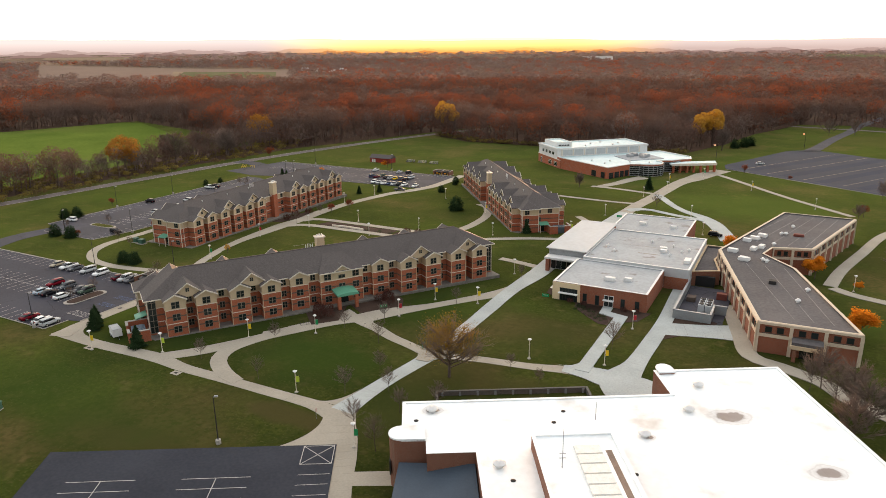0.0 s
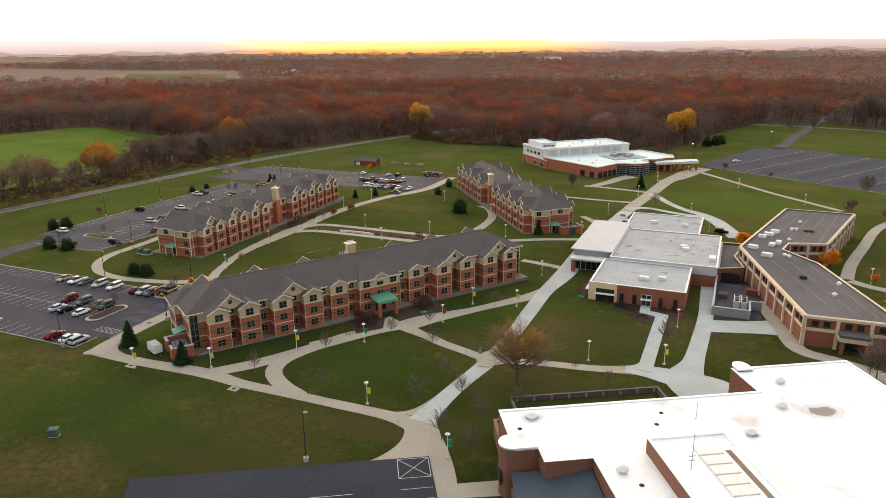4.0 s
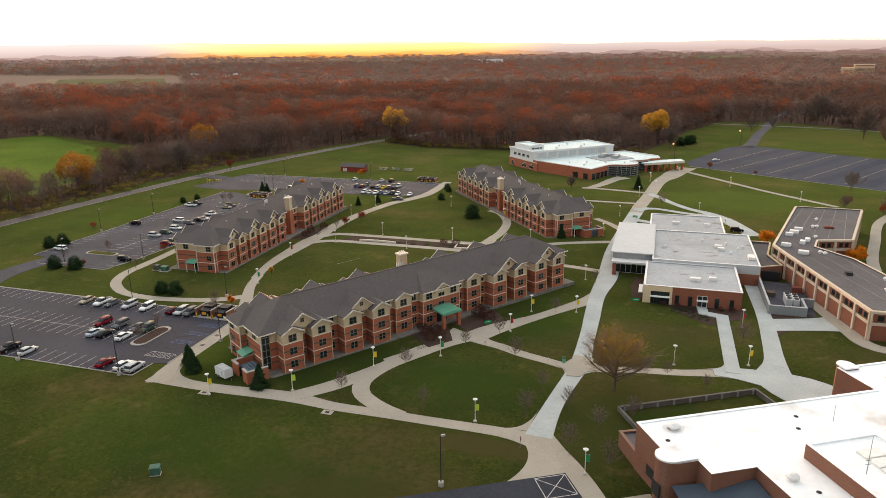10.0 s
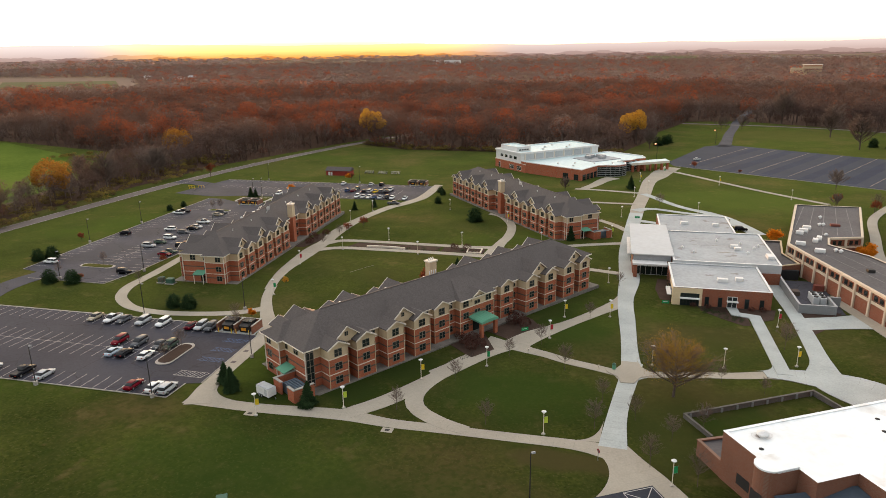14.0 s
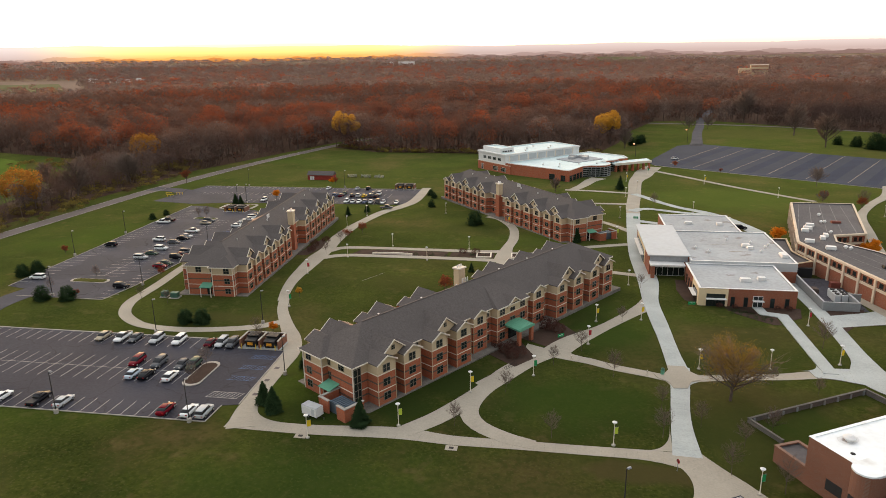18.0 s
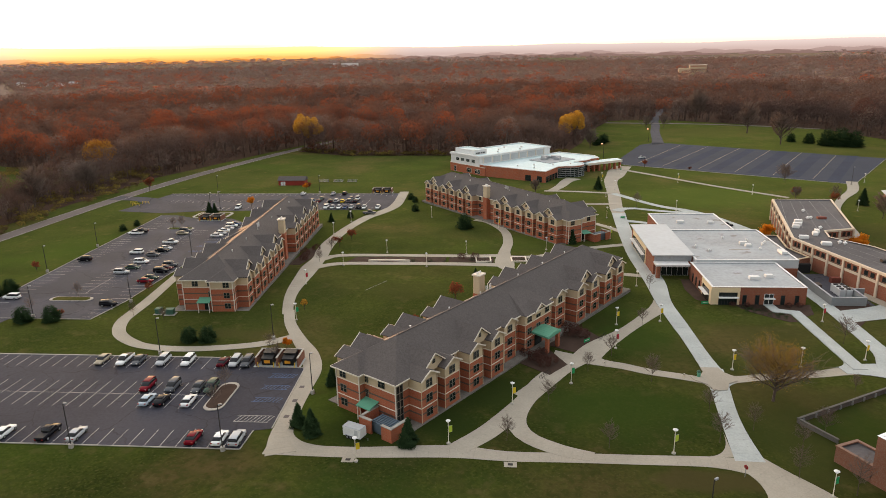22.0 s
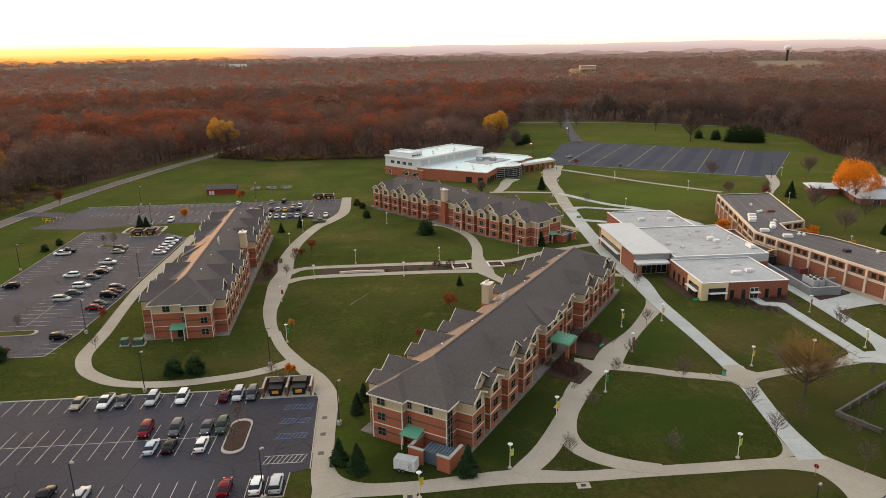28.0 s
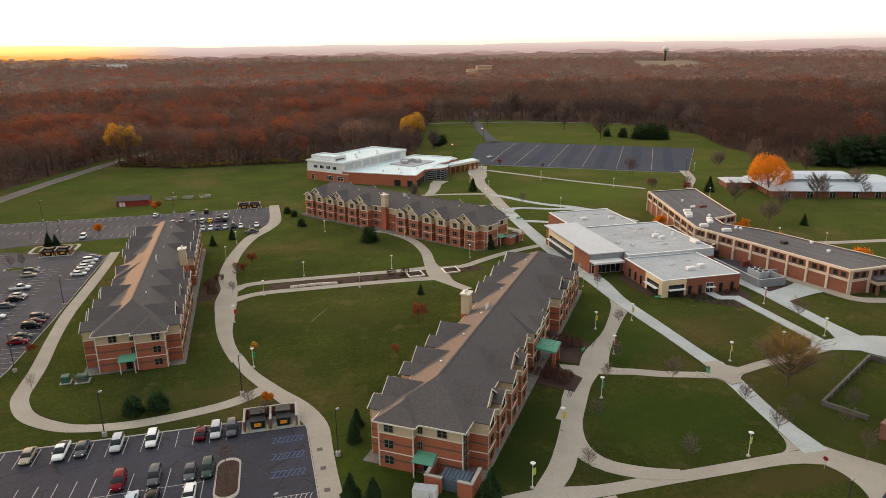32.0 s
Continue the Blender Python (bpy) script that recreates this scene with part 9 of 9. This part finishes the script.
for x, y in ((-81.6, 131.4), (-80.4, 133.2), (-95.4, 112.0), (-94.4, 113.6)):
    t = thing("bike_rack", "dark looped bicycle rack on the paving", "bicycle rack", at(x, y, 56), "bicycle racks")
    for k in range(3):
        lp = MB()
        for a in range(6):
            p, q = (Vector((0.7 * k - 0.7, 0.35 * math.cos(radians(30 * j)), 0.75 * math.sin(radians(30 * j)) + 0.05)) for j in (a, a + 1))
            lp.tube(p, q, 0.03, 0.03, 5)
        part("loop", lp, DARKMETAL, t)
    part("foot_rail", MB().box(-0.9, -0.04, 0.0, 0.9, 0.04, 0.06), DARKMETAL, t)
# low curved stone wall in the courtyard, and planter kerbs
cw = thing("courtyard_wall", "low pale curved stone wall between the courtyard paths", "garden wall", at(-138.6, 190.4))
for k in range(12):
    a0, a1 = -6.6 + 1.1 * k, -5.5 + 1.1 * k
    y0, y1 = 0.012 * a0 * a0, 0.012 * a1 * a1
    part("wall_stone", MB().solid([(a0 + 0.02, -y0 - 0.25, -0.3), (a1 - 0.02, -y1 - 0.25, -0.3), (a1 - 0.02, -y1 + 0.25, -0.3), (a0 + 0.02, -y0 + 0.25, -0.3)], [(a0 + 0.02, -y0 - 0.22, 0.65), (a1 - 0.02, -y1 - 0.22, 0.65), (a1 - 0.02, -y1 + 0.22, 0.65), (a0 + 0.02, -y0 + 0.22, 0.65)]), TRIM, cw)
for x, y in ((-109.2, 192), (-98.2, 192.6)):
    p = thing("planter", "square pale-edged planter bed", "planter", at(x, y, 4), "planters")
    for x0, y0, x1, y1 in ((-2.4, -2.4, 2.4, -2.0), (-2.4, 2.0, 2.4, 2.4), (-2.4, -2.0, -2.0, 2.0), (2.0, -2.0, 2.4, 2.0)):
        part("edge", MB().box(x0, y0, -0.3, x1, y1, 0.45), TRIM, p)
    part("soil", MB().box(-2.0, -2.0, -0.2, 2.0, 2.0, 0.32), MULCH, p)
# drain slabs beside the south walk
for x, y in ((-102.2, 81.6), (-128.0, 81.6)):
    t = thing("drain_slab", "small concrete drain slab beside the footpath", "drain", at(x, y), "drain slabs")
    part("slab", MB().box(-1.0, -0.7, -0.2, 1.0, 0.7, 0.05), OLDWALK, t)
    part("grate", MB().box(-0.4, -0.3, 0.05, 0.4, 0.3, 0.06), DARKMETAL, t)
for x, y in ((-142.0, 94.4), (-142.2, 100.2), (-142.4, 105.7)):
    t = thing("manhole_cover", "dark square cover in the footpath", "manhole", at(x, y, 0, 0.09), "manholes")
    part("cover", MB().box(-0.45, -0.45, -0.05, 0.45, 0.45, 0.012), OLDROAD, t)

# slender pole lying on the courtyard lawn
single("fallen_pole", MB().tube((-140.8, 163, gz(163) + 0.08), (-136.3, 171, gz(171) + 0.08), 0.035, 0.03, 6), KERB, "pale slender pole lying on the courtyard lawn", "pole")
